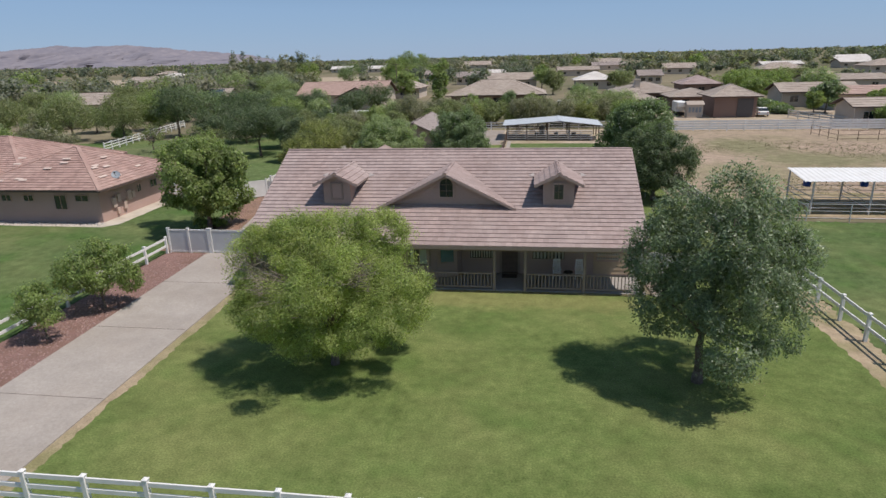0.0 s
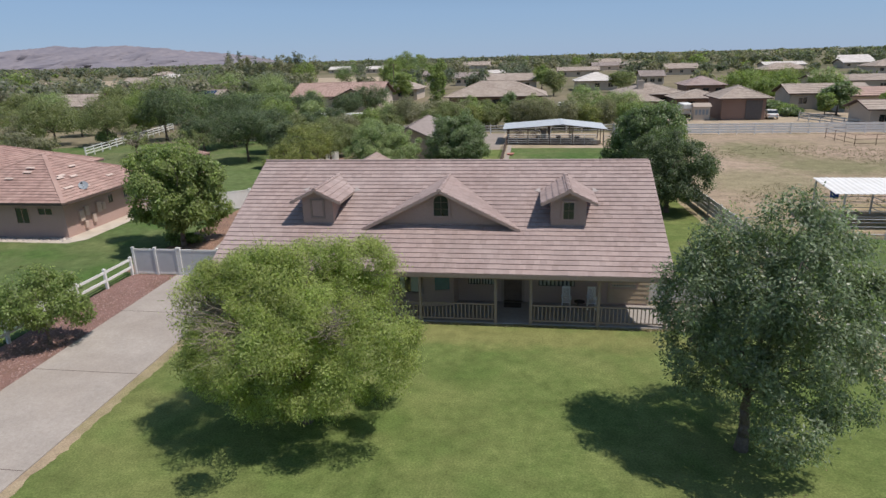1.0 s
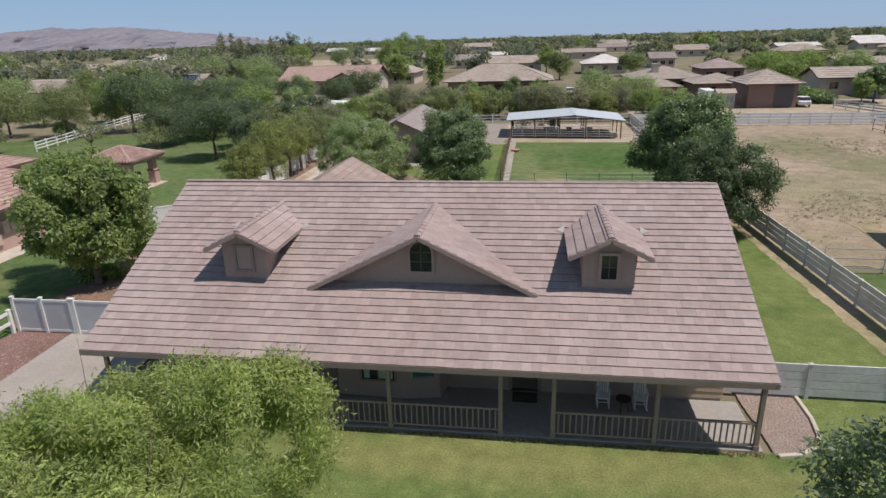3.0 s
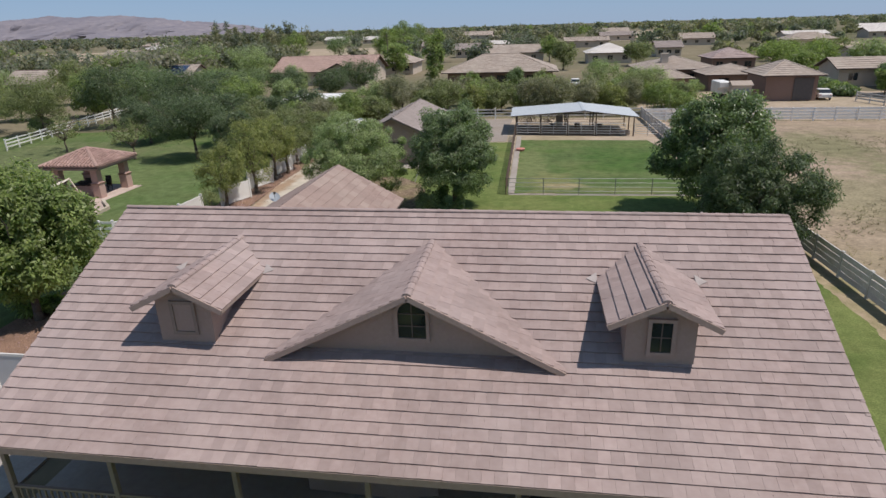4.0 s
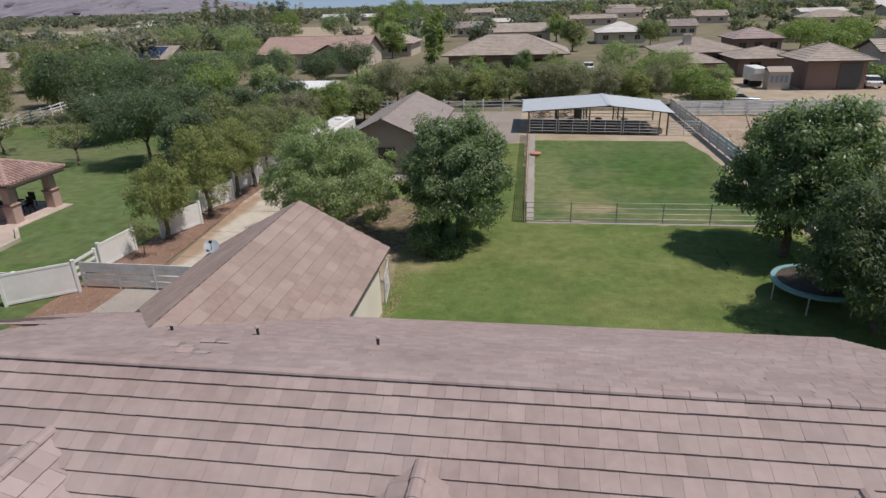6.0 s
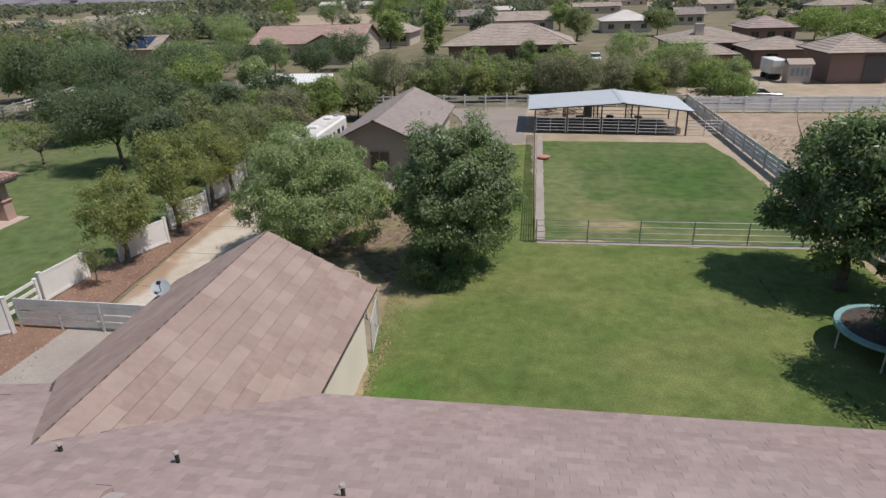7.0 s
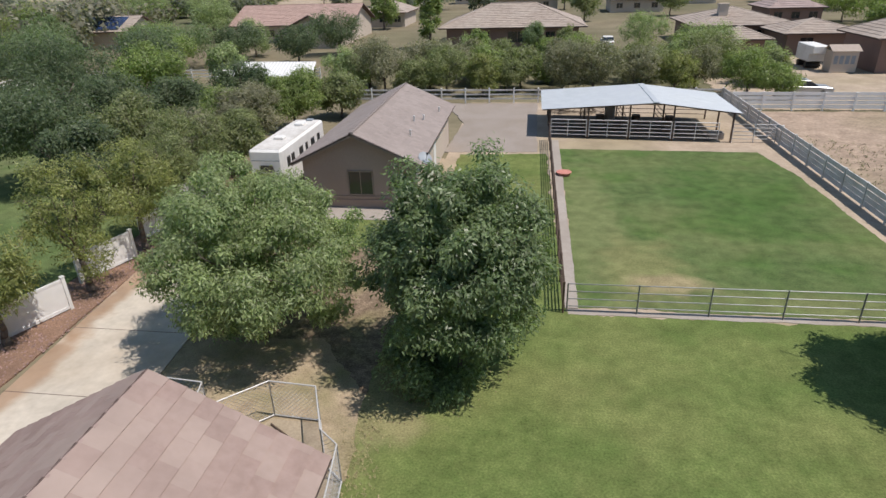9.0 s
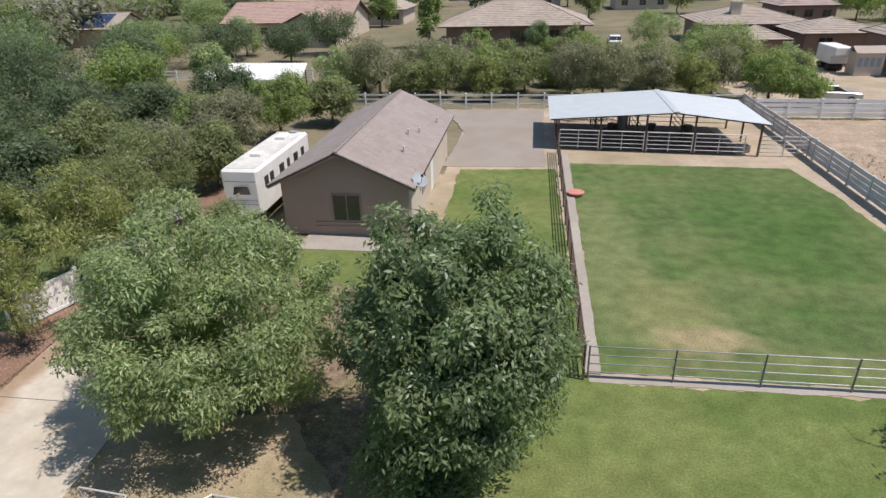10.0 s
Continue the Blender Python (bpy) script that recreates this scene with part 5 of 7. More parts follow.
def dish(x, y, z, m_dir, label, r=0.42, mast=0.5):
    """A satellite dish: shallow bowl, mast, arm and receiver."""
    d = thing("satellite_dish", (x, y, z), label, "satellite dish", "satellite dishes")
    ax = Vector(m_dir).normalized()
    s = ax.orthogonal().normalized()
    u = ax.cross(s)
    c = Vector((x, y, z + mast))
    vs, fs, n = [c - ax * 0.06], [], 20
    for ring_k, (rr, h) in enumerate(((0.5, -0.045), (1.0, 0.0))):
        vs += [c + ax * h + (s * math.cos(2 * math.pi * k / n) * 0.9 + u * math.sin(2 * math.pi * k / n)) * r * rr for k in range(n)]
    fs += [(0, 1 + k, 1 + (k + 1) % n) for k in range(n)] + [(1 + k, 1 + n + k, 1 + n + (k + 1) % n, 1 + (k + 1) % n) for k in range(n)]
    g = Geo().add(vs, fs)
    g.add([v - ax * 0.015 for v in vs], [tuple(reversed(f)) for f in fs])
    part("bowl", g, M["dishgrey"], d, smooth=True)
    part("mast", Geo().tube((x, y, z - 0.05), c - ax * 0.07, 0.025), M["pipe"], d)
    tip = c + ax * 0.42 - Vector((0, 0, 0.05))
    part("arm", Geo().tube(c - Vector((0, 0, r * 0.9)), tip, 0.012, n=6), M["dark"], d)
    part("receiver", Geo().box(tip.x - 0.05, tip.y - 0.05, tip.z - 0.04, tip.x + 0.05, tip.y + 0.05, tip.z + 0.06), M["dark"], d)
    return d


M["dishgrey"] = mat("grey_dish_enamel", (0.25, 0.28, 0.31), (0.30, 0.33, 0.36), 4, 0.5)
dish(-6.95, 73.6, 2.35, (0.35, -0.5, 0.75), "pale grey satellite dish on the barn corner", 0.4, 0.5)
dish(-12.6, 50.6, 2.62, (0.3, -0.55, 0.75), "grey satellite dish on the wing roof edge", 0.33, 0.5)
dish(-29.9, 44.6, 3.0, (0.3, -0.7, 0.6), "white satellite dish on the tiled roof edge", 0.36, 0.45)

# ---- travel trailer beside the barn ----
rv = thing("travel_trailer", (-15.9, 78.2, 0), "long white travel trailer parked beside the barn", "trailer")
g = Geo().box(-17.2, 74.1, 0.6, -15.25, 81.6, 3.0)
part("body", g, M["white"], rv, bevel=0.12)
part("roof_panel", Geo().box(-17.05, 74.3, 3.0, -15.4, 81.4, 3.03), M["offwhite"], rv)
for y, w_ in ((74.9, 0.4), (75.6, 0.4), (76.9, 0.55), (78.0, 0.3), (79.0, 0.55), (80.2, 0.4)):
    w = part("window_frame", Geo().box(-15.28, y - 0.05, 1.8, -15.238, y + w_ + 0.05, 2.4), M["dark"], rv)
    part("window", Geo().box(-15.275, y, 1.85, -15.23, y + w_, 2.35), M["glass"], w, "dark tinted trailer window")
part("window", Geo().prism([(-16.6, 1.75), (-15.7, 1.75), (-15.8, 2.15), (-16.5, 2.15)], "y", 73.96, 74.02), M["glass"], rv)
for z in (1.2, 1.4, 2.4):
    part("stripe", Geo().box(-17.0, 73.985, z, -15.35, 73.999, z + 0.05), M["dishgrey"], rv)
for y, w_ in ((76.2, 0.5), (79.6, 0.7)):
    part("roof_vent", Geo().box(-16.5, y, 3.03, -15.9, y + w_, 3.2), M["white"], rv, bevel=0.03)
part("roof_vent", Geo().box(-16.2, 81.0, 3.03, -15.8, 81.4, 3.12), M["dishgrey"], rv)
for y in (78.4, 79.2):
    for x in (-16.9, -15.45):
        wheel = part("wheel", Geo().tube((x - 0.12, y, 0.34), (x + 0.12, y, 0.34), 0.34, n=18), M["dark"], rv)
part("hitch", Geo().beam((-16.6, 74.1, 0.55), (-16.2, 72.9, 0.5), 0.1, 0.1).beam((-15.8, 74.1, 0.55), (-16.2, 72.9, 0.5), 0.1, 0.1).tube((-16.2, 72.95, 0), (-16.2, 72.95, 0.9), 0.04), M["dark"], rv)
part("propane_tank", Geo().tube((-16.2, 73.5, 0.6), (-16.2, 73.5, 1.05), 0.16, n=14), M["white"], rv)

# ---- chain-link dog run behind the wing ----
M["mesh_wire"] = mat("galvanised_wire", (0.40, 0.40, 0.40), (0.5, 0.5, 0.5), 5, 0.5, metal=0.5)


def kennel_panel(parent, a, b, h=1.75, wires=10):
    a, b = Vector((*a, 0)), Vector((*b, 0))
    g = Geo()
    for z in (0.06, h):
        g.tube((a.x, a.y, z), (b.x, b.y, z), 0.022, n=6)
    g.tube((a.x, a.y, 0), (a.x, a.y, h), 0.022, n=6).tube((b.x, b.y, 0), (b.x, b.y, h), 0.022, n=6)
    p = part("panel_frame", g, M["pipe"], parent)
    g = Geo()
    n = int((b - a).length / 0.14)
    m = int(h / 0.14)
    for k in range(-m, n):
        for s in (0, 1):
            k0, k1 = max(0, k), min(n, k + m)
            if k1 <= k0:
                continue
            z0, z1 = (k0 - k) / m * h, (k1 - k) / m * h
            if s:
                z0, z1 = h - z0, h - z1
            p0, p1 = a.lerp(b, k0 / n), a.lerp(b, k1 / n)
            g.tube((p0.x, p0.y, z0), (p1.x, p1.y, z1), 0.004, n=3)
    part("mesh", g, M["mesh_wire"], p)


run = thing("dog_run", (-8.5, 54.5, 0), "chain-link dog run with galvanised frames behind the wing", "dog run")
for a, b in (((-11.95, 56.05), (-10.7, 55.95)), ((-10.7, 55.95), (-10.1, 53.6)), ((-10.4, 54.6), (-8.75, 56.2)), ((-8.75, 56.2), (-7.3, 56.1)), ((-7.3, 56.1), (-6.6, 54.4)), ((-6.0, 53.9), (-5.75, 52.0)), ((-6.6, 54.4), (-6.0, 53.9))):
    kennel_panel(run, a, b, 1.3)
g = Geo().tube((-8.7, 55.8, 0.05), (-6.9, 54.6, 0.08), 0.03, n=6).tube((-7.9, 55.3, 0.06), (-6.6, 53.9, 0.05), 0.03, n=6)
solid("old_pipe", g, M["rust"], "rusty bent pipes lying on the bare ground", "pipe")
sheet("run_floor", [(-10.4, 52.2), (-5.9, 52.2), (-6.4, 54.6), (-7.4, 56.0), (-8.8, 56.1)], 0.012, M["sand"], "bare pinkish dirt in the dog run", 0.06)

# ---- trampoline ----
tr = thing("trampoline", (12.35, 53.9, 0), "round trampoline with a pale turquoise pad in the shade", "trampoline")
M["turq"] = mat("faded_turquoise_pad", (0.17, 0.31, 0.32), (0.24, 0.39, 0.40), 4, 0.6)
n, c = 28, Vector((12.35, 53.9, 0.88))
vs, fs = [], []
for rr, z in ((1.54, 0), (1.54, 0.05), (1.75, 0.05), (1.75, 0), (1.75, -0.08)):
    vs += [(c.x + rr * math.cos(2 * math.pi * k / n), c.y + rr * math.sin(2 * math.pi * k / n), c.z + z) for k in range(n)]
for j in range(4):
    fs += [(j * n + k, j * n + (k + 1) % n, (j + 1) * n + (k + 1) % n, (j + 1) * n + k) for k in range(n)]
part("pad", Geo().add(vs, fs), M["turq"], tr)
part("mat", Geo().tube((c.x, c.y, c.z - 0.03), (c.x, c.y, c.z), 1.55, n=28), M["rubber"], tr)
for k in range(6):
    a = 2 * math.pi * k / 6
    part("leg", Geo().tube((c.x + 1.66 * math.cos(a), c.y + 1.66 * math.sin(a), 0), (c.x + 1.66 * math.cos(a), c.y + 1.66 * math.sin(a), 0.85), 0.03, n=8), M["pipe"], tr)

# ---- small things ----
M["redplastic"] = mat("faded_red_plastic", (0.50, 0.19, 0.15), (0.58, 0.26, 0.21), 4, 0.6)
g = Geo().tube((0.72, 79.7, 0), (0.72, 79.7, 0.2), 0.36, 0.42, 18).tube((0.72, 79.7, 0.2), (0.72, 79.7, 0.23), 0.48, 0.48, 18)
solid("feed_tub", g, M["redplastic"], "round red plastic tub by the pipe fence", "tub")
sw = thing("swing_set", (-7.0, 67.5, 0), "white A-frame swing frame under the trees", "swing set")
for y in (66.6, 68.6):
    part("leg", Geo().tube((-7.6, y, 0), (-7.0, y, 1.9), 0.035, n=8), M["white"], sw)
    part("leg", Geo().tube((-6.4, y, 0), (-7.0, y, 1.9), 0.035, n=8), M["white"], sw)
    part("brace", Geo().tube((-7.35, y, 0.8), (-6.65, y, 0.8), 0.025, n=6), M["white"], sw)
part("top_bar", Geo().tube((-7.0, 66.5, 1.9), (-7.0, 68.7, 1.9), 0.035, n=8), M["white"], sw)


def rocking_chair(x, y, z):
    """A white slat-back porch rocker."""
    t = thing("rocking_chair", (x, y, z), "white painted slat-back rocking chair on the porch", "chair", "porch rocking chairs")
    for s in (-1, 1):
        g = Geo()
        for k in range(5):
            a, b = -0.4 + k * 0.18, -0.22 + k * 0.18
            g.beam((x + s * 0.24, y + a, z + 0.03 + 0.5 * a * a), (x + s * 0.24, y + b, z + 0.03 + 0.5 * b * b), 0.04, 0.05)
        part("rocker", g, M["white"], t)
        part("leg", Geo().beam((x + s * 0.24, y - 0.2, z + 0.05), (x + s * 0.24, y - 0.2, z + 0.66), 0.045, 0.045), M["white"], t)
        part("back_post", Geo().beam((x + s * 0.24, y + 0.2, z + 0.05), (x + s * 0.22, y + 0.36, z + 1.15), 0.045, 0.045), M["white"], t)
        part("armrest", Geo().beam((x + s * 0.26, y - 0.26, z + 0.66), (x + s * 0.26, y + 0.28, z + 0.68), 0.08, 0.03), M["white"], t)
    part("seat", Geo().box(x - 0.25, y - 0.24, z + 0.4, x + 0.25, y + 0.24, z + 0.44), M["white"], t)
    for k in range(6):
        xx = x - 0.18 + k * 0.072
        part("slat", Geo().beam((xx, y + 0.22, z + 0.46), (xx, y + 0.35, z + 1.08), 0.045, 0.02), M["white"], t)
    part("top_rail", Geo().beam((x - 0.25, y + 0.36, z + 1.12), (x + 0.25, y + 0.36, z + 1.12), 0.03, 0.14), M["white"], t)
    part("stretcher", Geo().beam((x - 0.24, y - 0.2, z + 0.25), (x + 0.24, y - 0.2, z + 0.25), 0.03, 0.03), M["white"], t)
    t.scale = (0.78, 0.8, 0.88)


rocking_chair(5.0, 31.85, 0.1)
rocking_chair(6.2, 31.85, 0.1)
tb = thing("side_table", (5.6, 31.5, 0.1), "small dark round porch table between the chairs", "table")
part("tabletop", Geo().tube((5.6, 31.5, 0.6), (5.6, 31.5, 0.63), 0.25, n=16), M["dark"], tb)
for k in range(3):
    a = 2 * math.pi * k / 3
    part("leg", Geo().tube((5.6 + 0.2 * math.cos(a), 31.5 + 0.2 * math.sin(a), 0.1), (5.6 + 0.1 * math.cos(a), 31.5 + 0.1 * math.sin(a), 0.6), 0.015, n=6), M["dark"], tb)
solid("doormat", Geo().box(2.0, 31.75, 0.1, 2.85, 32.35, 0.12), M["rubber"], "dark doormat before the front door", "doormat")


# ---- neighbouring houses ----
def hip_faces(x0, y0, x1, y1, ze, zr, along):
    if along == "x":
        h = (y1 - y0) / 2
        a, b = (x0 + h, (y0 + y1) / 2, zr), (x1 - h, (y0 + y1) / 2, zr)
        if a[0] > b[0]:
            a = b = ((x0 + x1) / 2, (y0 + y1) / 2, zr)
    else:
        h = (x1 - x0) / 2
        a, b = ((x0 + x1) / 2, y0 + h, zr), ((x0 + x1) / 2, y1 - h, zr)
        if a[1] > b[1]:
            a = b = ((x0 + x1) / 2, (y0 + y1) / 2, zr)
    c = [(x0, y0, ze), (x1, y0, ze), (x1, y1, ze), (x0, y1, ze)]
    if along == "x":
        return [(c[0], c[1], b, a), (c[1], c[2], b), (c[2], c[3], a, b), (c[3], c[0], a)], a, b, c
    return [(c[0], c[1], a), (c[1], c[2], b, a), (c[2], c[3], b), (c[3], c[0], a, b)], a, b, c


def gable_faces(x0, y0, x1, y1, ze, zr, along):
    c = [(x0, y0, ze), (x1, y0, ze), (x1, y1, ze), (x0, y1, ze)]
    if along == "x":
        a, b = (x0, (y0 + y1) / 2, zr), (x1, (y0 + y1) / 2, zr)
        return [(c[0], c[1], b, a), (c[2], c[3], a, b)], a, b, c
    a, b = ((x0 + x1) / 2, y0, zr), ((x0 + x1) / 2, y1, zr)
    return [(c[1], c[2], b, a), (c[3], c[0], a, b)], a, b, c


def course_mesh(faces, width, exposure, thick, material, seed):
    """Tile courses over each roof face."""
    tiles = []
    for f in faces:
        p = [Vector(q) for q in f]
        e0, e1 = p[0], p[1]
        u = (e1 - e0).normalized()
        top = p[2:]
        nrm = u.cross(top[0] - e0).normalized()
        v = nrm.cross(u).normalized()
        if v.z < 0:
            v = -v
        depth = max((q - e0).dot(v) for q in top)
        us = sorted((q - e0).dot(u) for q in top)
        length = (e1 - e0).length

        def span(s, us=us, depth=depth, length=length):
            q = s / depth
            return (us[0] * q, length + (us[-1] - length) * q)
        tiles += tile_rows(e0, u, v, depth, span, exposure, width, thick, seed)
    return tiles_mesh("roof_tiles", tiles, material)


def simple_house(name, x0, y0, x1, y1, ze, zr, along, wall_m, roof_m, label, hip=True, over=0.6, windows=(), tile=(0.6, 0.6, 0.05), caps=True, extra=None):
    h = thing(name, ((x0 + x1) / 2, (y0 + y1) / 2, 0), label, "house")
    X0_, Y0_, X1_, Y1_ = x0 - over, y0 - over, x1 + over, y1 + over
    faces, a, b, c = (hip_faces if hip else gable_faces)(X0_, Y0_, X1_, Y1_, ze, zr, along)
    g = Geo()
    for f in faces:
        g.slab(f, 0.15)
    r = part("roof", g, M["roof_under"], h)
    part("roof_tiles", course_mesh(faces, *tile, roof_m, 5), None, r, kind="stuff")
    if caps:
        lines = [(a, b)] if a != b else []
        if hip:
            lines += [(c[0], a), (c[3], a), (c[1], b), (c[2], b)] if along == "x" else [(c[0], a), (c[1], a), (c[2], b), (c[3], b)]
        for p, q in lines:
            part("ridge_cap", Geo().beam(p, q, 0.3, 0.12), roof_m, r)
    T_ = 0.25
    if hip:
        zt = [ze] * 4
    for xa, ya, xb, yb in ((x0, y0, x1, y0 + T_), (x0, y1 - T_, x1, y1), (x0, y0 + T_, x0 + T_, y1 - T_), (x1 - T_, y0 + T_, x1, y1 - T_)):
        part("wall", Geo().box(xa, ya, -0.1, xb, yb, ze + 0.02), wall_m, h)
    if not hip:
        for end in (0, 1):
            if along == "x":
                x = x0 if end == 0 else x1 - T_
                g = Geo().prism([(y0, ze), (y1, ze), ((y0 + y1) / 2, zr - 0.2)], "x", x, x + T_)
            else:
                y = y0 if end == 0 else y1 - T_
                g = Geo().prism([(x0, ze), (x1, ze), ((x0 + x1) / 2, zr - 0.2)], "y", y, y + T_)
            part("gable_wall", g, wall_m, h)
    for w in windows:
        side, c_, z0, z1, ww = w
        if side == "S":
            window(h, c_, y0, z0, z1, ww, -1, frame_m=wall_m)
        else:
            window(h, c_, x1 if side == "E" else x0, z0, z1, ww, 1 if side == "E" else -1, axis="x", frame_m=wall_m)
    return h


nb = simple_house("house", -40.5, 42.3, -30.0, 52.4, 2.8, 5.3, "x", M["stucco_pink"], M["clay"], "pink stucco neighbour house with a clay tile hip roof", over=0.95, tile=(0.34, 0.36, 0.05),
                  windows=(("S", -33.4, 1.1, 2.2, 1.0), ("S", -36.2, 1.75, 2.2, 0.8), ("S", -38.2, 1.75, 2.2, 0.8), ("S", -31.5, 1.75, 2.2, 1.1), ("E", 47.3, 1.5, 2.1, 0.5), ("E", 49.4, 1.5, 2.1, 0.9)))
simple_house("house", -56, 47.5, -41.2, 60.0, 2.8, 5.5, "x", M["stucco_pink"], M["clay"], "main block of the pink stucco neighbour house", over=0.9, tile=(0.34, 0.36, 0.05))
simple_house("entry_porch", -47.5, 41.6, -41.0, 47.3, 2.5, 4.4, "x", M["stucco_pink"], M["clay"], "pink stucco entry wing with an arched doorway", over=0.8, tile=(0.34, 0.36, 0.05), windows=(("S", -43.6, 0.8, 2.1, 1.2),))
M["boxgrey"] = mat("painted_meter_box", (0.50, 0.38, 0.32), (0.55, 0.42, 0.36), 4, 0.6)
for y, z0, z1, w in ((43.6, 0.9, 1.7, 0.45), (44.2, 1.2, 1.9, 0.4), (44.9, 0.5, 1.2, 0.35), (45.5, 1.1, 1.9, 0.5), (46.1, 1.2, 1.75, 0.35), (44.0, 0.3, 0.8, 0.3)):
    solid("meter_box", Geo().box(-30.0, y, z0, -29.82, y + w, z1), M["boxgrey"], "painted utility meter box on the pink wall", "meter box", "meter boxes", bevel=0.01)
sheet("house_rocks", [(-41, 41.2), (-29.2, 41.0), (-28.4, 42.0), (-28.6, 54), (-30.1, 54), (-30.1, 42.4), (-41, 42.4)], 0.015, M["concrete_light"], "pale gravel and kerb round the pink house", 0.06)
# river stones in the bed
rnd = random.Random(4)
g = Geo()
for k in range(420):
    x, y, r = rnd.uniform(-40, -29.6), rnd.uniform(41.3, 42.2), rnd.uniform(0.05, 0.14)
    vs = [(x + r * a * rnd.uniform(0.7, 1.2), y + r * b * rnd.uniform(0.7, 1.2), 0.01 + r * 0.8 * c) for a, b, c in ((1, 0, 0), (0, 1, 0), (-1, 0, 0), (0, -1, 0), (0, 0, 1))]
    g.add(vs, [(0, 1, 4), (1, 2, 4), (2, 3, 4), (3, 0, 4)])
tagged(new("river_stones", mesh_from("river_stones", g.v, g.f, mat("river_stone", (0.33, 0.29, 0.26), (0.5, 0.44, 0.4), 8, 0.8, island=0.25))), "pale rounded river stones along the wall", "stones", kind="stuff")

# pale replaced tiles on the clay roof
M["pale_tile"] = mat("pale_replaced_tile", (0.55, 0.44, 0.38), (0.62, 0.5, 0.44), 5, 0.8)
rnd = random.Random(21)
for k in range(16):
    x, y = rnd.uniform(-39.5, -34.5), rnd.uniform(42.2, 45.6)
    z = 2.8 + 2.4 * (y - 41.35) / 5.45
    if k % 2:
        y = rnd.uniform(43.6, 49.8)
        x = -29.05 - rnd.uniform(0.8, 0.9 * min(y - 41.35, 52.25 - y))
        z = 2.8 + 2.4 * (-29.05 - x) / 5.45
        g = Geo().slab([(x, y - 0.35, z + 0.09), (x, y + 0.35, z + 0.09), (x - 0.18, y + 0.35, z + 0.17), (x - 0.18, y - 0.35, z + 0.17)], 0.03)
    else:
        g = Geo().slab([(x - 0.35, y, z + 0.09), (x + 0.35, y, z + 0.09), (x + 0.35, y + 0.18, z + 0.17), (x - 0.35, y + 0.18, z + 0.17)], 0.03)
    part("replaced_tile", g, M["pale_tile"], nb)

# gazebo
gz = thing("gazebo", (-33.45, 62.7, 0), "garden gazebo with a clay tile hip roof on pink stucco piers", "gazebo")
GX0, GY0, GX1, GY1 = -35.95, 60.2, -30.95, 65.15
faces, a, b, c = hip_faces(GX0, GY0, GX1, GY1, 2.6, 3.6, "x")
g = Geo()
for f in faces:
    g.slab(f, 0.13)
r = part("roof", g, M["roof_under"], gz)
part("roof_tiles", course_mesh(faces, 0.3, 0.36, 0.05, M["clay"], 9), None, r, kind="stuff")
# half-round cover tiles in rows down each slope
g = Geo()
rnd = random.Random(19)
for f in faces:
    e0, e1, top = Vector(f[0]), Vector(f[1]), Vector(f[2])
    n = round((e1 - e0).length / 0.3)
    up = top - (e0 + e1) / 2
    for k in range(n):
        q = (k + 0.5) / n
        o, reach = e0.lerp(e1, q) + Vector((0, 0, 0.07)), 2 * min(q, 1 - q)
        m = max(1, round(up.length * reach / 0.42))
        for w in range(m):
            lift = Vector((0, 0, rnd.uniform(0, 0.012)))
            g.tube(o + up * (reach * w / m) + lift, o + up * (reach * (w + 1.08) / m) + lift, 0.1, 0.075, 8)
part("cover_tiles", g, M["clay"], r, kind="stuff")
for p in c:
    cap_tiles(r, (p[0], p[1], p[2] + 0.1), (a[0], a[1], a[2] + 0.12), 0.13, 0.4, M["clay"])
for p, q in ((c[0], c[1]), (c[1], c[2]), (c[2], c[3]), (c[3], c[0])):
    mid = Vector(a)
    p, q = Vector(p).lerp(Vector((mid.x, mid.y, 2.6)), 0.05), Vector(q).lerp(Vector((mid.x, mid.y, 2.6)), 0.05)
    part("fascia", Geo().beam((p.x, p.y, 2.42), (q.x, q.y, 2.42), 0.06, 0.2), M["trimwood"], r)
for x in (GX0 + 0.85, GX1 - 0.85):
    for y in (GY0 + 0.75, GY1 - 0.85):
        g = Geo().box(x - 0.34, y - 0.34, 0, x + 0.34, y + 0.34, 1.15)
        g.box(x - 0.38, y - 0.38, 1.15, x + 0.38, y + 0.38, 1.27)
        g.box(x - 0.28, y - 0.28, 1.27, x + 0.28, y + 0.28, 2.55)
        pr = part("pier", g, M["stucco_pink"], gz, bevel=0.02)
        part("band", Geo().box(x - 0.4, y - 0.4, 1.17, x + 0.4, y + 0.4, 1.24), M["mulch"], pr)
M["patio"] = mat("pink_patio_concrete", (0.5, 0.40, 0.35), (0.57, 0.46, 0.40), 4, 0.85, 0.2, 0.3, (0.43, 0.34, 0.29), darks=0.3, mid=(1.1, 0.08))
sheet("patio", [(-40, 53.6), (-29.2, 53.6), (-29.3, 57.9), (-30.9, 59.8), (-30.8, 64.8), (-36.4, 65.4), (-40, 63)], 0.04, M["patio"], "pale pink concrete patio under the gazebo")
for p, q in (((-28.75, 53.8), (-28.95, 57.9)), ((-28.95, 57.9), (-30.7, 59.7))):
    kerb_thing = thing("planter_edge", (*p, 0), "low pale concrete edge round the patio", "curb", "patio edges")
    part("edge", Geo().beam((*p, 0.12), (*q, 0.12), 0.22, 0.26), M["concrete_light"], kerb_thing, bevel=0.015)
M["cream"] = mat("cream_shade_cloth", (0.62, 0.55, 0.45), (0.68, 0.61, 0.51), 3, 0.85, 0.1)
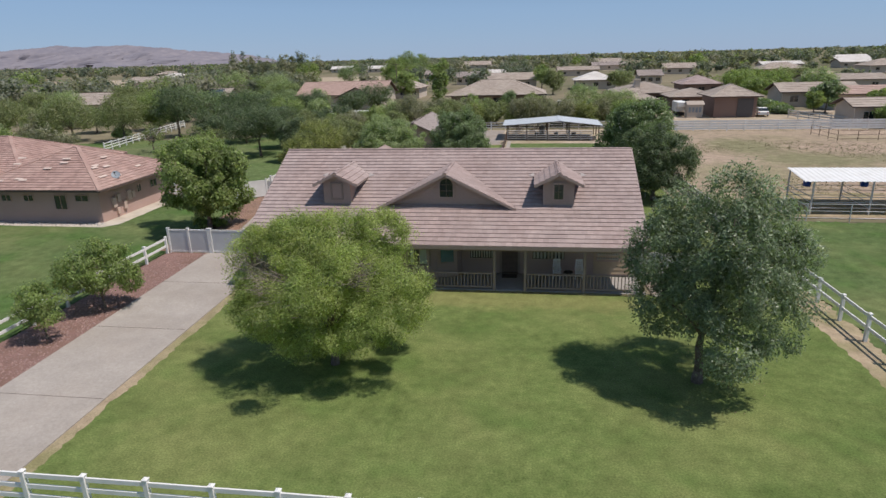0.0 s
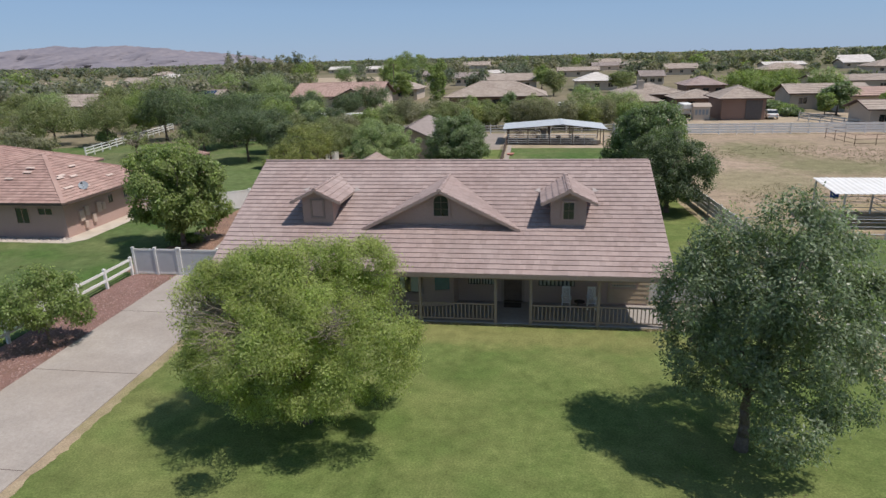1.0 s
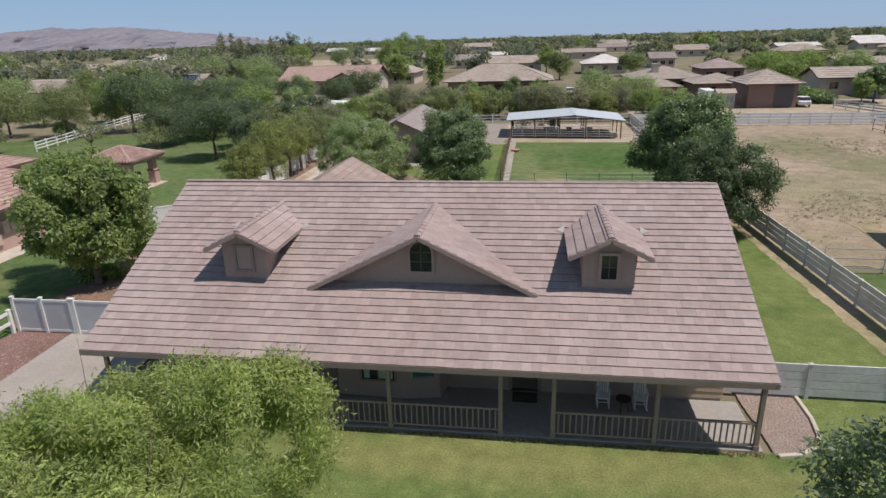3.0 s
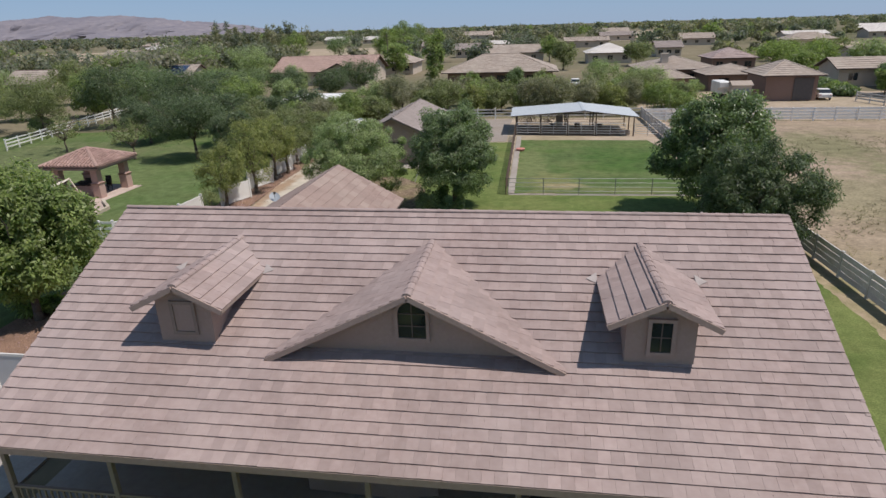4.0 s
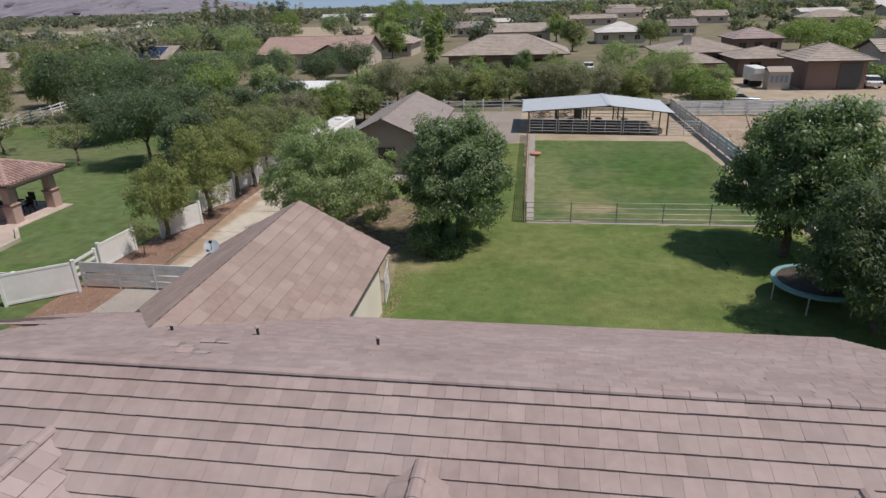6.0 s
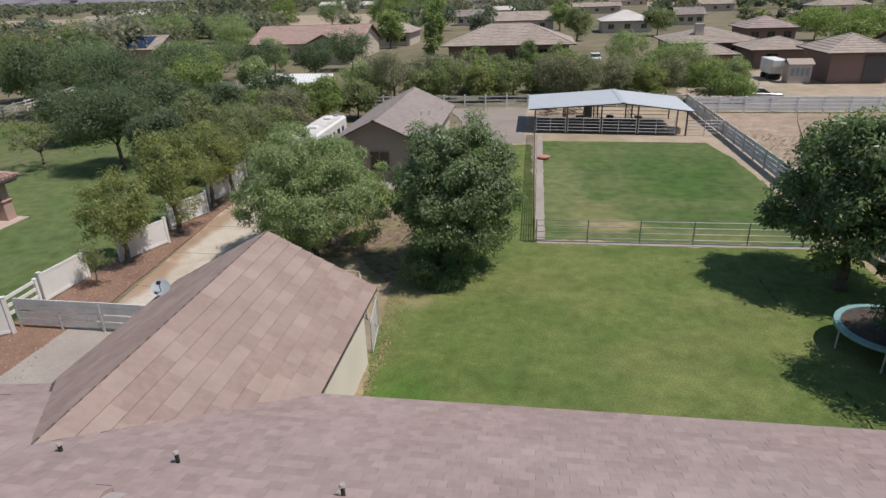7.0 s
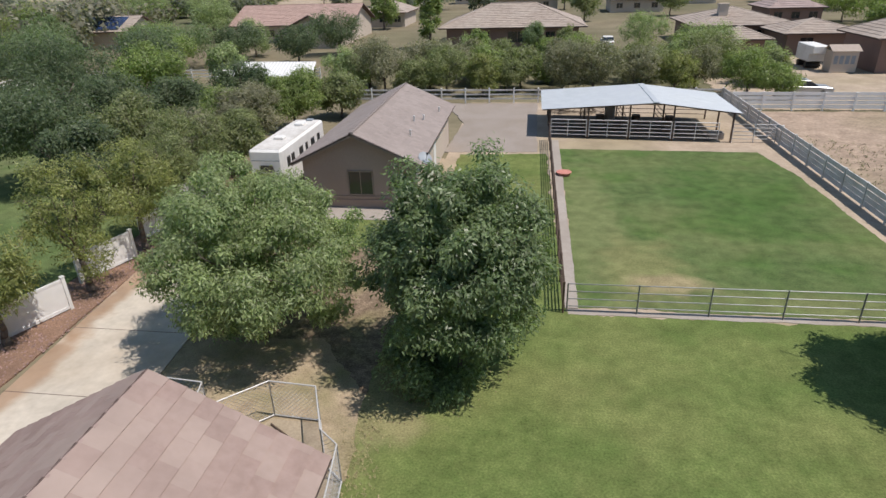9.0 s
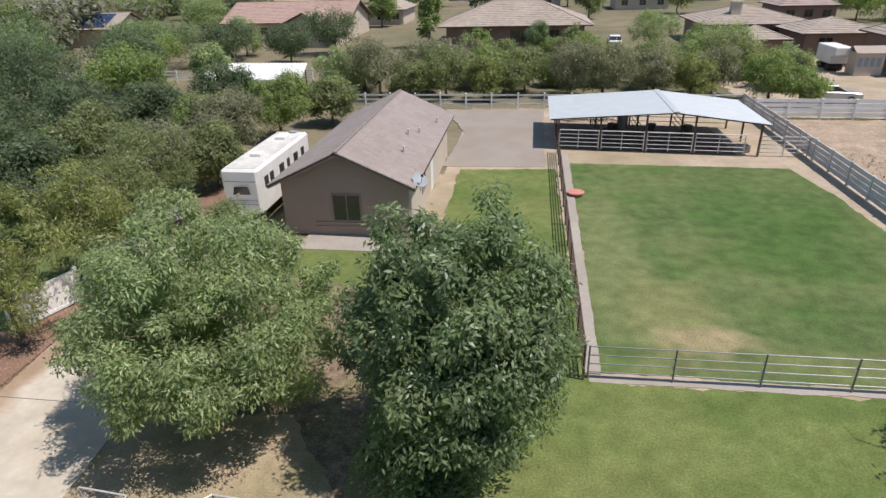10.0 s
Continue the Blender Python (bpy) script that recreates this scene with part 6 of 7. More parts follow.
# shade cloth stretched from the house to a slanting pole
shade = thing("shade_sail", (-33.0, 59.4, 0), "narrow cream shade cloth slung from a slanting pale pole", "shade sail")
part("cloth", Geo().slab([(-31.5, 54.7, 1.75), (-32.9, 59.5, 1.9), (-33.1, 59.55, 1.9), (-32.6, 54.7, 1.8)], 0.03), M["cream"], shade)
part("pole", Geo().tube((-32.35, 59.9, 0), (-33.0, 59.5, 1.95), 0.06, n=8), M["cream"], shade)

for x, y in ((-34.6, 63.2), (-33.4, 64.1), (-32.6, 63.0)):
    ch = thing("patio_chair", (x, y, 0.04), "dark metal patio chair under the gazebo", "chair", "patio chairs")
    part("seat", Geo().box(x - 0.25, y - 0.25, 0.46, x + 0.25, y + 0.25, 0.52), M["dark"], ch)
    part("backrest", Geo().box(x - 0.25, y + 0.21, 0.52, x + 0.25, y + 0.26, 1.0), M["dark"], ch)
    for sx in (-0.21, 0.21):
        for sy in (-0.21, 0.21):
            part("leg", Geo().box(x + sx - 0.02, y + sy - 0.02, 0.04, x + sx + 0.02, y + sy + 0.02, 0.46), M["dark"], ch)
pt = thing("patio_table", (-33.7, 63.0, 0.04), "dark patio table under the gazebo", "table")
part("tabletop", Geo().box(-34.2, 62.5, 0.72, -33.2, 63.5, 0.77), M["dark"], pt)
part("pedestal", Geo().tube((-33.7, 63.0, 0.04), (-33.7, 63.0, 0.72), 0.1, n=10), M["dark"], pt)
bq = thing("barbecue_counter", (-33.2, 61.6, 0.04), "pink stucco barbecue counter with a dark top under the gazebo", "counter")
part("body", Geo().box(-34.4, 61.2, 0.04, -32.5, 61.9, 0.9), M["stucco_pink"], bq, bevel=0.02)
part("worktop", Geo().box(-34.45, 61.15, 0.9, -32.45, 61.95, 0.96), M["dark"], bq)
part("grill_lid", Geo().box(-33.9, 61.3, 0.96, -33.2, 61.8, 1.2), M["dark"], bq, bevel=0.06)
solid("garden_wall", Geo().beam((-32.75, 55.0, 0.42), (-32.5, 59.8, 0.42), 0.22, 0.96).beam((-32.62, 59.8, 0.42), (-36.2, 59.95, 0.42), 0.22, 0.96), M["stucco_pink"], "low pink stucco patio wall", "wall", bevel=0.02)

# covered pens in the east pasture
rs = thing("pipe_stable", (30, 49, 0), "open horse shelter with a white metal roof on pipe posts", "stable")
part("roof", corrugated((23.3, 46.8, 2.5), (46, 46.6, 2.5), (46, 51.6, 2.62), (23.9, 51.8, 2.62), 0.4), M["white"], rs)
for x in (24.0, 28.0, 32.0, 36.0, 40.0, 44.0):
    for y in (47.0, 51.4):
        part("post", Geo().box(x - 0.05, y - 0.05, 0, x + 0.05, y + 0.05, 2.5), M["pipe"], rs)
    for z in (0.5, 0.9, 1.3):
        part("rail", Geo().tube((x, 47.0, z), (x, 51.4, z), 0.03, n=6), M["pipe"], rs)
for z in (0.5, 0.9, 1.3):
    part("rail", Geo().tube((24, 47.0, z), (44, 47.0, z), 0.03, n=6), M["pipe"], rs)
    part("rail", Geo().tube((24, 51.4, z), (44, 51.4, z), 0.03, n=6), M["pipe"], rs)
sheet("pen_floor", rect(22.5, 46.4, 46, 54.5), 0.0, M["bare"], "bare soil under the horse shelter", 0.1)
M["blue"] = mat("blue_plastic", (0.02, 0.06, 0.30), (0.03, 0.09, 0.38), 3, 0.5)
for x in (25.3, 29.5, 34.5):
    solid("hanging_tub", Geo().tube((x, 51.2, 1.25), (x, 51.2, 1.9), 0.26, 0.32, 14), M["blue"], "blue plastic barrel tub hung on the pen rail", "tub", "hanging tubs")

# rear neighbours
simple_house("workshop", 36.0, 117.4, 43.2, 126.0, 3.7, 5.6, "y", M["stucco_brown"], M["tan_roof"], "tall brown stucco workshop with a tan hip roof", over=0.8)
solid("workshop_door", Geo().box(39.9, 117.28, 0.1, 42.6, 117.37, 3.3), mat("dark_grey_roller_door", (0.10, 0.09, 0.09), (0.13, 0.115, 0.11), 4, 0.6), "tall dark grey roller door of the workshop", "door")
simple_house("house", 22.5, 142.6, 36.0, 157.0, 3.0, 5.1, "x", M["stucco_brown"], M["tan_roof"], "brown stucco house with a broad tan tile roof", over=0.9, windows=(("S", 25, 1, 2.2, 1.6), ("S", 31, 1, 2.2, 1.6)))
simple_house("house", 32.0, 133.0, 41.0, 142.0, 2.7, 4.2, "x", M["stucco_brown"], M["tan_roof"], "low brown stucco wing with a tan hip roof", over=0.8, windows=(("S", 34.5, 1, 2.1, 1.6),))
simple_house("outbuilding", 22.4, 127.4, 27.4, 133.0, 2.7, 4.0, "x", M["stucco_brown"], M["tan_roof"], "small brown stucco outbuilding with a hip roof", over=0.8)
solid("chimney", Geo().box(26.2, 145.4, 3.5, 27.5, 146.6, 5.6).box(26.1, 145.3, 5.6, 27.6, 146.7, 5.8), M["stucco_tan"], "square stucco chimney on the tan roof", "chimney")
simple_house("house", -15.4, 145.4, 5.6, 159.5, 3.0, 6.2, "x", M["stucco_brown"], M["tan_roof"], "wide brown stucco house with a tan tile hip roof", over=1.2, windows=(("S", -10, 0.6, 2.3, 3.0), ("S", -4, 0.6, 2.3, 3.0), ("S", 1.2, 1, 2.2, 1.4)))
M["rose"] = mat("rose_roof_tile", (0.37, 0.255, 0.215), (0.43, 0.305, 0.26), 2, 0.8, 0.2, 0.4, (0.4, 0.28, 0.235), island=0.08)
simple_house("house", -57.0, 156.2, -34.6, 171.8, 3.0, 6.1, "x", M["stucco_tan"], M["rose"], "tan stucco house with a rose-pink tile gable roof", hip=False, over=0.8, windows=(("S", -54, 1, 2.2, 1.6), ("S", -50, 1, 2.2, 1.6)))
simple_house("house", -43.2, 146.4, -34.0, 155.4, 2.9, 5.3, "y", M["stucco_tan"], M["rose"], "front wing of the rose-roofed house with a gable", hip=False, over=0.8, windows=(("S", -40, 1, 2.2, 1.4),))
sol = simple_house("house", -86, 149, -74, 159, 3.0, 5.4, "x", M["stucco_tan"], M["tan_roof"], "tan house with blue solar panels on its roof", hip=False, over=0.6)
M["solar"] = mat("blue_solar_cells", (0.02, 0.035, 0.09), (0.03, 0.05, 0.12), 1, 0.15, spec=0.6)
for i in range(5):
    for j in range(3):
        x0_ = -84.2 + i * 1.7
        z0_, y0_ = 3.15 + j * 0.62, 149.0 + j * 1.5
        solid("solar_panel", Geo().slab([(x0_, y0_, z0_ + 0.25), (x0_ + 1.6, y0_, z0_ + 0.25), (x0_ + 1.6, y0_ + 1.4, z0_ + 0.85), (x0_, y0_ + 1.4, z0_ + 0.85)], 0.05), M["solar"], "blue solar panel on the tan roof", "solar panel", "roof solar panels")
# white-roofed carport
cp = thing("carport", (-29.2, 106.4, 0), "long low white metal carport behind the fence", "carport")
part("roof", corrugated((-33.4, 101.9, 2.55), (-23.0, 101.7, 2.55), (-25.4, 110.2, 2.8), (-35.6, 110.6, 2.8), 0.4), M["white"], cp)
part("fascia", Geo().beam((-33.4, 101.88, 2.45), (-23.0, 101.68, 2.45), 0.05, 0.14), M["white"], cp)
for k in range(4):
    for x, y in ((-33.1 + k * 3.3, 102.2), (-35.2 + k * 3.2, 109.9)):
        part("post", Geo().box(x - 0.06, y - 0.06, 0, x + 0.06, y + 0.06, 2.55), M["rust"], cp)
# shed, camper and car by the workshop
sh = thing("shed", (33.2, 119.0, 0), "small tan garden shed with skylights", "shed")
part("body", Geo().box(31.6, 118.0, 0, 34.3, 120.0, 2.3), M["stucco_tan"], sh)
part("roof", Geo().slab([(31.4, 117.8, 2.3), (34.5, 117.8, 2.3), (34.5, 119.0, 2.9), (31.4, 119.0, 2.9)], 0.06).slab([(34.5, 120.2, 2.3), (31.4, 120.2, 2.3), (31.4, 119.0, 2.9), (34.5, 119.0, 2.9)], 0.06), M["tan_roof"], sh)
for x in (32.0, 32.6, 33.2, 33.8):
    part("window", Geo().box(x - 0.2, 117.95, 0.9, x + 0.2, 118.01, 1.8), M["dishgrey"], sh)
cm = thing("camper", (31.0, 123.0, 0), "small white pickup camper on a trailer", "camper")
part("body", Geo().prism([(120.8, 0.8), (124.5, 0.8), (124.5, 2.6), (119.8, 2.6), (119.8, 1.8), (120.8, 1.6)], "x", 30.2, 32.0), M["white"], cm, bevel=0.06)
part("window", Geo().box(31.98, 122.0, 1.5, 32.03, 123.4, 2.1), M["glass"], cm)
for y in (121.6, 123.8):
    part("wheel", Geo().tube((30.3, y, 0.35), (31.9, y, 0.35), 0.35, n=14), M["dark"], cm)


def car(x, y, rz, paint, label, long=4.6):
    """A parked car: lower body, cabin glass, roof, wheels with rims, lights."""
    t = thing("car", (0, 0, 0), label, "car")
    h = long / 2
    side = [(-h, 0.35), (h, 0.35), (h, 0.75), (h * 0.92, 0.9), (h * 0.45, 0.98), (-h * 0.9, 1.0), (-h, 0.85)]
    part("body", Geo().prism(side, "y", -0.88, 0.88), paint, t, bevel=0.05)
    cabin = [(h * 0.45, 0.97), (h * 0.1, 1.45), (-h * 0.62, 1.48), (-h * 0.88, 0.99)]
    part("cabin_glass", Geo().prism(cabin, "y", -0.78, 0.78), M["glass"], t, bevel=0.05)
    part("roof", Geo().box(-h * 0.6, -0.74, 1.44, h * 0.1, 0.74, 1.52), paint, t, bevel=0.03)
    for sx in (-0.58, 0.6):
        for sy in (-0.86, 0.86):
            w = part("wheel", Geo().tube((h * sx, sy - 0.1, 0.33), (h * sx, sy + 0.1, 0.33), 0.33, n=16), M["dark"], t)
            part("rim", Geo().tube((h * sx, sy - 0.11, 0.33), (h * sx, sy + 0.11, 0.33), 0.2, n=12), M["pipe"], w)
    for sy in (-0.65, 0.65):
        part("headlight", Geo().box(h - 0.04, sy - 0.15, 0.66, h + 0.015, sy + 0.15, 0.78), M["dishgrey"], t)
        part("tail_light", Geo().box(-h - 0.015, sy - 0.12, 0.7, -h + 0.04, sy + 0.12, 0.86), M["redplastic"], t)
    t.matrix_basis = pose(x, y, 0, 0, 0, rz)
    return t


M["silver"] = mat("silver_car_paint", (0.42, 0.42, 0.42), (0.46, 0.46, 0.46), 1, 0.3, metal=0.5, spec=0.5)
car(24.0, 104.9, -4, M["silver"], "silver sedan parked behind the white fence")
car(44.9, 119.6, 80, M["white"], "white car parked beside the workshop")
car(10.0, 144.6, 88, M["white"], "white pickup parked on the lane between houses", 5.2)


# ---- trees and shrubs beyond the yard ----
KINDS = {
    "mid": ("leaf_mid", "leafy green garden tree"), "dark": ("leaf_dark", "dark green spreading shade tree"), "olive": ("leaf_olive", "olive-green desert tree"),
    "dull": ("leaf_dull", "dusty grey-green desert shrub"), "gold": ("leaf_gold", "yellowing narrow-leaved small tree"), "green": ("leaf_green", "fresh green feathery tree"), "deep": ("leaf_deep", "dark dusty green spreading tree"), "twig": ("leaf_dull", "half-bare twiggy grey-green tree"),
}


def small_tree(kind, x, y, h, r, low, seed, leaves=5000, size=0.3, group="", words="", **kw):
    leaf, label = KINDS[kind]
    return tree("tree" if low > 0.5 or h > 5 else "shrub", x, y, h, r, low, M[leaf], label + words, leaves, size, seed, 0.05 + 0.02 * h, None, 6, group, category="tree" if low > 0.5 or h > 5 else "shrub",
                per=3, lobes=kw.pop("lobes", 8), clumps=kw.pop("clumps", 70), clump=kw.pop("clump", 0.17 * r + 0.1), rough=kw.pop("rough", 0.4), **kw)


# row of young trees along the white fence
for i, (x, y, h, r, low, kind) in enumerate(((-20.1, 58.9, 5.0, 1.9, 0.5, "gold"), (-19.7, 63.0, 5.9, 2.1, 0.6, "gold"), (-19.8, 67.2, 5.8, 2.2, 0.6, "gold"),
                                             (-19.7, 69.6, 5.6, 2.3, 0.7, "olive"), (-20.2, 73.2, 5.8, 2.4, 0.7, "olive"))):
    small_tree(kind, x, y, h, r, low, 100 + i, 11000, 0.15, "trees along the white fence", " in the rock bed along the white fence", aspect=0.35, clumps=130, clump=0.34)
tree("tree", -19.9, 56.3, 2.4, 0.75, 0.5, M["leaf_olive"], "thin grey-green sapling in the rock bed along the white fence", 1300, 0.12, 99, 0.04, None, 9, "trees along the white fence", per=3, lobes=5, clumps=30, clump=0.2, rough=0.6, aspect=0.3)
# olive tree before the barn
small_tree("olive", -13.6, 67.4, 4.4, 1.7, 0.5, 120, 10000, 0.15, words=" before the barn", aspect=0.3)
# grove in the neighbouring garden
for i, (x, y, h, r, low, kind) in enumerate((
        (-31.7, 75.6, 6.9, 4.3, 1.6, "deep"), (-56.0, 97.2, 9.0, 4.4, 1.4, "deep"), (-39.8, 88.5, 8.2, 4.7, 1.0, "deep"),
        (-31.4, 82.6, 6.5, 3.1, 0.8, "deep"), (-51.3, 124.9, 6.5, 6.4, 0.8, "dark"), (-59.3, 130.8, 5.5, 3.8, 0.8, "dark"), (-44.1, 131.0, 5.6, 4.6, 0.5, "deep"), (-34.7, 129.2, 5.6, 4.0, 0.3, "deep"),
        (-30.8, 137.3, 6.4, 4.8, 0.3, "deep"), (-35.0, 107.8, 5.6, 2.5, 0.6, "green"), (-25.7, 76.1, 6.3, 2.6, 0.5, "olive"), (-28.6, 86.8, 5.0, 2.9, 0.4, "deep"), (-23.6, 85.4, 4.9, 2.8, 0.3, "mid"),
        (-42.5, 84.5, 5.6, 3.6, 0.8, "deep"), (-50.9, 101.0, 8.2, 4.4, 0.8, "dark"), (-62.4, 91.6, 8.6, 4.6, 0.5, "olive"), (-103.8, 188.9, 9.2, 6.9, 0.5, "green"), (-81.6, 167.8, 10.2, 5.9, 0.6, "green"),
        (-75.1, 182.8, 9.4, 6.4, 0.5, "green"), (-48.3, 118.5, 5.6, 4.4, 0.5, "mid"), (-60.0, 134.7, 6.0, 5.4, 0.5, "mid"), (-76.5, 103.8, 5.2, 3.8, 0.3, "olive"), (-83.2, 124.2, 8.4, 3.6, 0.5, "olive"),
        (-23.0, 77.5, 5.0, 2.4, 0.6, "twig"), (-22.2, 84.6, 5.4, 2.6, 0.4, "twig"), (-20.4, 79.6, 4.4, 2.0, 0.3, "olive"), (-21.0, 91.0, 5.0, 2.8, 0.3, "mid"), (-18.3, 95.5, 4.2, 2.4, 0.2, "olive"),
        (-37.5, 97.0, 7.0, 4.0, 0.8, "mid"), (-44.2, 107.5, 7.4, 4.2, 0.8, "deep"), (-66.5, 108.0, 8.0, 4.6, 0.5, "mid"), (-72.0, 92.0, 8.0, 4.8, 0.5, "olive"), (-69.0, 122.0, 8.0, 4.8, 0.6, "dark"),
        (-82.0, 138.0, 8.4, 5.0, 0.6, "mid"), (-92.0, 116.0, 8.0, 4.6, 0.6, "green"), (-104.0, 122.0, 7.6, 4.8, 0.5, "olive"), (-27.4, 95.5, 5.2, 3.0, 0.3, "deep"), (-25.0, 71.2, 5.4, 2.4, 0.6, "deep"),
        (-92.0, 150.0, 9.0, 5.6, 0.6, "mid"), (-62.0, 158.0, 7.6, 4.6, 0.5, "green"), (-88.0, 96.0, 7.0, 4.6, 0.5, "olive"))):
    near = y < 92
    small_tree(kind, x, y, h, r, low, 140 + i, 24000 if near else 10000, 0.19 if near else 0.28, "garden grove", " in the neighbouring grove", clumps=190 if near else 150, aspect=0.42)
# thin young trees on the neighbouring lawn
for i, (x, y, h, r) in enumerate(((-38.6, 75.6, 4.6, 2.9), (-49.3, 79.2, 4.5, 3.0))):
    tree("tree", x, y, h, r, 1.0, M["leaf_olive"], "thin half-bare young tree on the neighbouring lawn", 2800, 0.17, 190 + i, 0.11, None, 18, "thin lawn trees", per=3, lobes=9, clumps=48, clump=0.3, rough=0.65, aspect=0.4)
# low scrub along the neighbouring pasture's far side
rnd = random.Random(52)
for i in range(18):
    x = rnd.uniform(-100, -62)
    y = 74 + rnd.uniform(0, 40) + 0.2 * abs(x + 60)
    h = rnd.uniform(2.4, 4.6)
    small_tree(rnd.choice(("olive", "mid", "deep", "dull", "green")), x, y, h, h * rnd.uniform(0.6, 0.9), 0.05, 700 + i, 4000, 0.36, "pasture scrub", " at the far side of the pasture", clumps=70, rough=0.5)
# shrubs behind the rear fence
for i, (x, y, h, r, low, kind) in enumerate((
        (-20.6, 106.4, 5.2, 2.7, 0.05, "green"), (-16.8, 106.4, 6.0, 3.5, 0.05, "dull"), (-19.6, 111.0, 5.2, 3.0, 0.05, "dull"), (-10.2, 106.2, 5.4, 2.8, 0.05, "olive"), (-6.4, 105.0, 4.2, 2.0, 0.05, "gold"),
        (-4.0, 106.8, 4.2, 2.2, 0.05, "olive"), (-13.4, 104.6, 4.2, 2.2, 0.05, "olive"), (1.6, 107.0, 5.4, 2.9, 0.05, "dull"), (4.6, 106.0, 5.8, 3.0, 0.05, "dull"), (8.8, 107.2, 5.2, 3.0, 0.05, "dull"),
        (12.4, 105.6, 4.2, 2.3, 0.05, "gold"), (14.8, 107.8, 5.0, 2.9, 0.05, "dull"), (19.0, 105.2, 5.0, 3.0, 0.05, "mid"), (20.9, 103.4, 3.8, 2.2, 0.05, "mid"), (14.0, 137.4, 6.4, 3.8, 0.05, "green"),
        (20.5, 126.4, 5.6, 4.4, 0.05, "green"), (17.0, 117.0, 5.2, 3.8, 0.05, "olive"), (-8.7, 127.2, 5.2, 1.8, 0.05, "mid"), (-1.4, 136.3, 4.8, 2.2, 0.05, "dark"),
        (-44.5, 136.8, 5.6, 3.0, 0.05, "green"), (-13.6, 113.5, 5.0, 3.0, 0.05, "dull"), (11.0, 113.0, 5.0, 3.2, 0.05, "olive"), (3.0, 114.0, 4.6, 2.8, 0.05, "twig"), (22.0, 111.5, 4.2, 2.8, 0.05, "olive"), (28.8, 131.0, 2.4, 1.8, 0.05, "green"))):
    small_tree(kind, x, y, h, r, low, 240 + i, 9000, 0.25, "shrubs behind the fence", " behind the rear fence", aspect=0.3, clumps=110, rough=0.55)
# more scrub filling the ground between the fence and the rear houses
rnd = random.Random(31)
for i in range(36):
    x, y = rnd.uniform(-20, 23), 108.5 + 27 * rnd.random() ** 1.3
    if 6.5 < x < 11.5 and y > 116 or abs(x + 4.5) < 3 and y > 126:
        continue
    h = rnd.uniform(3.0, 5.2) * (1.0 if y < 120 else 0.9)
    small_tree(rnd.choice(("dull", "dull", "olive", "olive", "mid", "twig", "green")), x, y, h, h * rnd.uniform(0.5, 0.75), 0.05, 500 + i, 5000, 0.32, "scrub behind the fence", " in the scrub behind the rear fence", aspect=0.32, clumps=80, rough=0.55)
# taller trees among the rear houses
for i, (x, y, h, r, low, kind) in enumerate((
        (-77, 271, 10.6, 6.6, 0.6, "dark"), (-53.4, 251, 11.8, 5.0, 1.0, "mid"), (-58.7, 320, 16.3, 6.8, 1.0, "dark"), (-17.9, 144.3, 11.0, 2.6, 0.6, "mid"), (6.9, 228, 8.9, 4.0, 0.6, "mid"), (9.7, 190, 8.4, 3.6, 0.6, "olive"), (-101.8, 285, 5.6, 6.4, 0.4, "dark"), (-59, 352, 14, 7.0, 0.6, "mid"), (71.5, 209, 6.4, 6.4, 0.4, "mid"), (87, 220, 6.2, 6.6, 0.4, "olive"), (-33.5, 178.5, 8.4, 3.6, 0.6, "mid"),
        (-49.5, 260, 15, 6.0, 1.0, "mid"), (-55, 262, 13, 5.0, 1.0, "dark"), (-95, 270, 13, 6.0, 1.0, "mid"), (30, 200, 7.0, 4.5, 0.5, "olive"), (58, 178, 7.0, 6.0, 0.4, "mid"), (66, 176, 7.2, 6.0, 0.4, "mid"), (75, 170, 7.0, 5.0, 0.4, "green"),
        (54.3, 121.0, 4.2, 1.7, 0.6, "mid"), (57.6, 124.0, 6.0, 2.8, 0.8, "dark"), (66.0, 122.0, 4.6, 2.6, 0.6, "mid"), (55.8, 99.6, 3.5, 1.9, 0.7, "mid"), (50.6, 137.0, 1.8, 1.9, 0.05, "dark"), (50.4, 133.5, 1.8, 1.9, 0.05, "dark"), (50.2, 130.0, 1.7, 1.9, 0.05, "dark"), (49.9, 126.5, 1.7, 1.9, 0.05, "mid"), (49.7, 123.0, 1.6, 1.8, 0.05, "dark"), (56.4, 157.2, 5.6, 4.3, 0.4, "mid"))):
    small_tree(kind, x, y, h, r, low, 300 + i, 6500, 0.45, "trees among the rear houses", " among the rear houses", clumps=80)

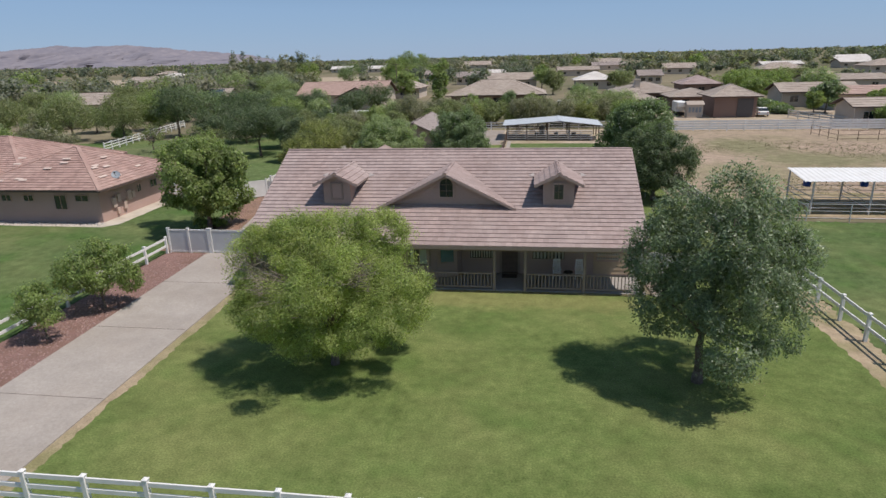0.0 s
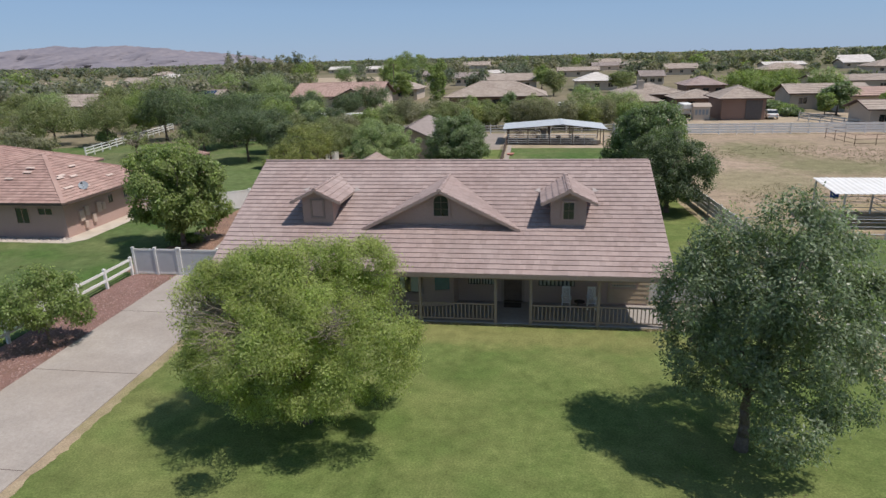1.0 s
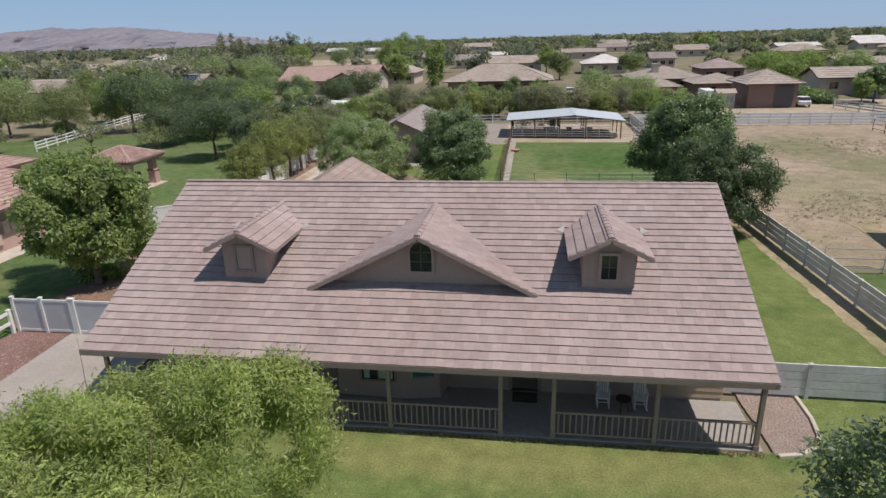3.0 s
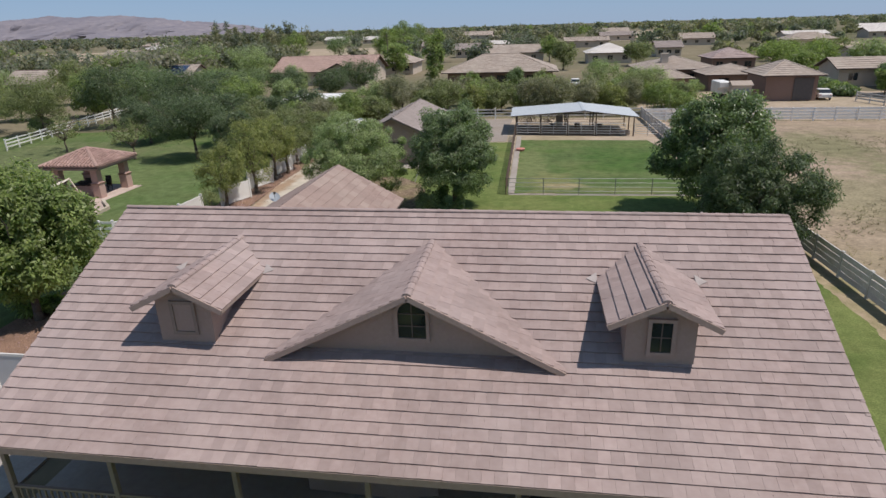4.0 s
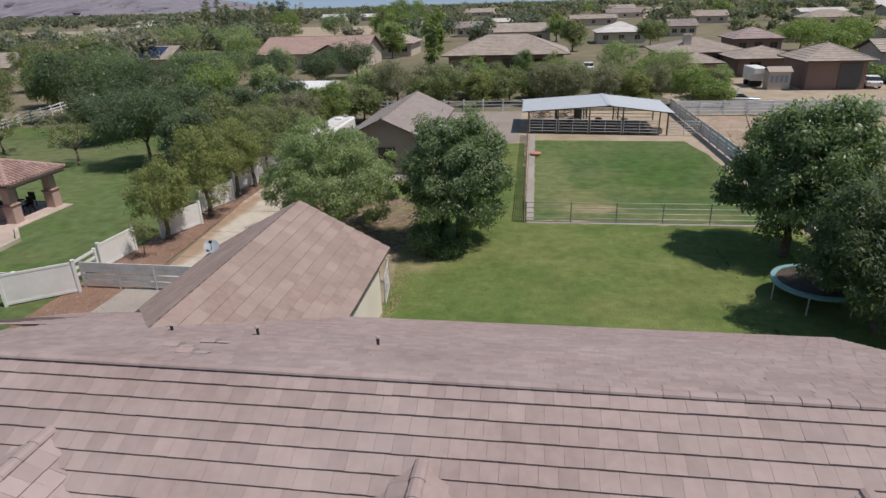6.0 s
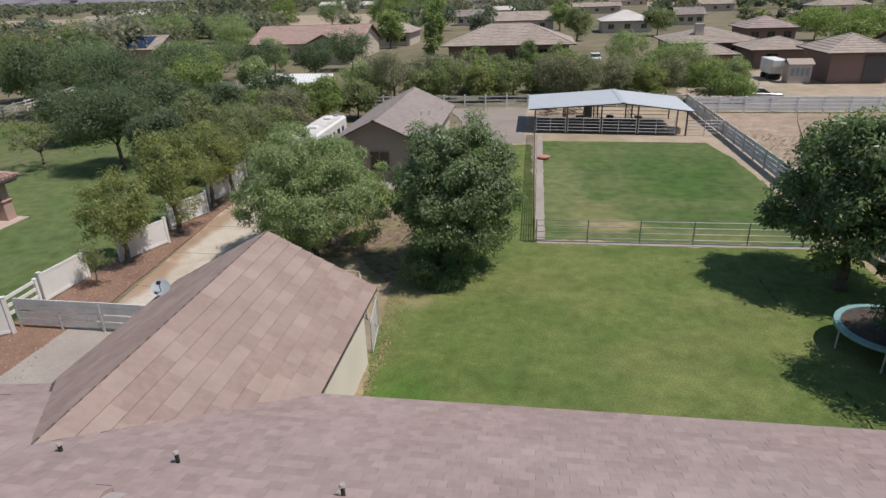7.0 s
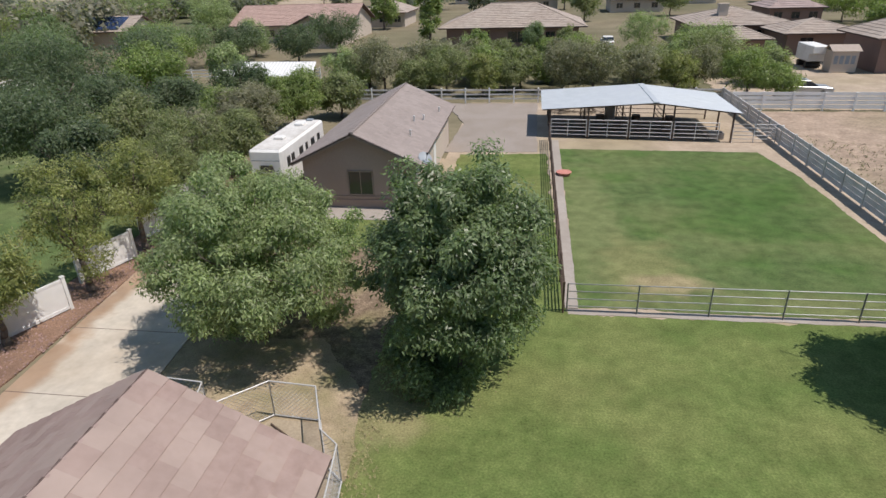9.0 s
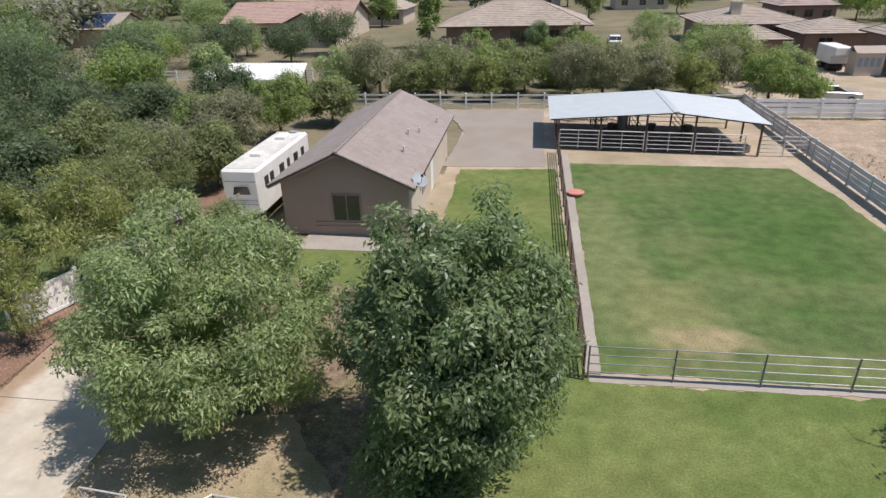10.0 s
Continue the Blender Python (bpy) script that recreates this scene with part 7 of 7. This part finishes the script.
# the further houses, and open fields set as wedges of the camera's view
FAR = ((18.0, 214, 31, 226, 5.6, "white", True), (-14.5, 229, 5, 241, 5.4, "tan", False), (-40, 184, -30, 198, 5.4, "tan", True), (43.5, 175, 53, 186, 5.2, "brown", True), (43, 242, 51, 252, 5.0, "grey", False),
       (78.5, 183, 98, 195, 4.4, "tan", False), (54.5, 137.0, 69, 145, 4.7, "tan", False), (51.8, 101.2, 64, 107.4, 4.2, "tan", False), (61, 128.5, 72, 136, 4.4, "rose", False), (-109, 136, -99, 147, 5.6, "tan", False), (-28.5, 266, -19.5, 276, 5.2, "grey", False),
       (-51, 320, -44, 329, 5.0, "grey", False), (-19, 326, -9, 336, 4.6, "white", False), (-139, 535, -124, 547, 5.5, "white", False), (126, 360, 146, 372, 4.6, "white", False), (44, 440, 66, 452, 5.4, "grey", False),
       (17, 340, 38, 352, 4.8, "tan", False), (170, 372, 186, 384, 5.0, "white", False), (-150, 225, -137, 237, 5.4, "tan", True), (-205, 300, -188, 312, 5.6, "tan", False), (100, 285, 118, 297, 5.6, "tan", True),
       (150, 300, 168, 314, 5.8, "tan", True), (70, 335, 86, 347, 5.4, "tan", False), (-62, 600, -36, 616, 6.5, "tan", False), (-250, 400, -232, 414, 5.6, "white", True), (118, 212, 132, 224, 5.0, "brown", True),
       (-180, 560, -160, 574, 5.6, "white", False), (-330, 520, -310, 534, 5.6, "tan", True), (210, 470, 232, 486, 5.6, "white", False), (60, 600, 84, 616, 6, "tan", False), (300, 560, 326, 576, 6, "tan", False), (-95, 430, -80, 442, 5.4, "tan", True))
FIELDS = ((-0.36, -0.235, 215, 420), (-0.15, -0.03, 640, 900), (-0.86, -0.62, 250, 470), (0.115, 0.19, 430, 800), (0.33, 0.45, 230, 330))


def open_view(x, y):
    """True where no tree stands: the fields and the camera's sight lines to houses."""
    for a, b, y0, y1 in FIELDS:
        if y0 < y < y1 and a < x / y < b:
            return True
    for x0, y0, x1, y1, *_ in FAR:
        c, d = (x0 + x1) / 2 / y0, (x1 - x0) / 2 / y0
        if y0 - 0.45 * y0 < y < y1 + 4 and abs(x / y - c) < d * 1.05:
            return True
    return False


# scattered desert woodland to the horizon: one mass
rs = np.random.RandomState(12)
chunks, slots = [], []
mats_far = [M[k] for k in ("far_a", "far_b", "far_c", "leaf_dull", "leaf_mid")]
count = 0
while count < 1700:
    y = 140 + 1900 * rs.uniform(0, 1) ** 1.7
    x = rs.uniform(-1.05, 1.05) * (y * 0.95 + 40) - 0.1 * y
    if y < 200 and -80 < x < 75:
        continue
    if 250 < y < 330 and -150 < x < -70 or (150 < y < 420 and 0.02 < x / y < 0.10 and rs.uniform() < 0.7):
        continue
    if open_view(x, y):
        continue
    if x > 0.25 * y and y < 175 or (x > 0.15 * y and y < 330 and rs.uniform() < 0.45):
        continue
    h = rs.uniform(4, 9.5) if rs.uniform() < 0.9 else rs.uniform(9, 13)
    if y < 420 and x > 0.2 * y:
        h *= 0.62
    r = h * rs.uniform(0.55, 0.95)
    k = 900 if y < 350 else (420 if y < 700 else 130)
    v = crown_arrays(rs, (x, y, h * 0.52), (r, r, h * 0.5), k, (0.6 if y < 350 else (0.95 if y < 700 else 1.9)) * (0.8 + h / 20), clumps=40, lobes=6, rough=0.35, clump=0.24 * r, aspect=0.95, shell=0.25, per=3)
    chunks.append(v)
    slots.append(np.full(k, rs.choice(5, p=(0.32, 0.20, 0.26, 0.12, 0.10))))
    count += 1
# belts of trees towards the skyline, and single tall ones
for k in range(900):
    y = 850 + 1900 * rs.uniform() ** 1.3
    x, h = rs.uniform(-1.0, 0.95) * y, rs.uniform(3, 8)
    chunks.append(crown_arrays(rs, (x, y, h * 0.5), (h, h * 0.6, h * 0.5), 36, 3.8, shell=0.2, clumps=14, lobes=4, rough=0.3, clump=0.35 * h, aspect=0.8, per=3))
    slots.append(np.full(36, rs.choice(3)))
for k in range(110):
    y = rs.uniform(240, 640)
    x, h = rs.uniform(-0.55, 0.85) * y, rs.uniform(8, 11) * (0.8 + y / 2000)
    if open_view(x, y):
        continue
    chunks.append(crown_arrays(rs, (x, y, h * 0.52), (h * 0.42, h * 0.42, h * 0.48), 200, 1.3, shell=0.2, clumps=30, lobes=6, rough=0.4, clump=0.12 * h, aspect=0.65, per=3))
    slots.append(np.full(200, rs.choice(2)))
# tall line of half-bare trees, far off
for k in range(26):
    x, y, h = -160 + k * 1.8 + rs.uniform(-2, 2), 330 + rs.uniform(-12, 12), rs.uniform(12, 18.5)
    r = rs.uniform(2.2, 3.6)
    chunks.append(crown_arrays(rs, (x, y, h * 0.58), (r, r, h * 0.42), 420, 0.9, clumps=26, lobes=6, rough=0.5, clump=0.8, aspect=0.5, per=3))
    slots.append(np.full(420, 3 if k % 3 else 1))
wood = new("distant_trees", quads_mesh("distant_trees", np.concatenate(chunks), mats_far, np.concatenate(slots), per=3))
tagged(wood, "scattered trees reaching to the horizon, haze paled into their leaf colours", "trees", kind="stuff")

# ---- further houses ----
M["pale_roof"] = mat("bright_pale_roof", (0.6, 0.56, 0.52), (0.68, 0.64, 0.6), 2, 0.7, 0.1, 0.3, (0.55, 0.5, 0.46))
for i, (x0_, y0_, x1_, y1_, zr_, c_, hip_) in enumerate(FAR):
    wins = tuple(("S", x0_ + (k + 0.5) * (x1_ - x0_) / 3, 1.0, 2.2, 1.5) for k in range(3))
    simple_house("house", x0_, y0_, x1_, y1_, 3.0, zr_, "x" if x1_ - x0_ >= y1_ - y0_ - 3 else "y", M["stucco_brown" if c_ == "brown" else "stucco_tan"], {"tan": M["tan_roof"], "grey": M["barn_roof"], "white": M["pale_roof"], "brown": M["roof"], "rose": M["rose"]}[c_],
                 {"tan": "tan stucco house with a pale tile roof, far off", "grey": "grey-roofed house among the far trees", "white": "house with a bright pale roof, far off", "brown": "brown stucco house with a brown tile roof", "rose": "pale stucco house with a reddish tile roof"}[c_], hip=hip_, over=0.7, windows=wins, tile=(1.2, 0.9, 0.06), caps=False)

for k, (a, b, y0_, y1_) in enumerate(FIELDS):
    sheet("far_field", [(a * y0_, y0_), (b * y0_, y0_), (b * y1_, y1_), (a * y1_, y1_)], -0.02, M["sand"], "bare tan field among the trees", 0.0)

# utility poles
for x, y in ((-150, 260), (-118, 300), (-62, 330), (-38, 190)):
    t = thing("utility_pole", (x, y, 0), "weathered wooden utility pole with a crossarm", "utility pole", "utility poles")
    part("pole", Geo().tube((x, y, 0), (x, y, 10.5), 0.16, 0.11, 8), M["bark"], t)
    part("crossarm", Geo().beam((x - 1.1, y, 9.8), (x + 1.1, y, 9.8), 0.1, 0.14), M["bark"], t)

# ---- mountains ----
CREST_X = (-3800, -3300, -2880, -2706, -2540, -2274, -2050, -1894, -1738, -1584, -1460, -1330)
CREST_Z = (70, 100, 116, 128, 115, 119, 97, 79, 68, 50, 30, 6)
vs, fs, n, rows = [], [], 260, 14
for k in range(n + 1):
    x = -3800 + 2470 * k / n
    h = float(np.interp(x, CREST_X, CREST_Z)) + 6 * noise.noise((x * 0.012, 0, 0)) + 5 * noise.noise((x * 0.035, 3, 0)) + 2.5 * noise.noise((x * 0.09, 7, 0))
    for j in range(rows + 1):
        f = j / rows
        rib = 1 - abs(noise.noise((x * 0.016 + f * 0.6, f * 1.5, 5))) * 2 + 0.5 * noise.noise((x * 0.05, f * 4, 9))
        vs.append((x, 2900 + 420 * f - 260 * rib * (1 - f), max(-1, h * f * (1 + 0.5 * (rib - 0.5) * (1 - f)))))
for k in range(n):
    for j in range(rows):
        o = (rows + 1) * k + j
        fs.append((o, o + rows + 1, o + rows + 2, o + 1))
tagged(new("mountain_range", mesh_from("mountain_range", vs, fs, M["mountain"], smooth=False)), "desert mountain range on the horizon, haze put into its mauve colour", "mountains", kind="structure")


# ---- low weeds, tufts and litter ----
def tufts(name, points, size, material, label, blades=5, seed=1, lean=0.5):
    """Small upright blades in tufts on the ground."""
    rs = np.random.RandomState(seed)
    p = np.repeat(np.array(points, float), blades, axis=0)
    k = len(p)
    p[:, :2] += rs.normal(size=(k, 2)) * size * 0.45
    base = np.column_stack([p[:, :2], np.full(k, 0.0)])
    th = rs.uniform(0, 6.283, k)
    h = size * rs.uniform(0.5, 1.3, k)
    up = np.column_stack([np.cos(th) * lean * h, np.sin(th) * lean * h, h])
    side = np.column_stack([-np.sin(th), np.cos(th), np.zeros(k)]) * (size * 0.3)
    v = np.stack([base - side * 0.5, base + side * 0.5, base + up * 0.9 + side * 0.4, base + up], axis=1).reshape(-1, 3)
    return tagged(new(name, quads_mesh(name, v, material)), label, "weeds", kind="stuff")


rs = np.random.RandomState(77)


def patchy(n, x0, y0, x1, y1, scale, cut, seed):
    """Random places where a smooth noise is above a cut."""
    out = []
    while len(out) < n:
        x, y = rs.uniform(x0, x1), rs.uniform(y0, y1)
        if noise.noise((x * scale, y * scale, seed)) > cut + rs.uniform(-0.08, 0.08):
            out.append((x, y))
    return out


M["weed"] = mat("dry_olive_weeds", (0.2, 0.19, 0.1), (0.28, 0.25, 0.14), 0.6, island=0.3)
M["straw"] = mat("straw_grass", (0.30, 0.26, 0.13), (0.40, 0.34, 0.19), 0.8, island=0.25)
tufts("paddock_weeds", patchy(6000, 17.5, 54, 95, 95, 0.055, 0.08, 3.0), 0.12, M["weed"], "low olive weeds scattered over the sandy paddock", 4, 5, 1.3)
tufts("straw_tufts", patchy(900, 17.5, 47, 70, 60, 0.1, 0.0, 8.0), 0.1, M["straw"], "dry straw tufts by the pasture fence", 4, 6, 1.2)
edge = [(-5.42 + rs.normal() * 0.12, y) for y in rs.uniform(46.5, 53, 500)] + [(-5.8 + rs.normal() * 0.3, 55 + rs.normal() * 1.2) for _ in range(300)]
tufts("border_tufts", edge, 0.05, M["straw"], "straw tufts in the bare border behind the house", 4, 8, 1.2)
edge = [(x, 29.84 + rs.normal() * 0.05) for x in rs.uniform(-11.5, 9.4, 1500)]
tufts("edge_tufts", edge, 0.085, M["straw"], "dry grass tufts along the porch edge", 4, 9, 0.7)
# fallen leaves under the shade trees
pts = []
for cx, cy, r, n in ((-11.5, 60.5, 3.6, 900), (-5.0, 59.4, 3.2, 500), (9.2, 21.8, 3, 200)):
    for _ in range(n):
        a, q = rs.uniform(0, 6.283), r * rs.uniform() ** 0.5
        pts.append((cx + q * math.cos(a), cy + q * math.sin(a)))
v = []
for x, y in pts:
    if x < -13.6:
        continue
    a, z, l_ = rs.uniform(0, 6.283), 0.01 + rs.uniform(0, 0.01), rs.uniform(0.03, 0.07)
    c, s = math.cos(a) * l_, math.sin(a) * l_
    v += [(x, y, z), (x + c * 0.5 - s * 0.3, y + s * 0.5 + c * 0.3, z + 0.015), (x + c, y + s, z), (x + c * 0.5 + s * 0.3, y + s * 0.5 - c * 0.3, z + 0.01)]
tagged(new("fallen_leaves", quads_mesh("fallen_leaves", np.array(v), mat("dry_fallen_leaves", (0.2, 0.14, 0.09), (0.28, 0.2, 0.13), 1.0, island=0.35))), "dry fallen leaves under the shade trees", "leaves", kind="stuff")
# crushed rock
g = Geo()
rr = random.Random(8)
for k in range(5200):
    if k < 3000:
        y = rr.uniform(13, 35)
        x = rr.uniform(-20.0, -16.75 - 0.03 * (y - 13))
    elif k < 4500:
        x, y = rr.uniform(-21.0, -18.4), rr.uniform(53, 72)
    else:
        x, y = rr.uniform(-20.8, -17.7), rr.uniform(36, 52)
    r = rr.uniform(0.03, 0.075)
    a = rr.uniform(0, 6.28)
    vs = [(x + r * math.cos(a + i * 2.09) * rr.uniform(0.7, 1.2), y + r * math.sin(a + i * 2.09) * rr.uniform(0.7, 1.2), 0.008) for i in range(3)] + [(x, y, 0.01 + r * 0.8)]
    g.add(vs, [(0, 1, 3), (1, 2, 3), (2, 0, 3)])
tagged(new("crushed_rock", mesh_from("crushed_rock", g.v, g.f, mat("crushed_red_rock", (0.25, 0.16, 0.14), (0.36, 0.25, 0.22), 9, 0.9, island=0.22))), "loose reddish crushed rock in the planting beds", "gravel", kind="stuff")

# curved concrete edging round the gravel patch
pts = [(11.45, 34.6), (11.5, 33.0), (11.5, 31.8), (11.35, 30.9), (11.0, 30.3), (10.5, 29.95), (9.8, 29.8)]
kerb = thing("garden_edging", (11.4, 32.5, 0), "curved pale concrete edging round the gravel patch", "edging")
for (x0_, y0_), (x1_, y1_) in zip(pts, pts[1:]):
    part("edging_stone", Geo().beam((x0_, y0_, 0.02), (x1_, y1_, 0.02), 0.13, 0.14), M["concrete_light"], kerb, bevel=0.015)
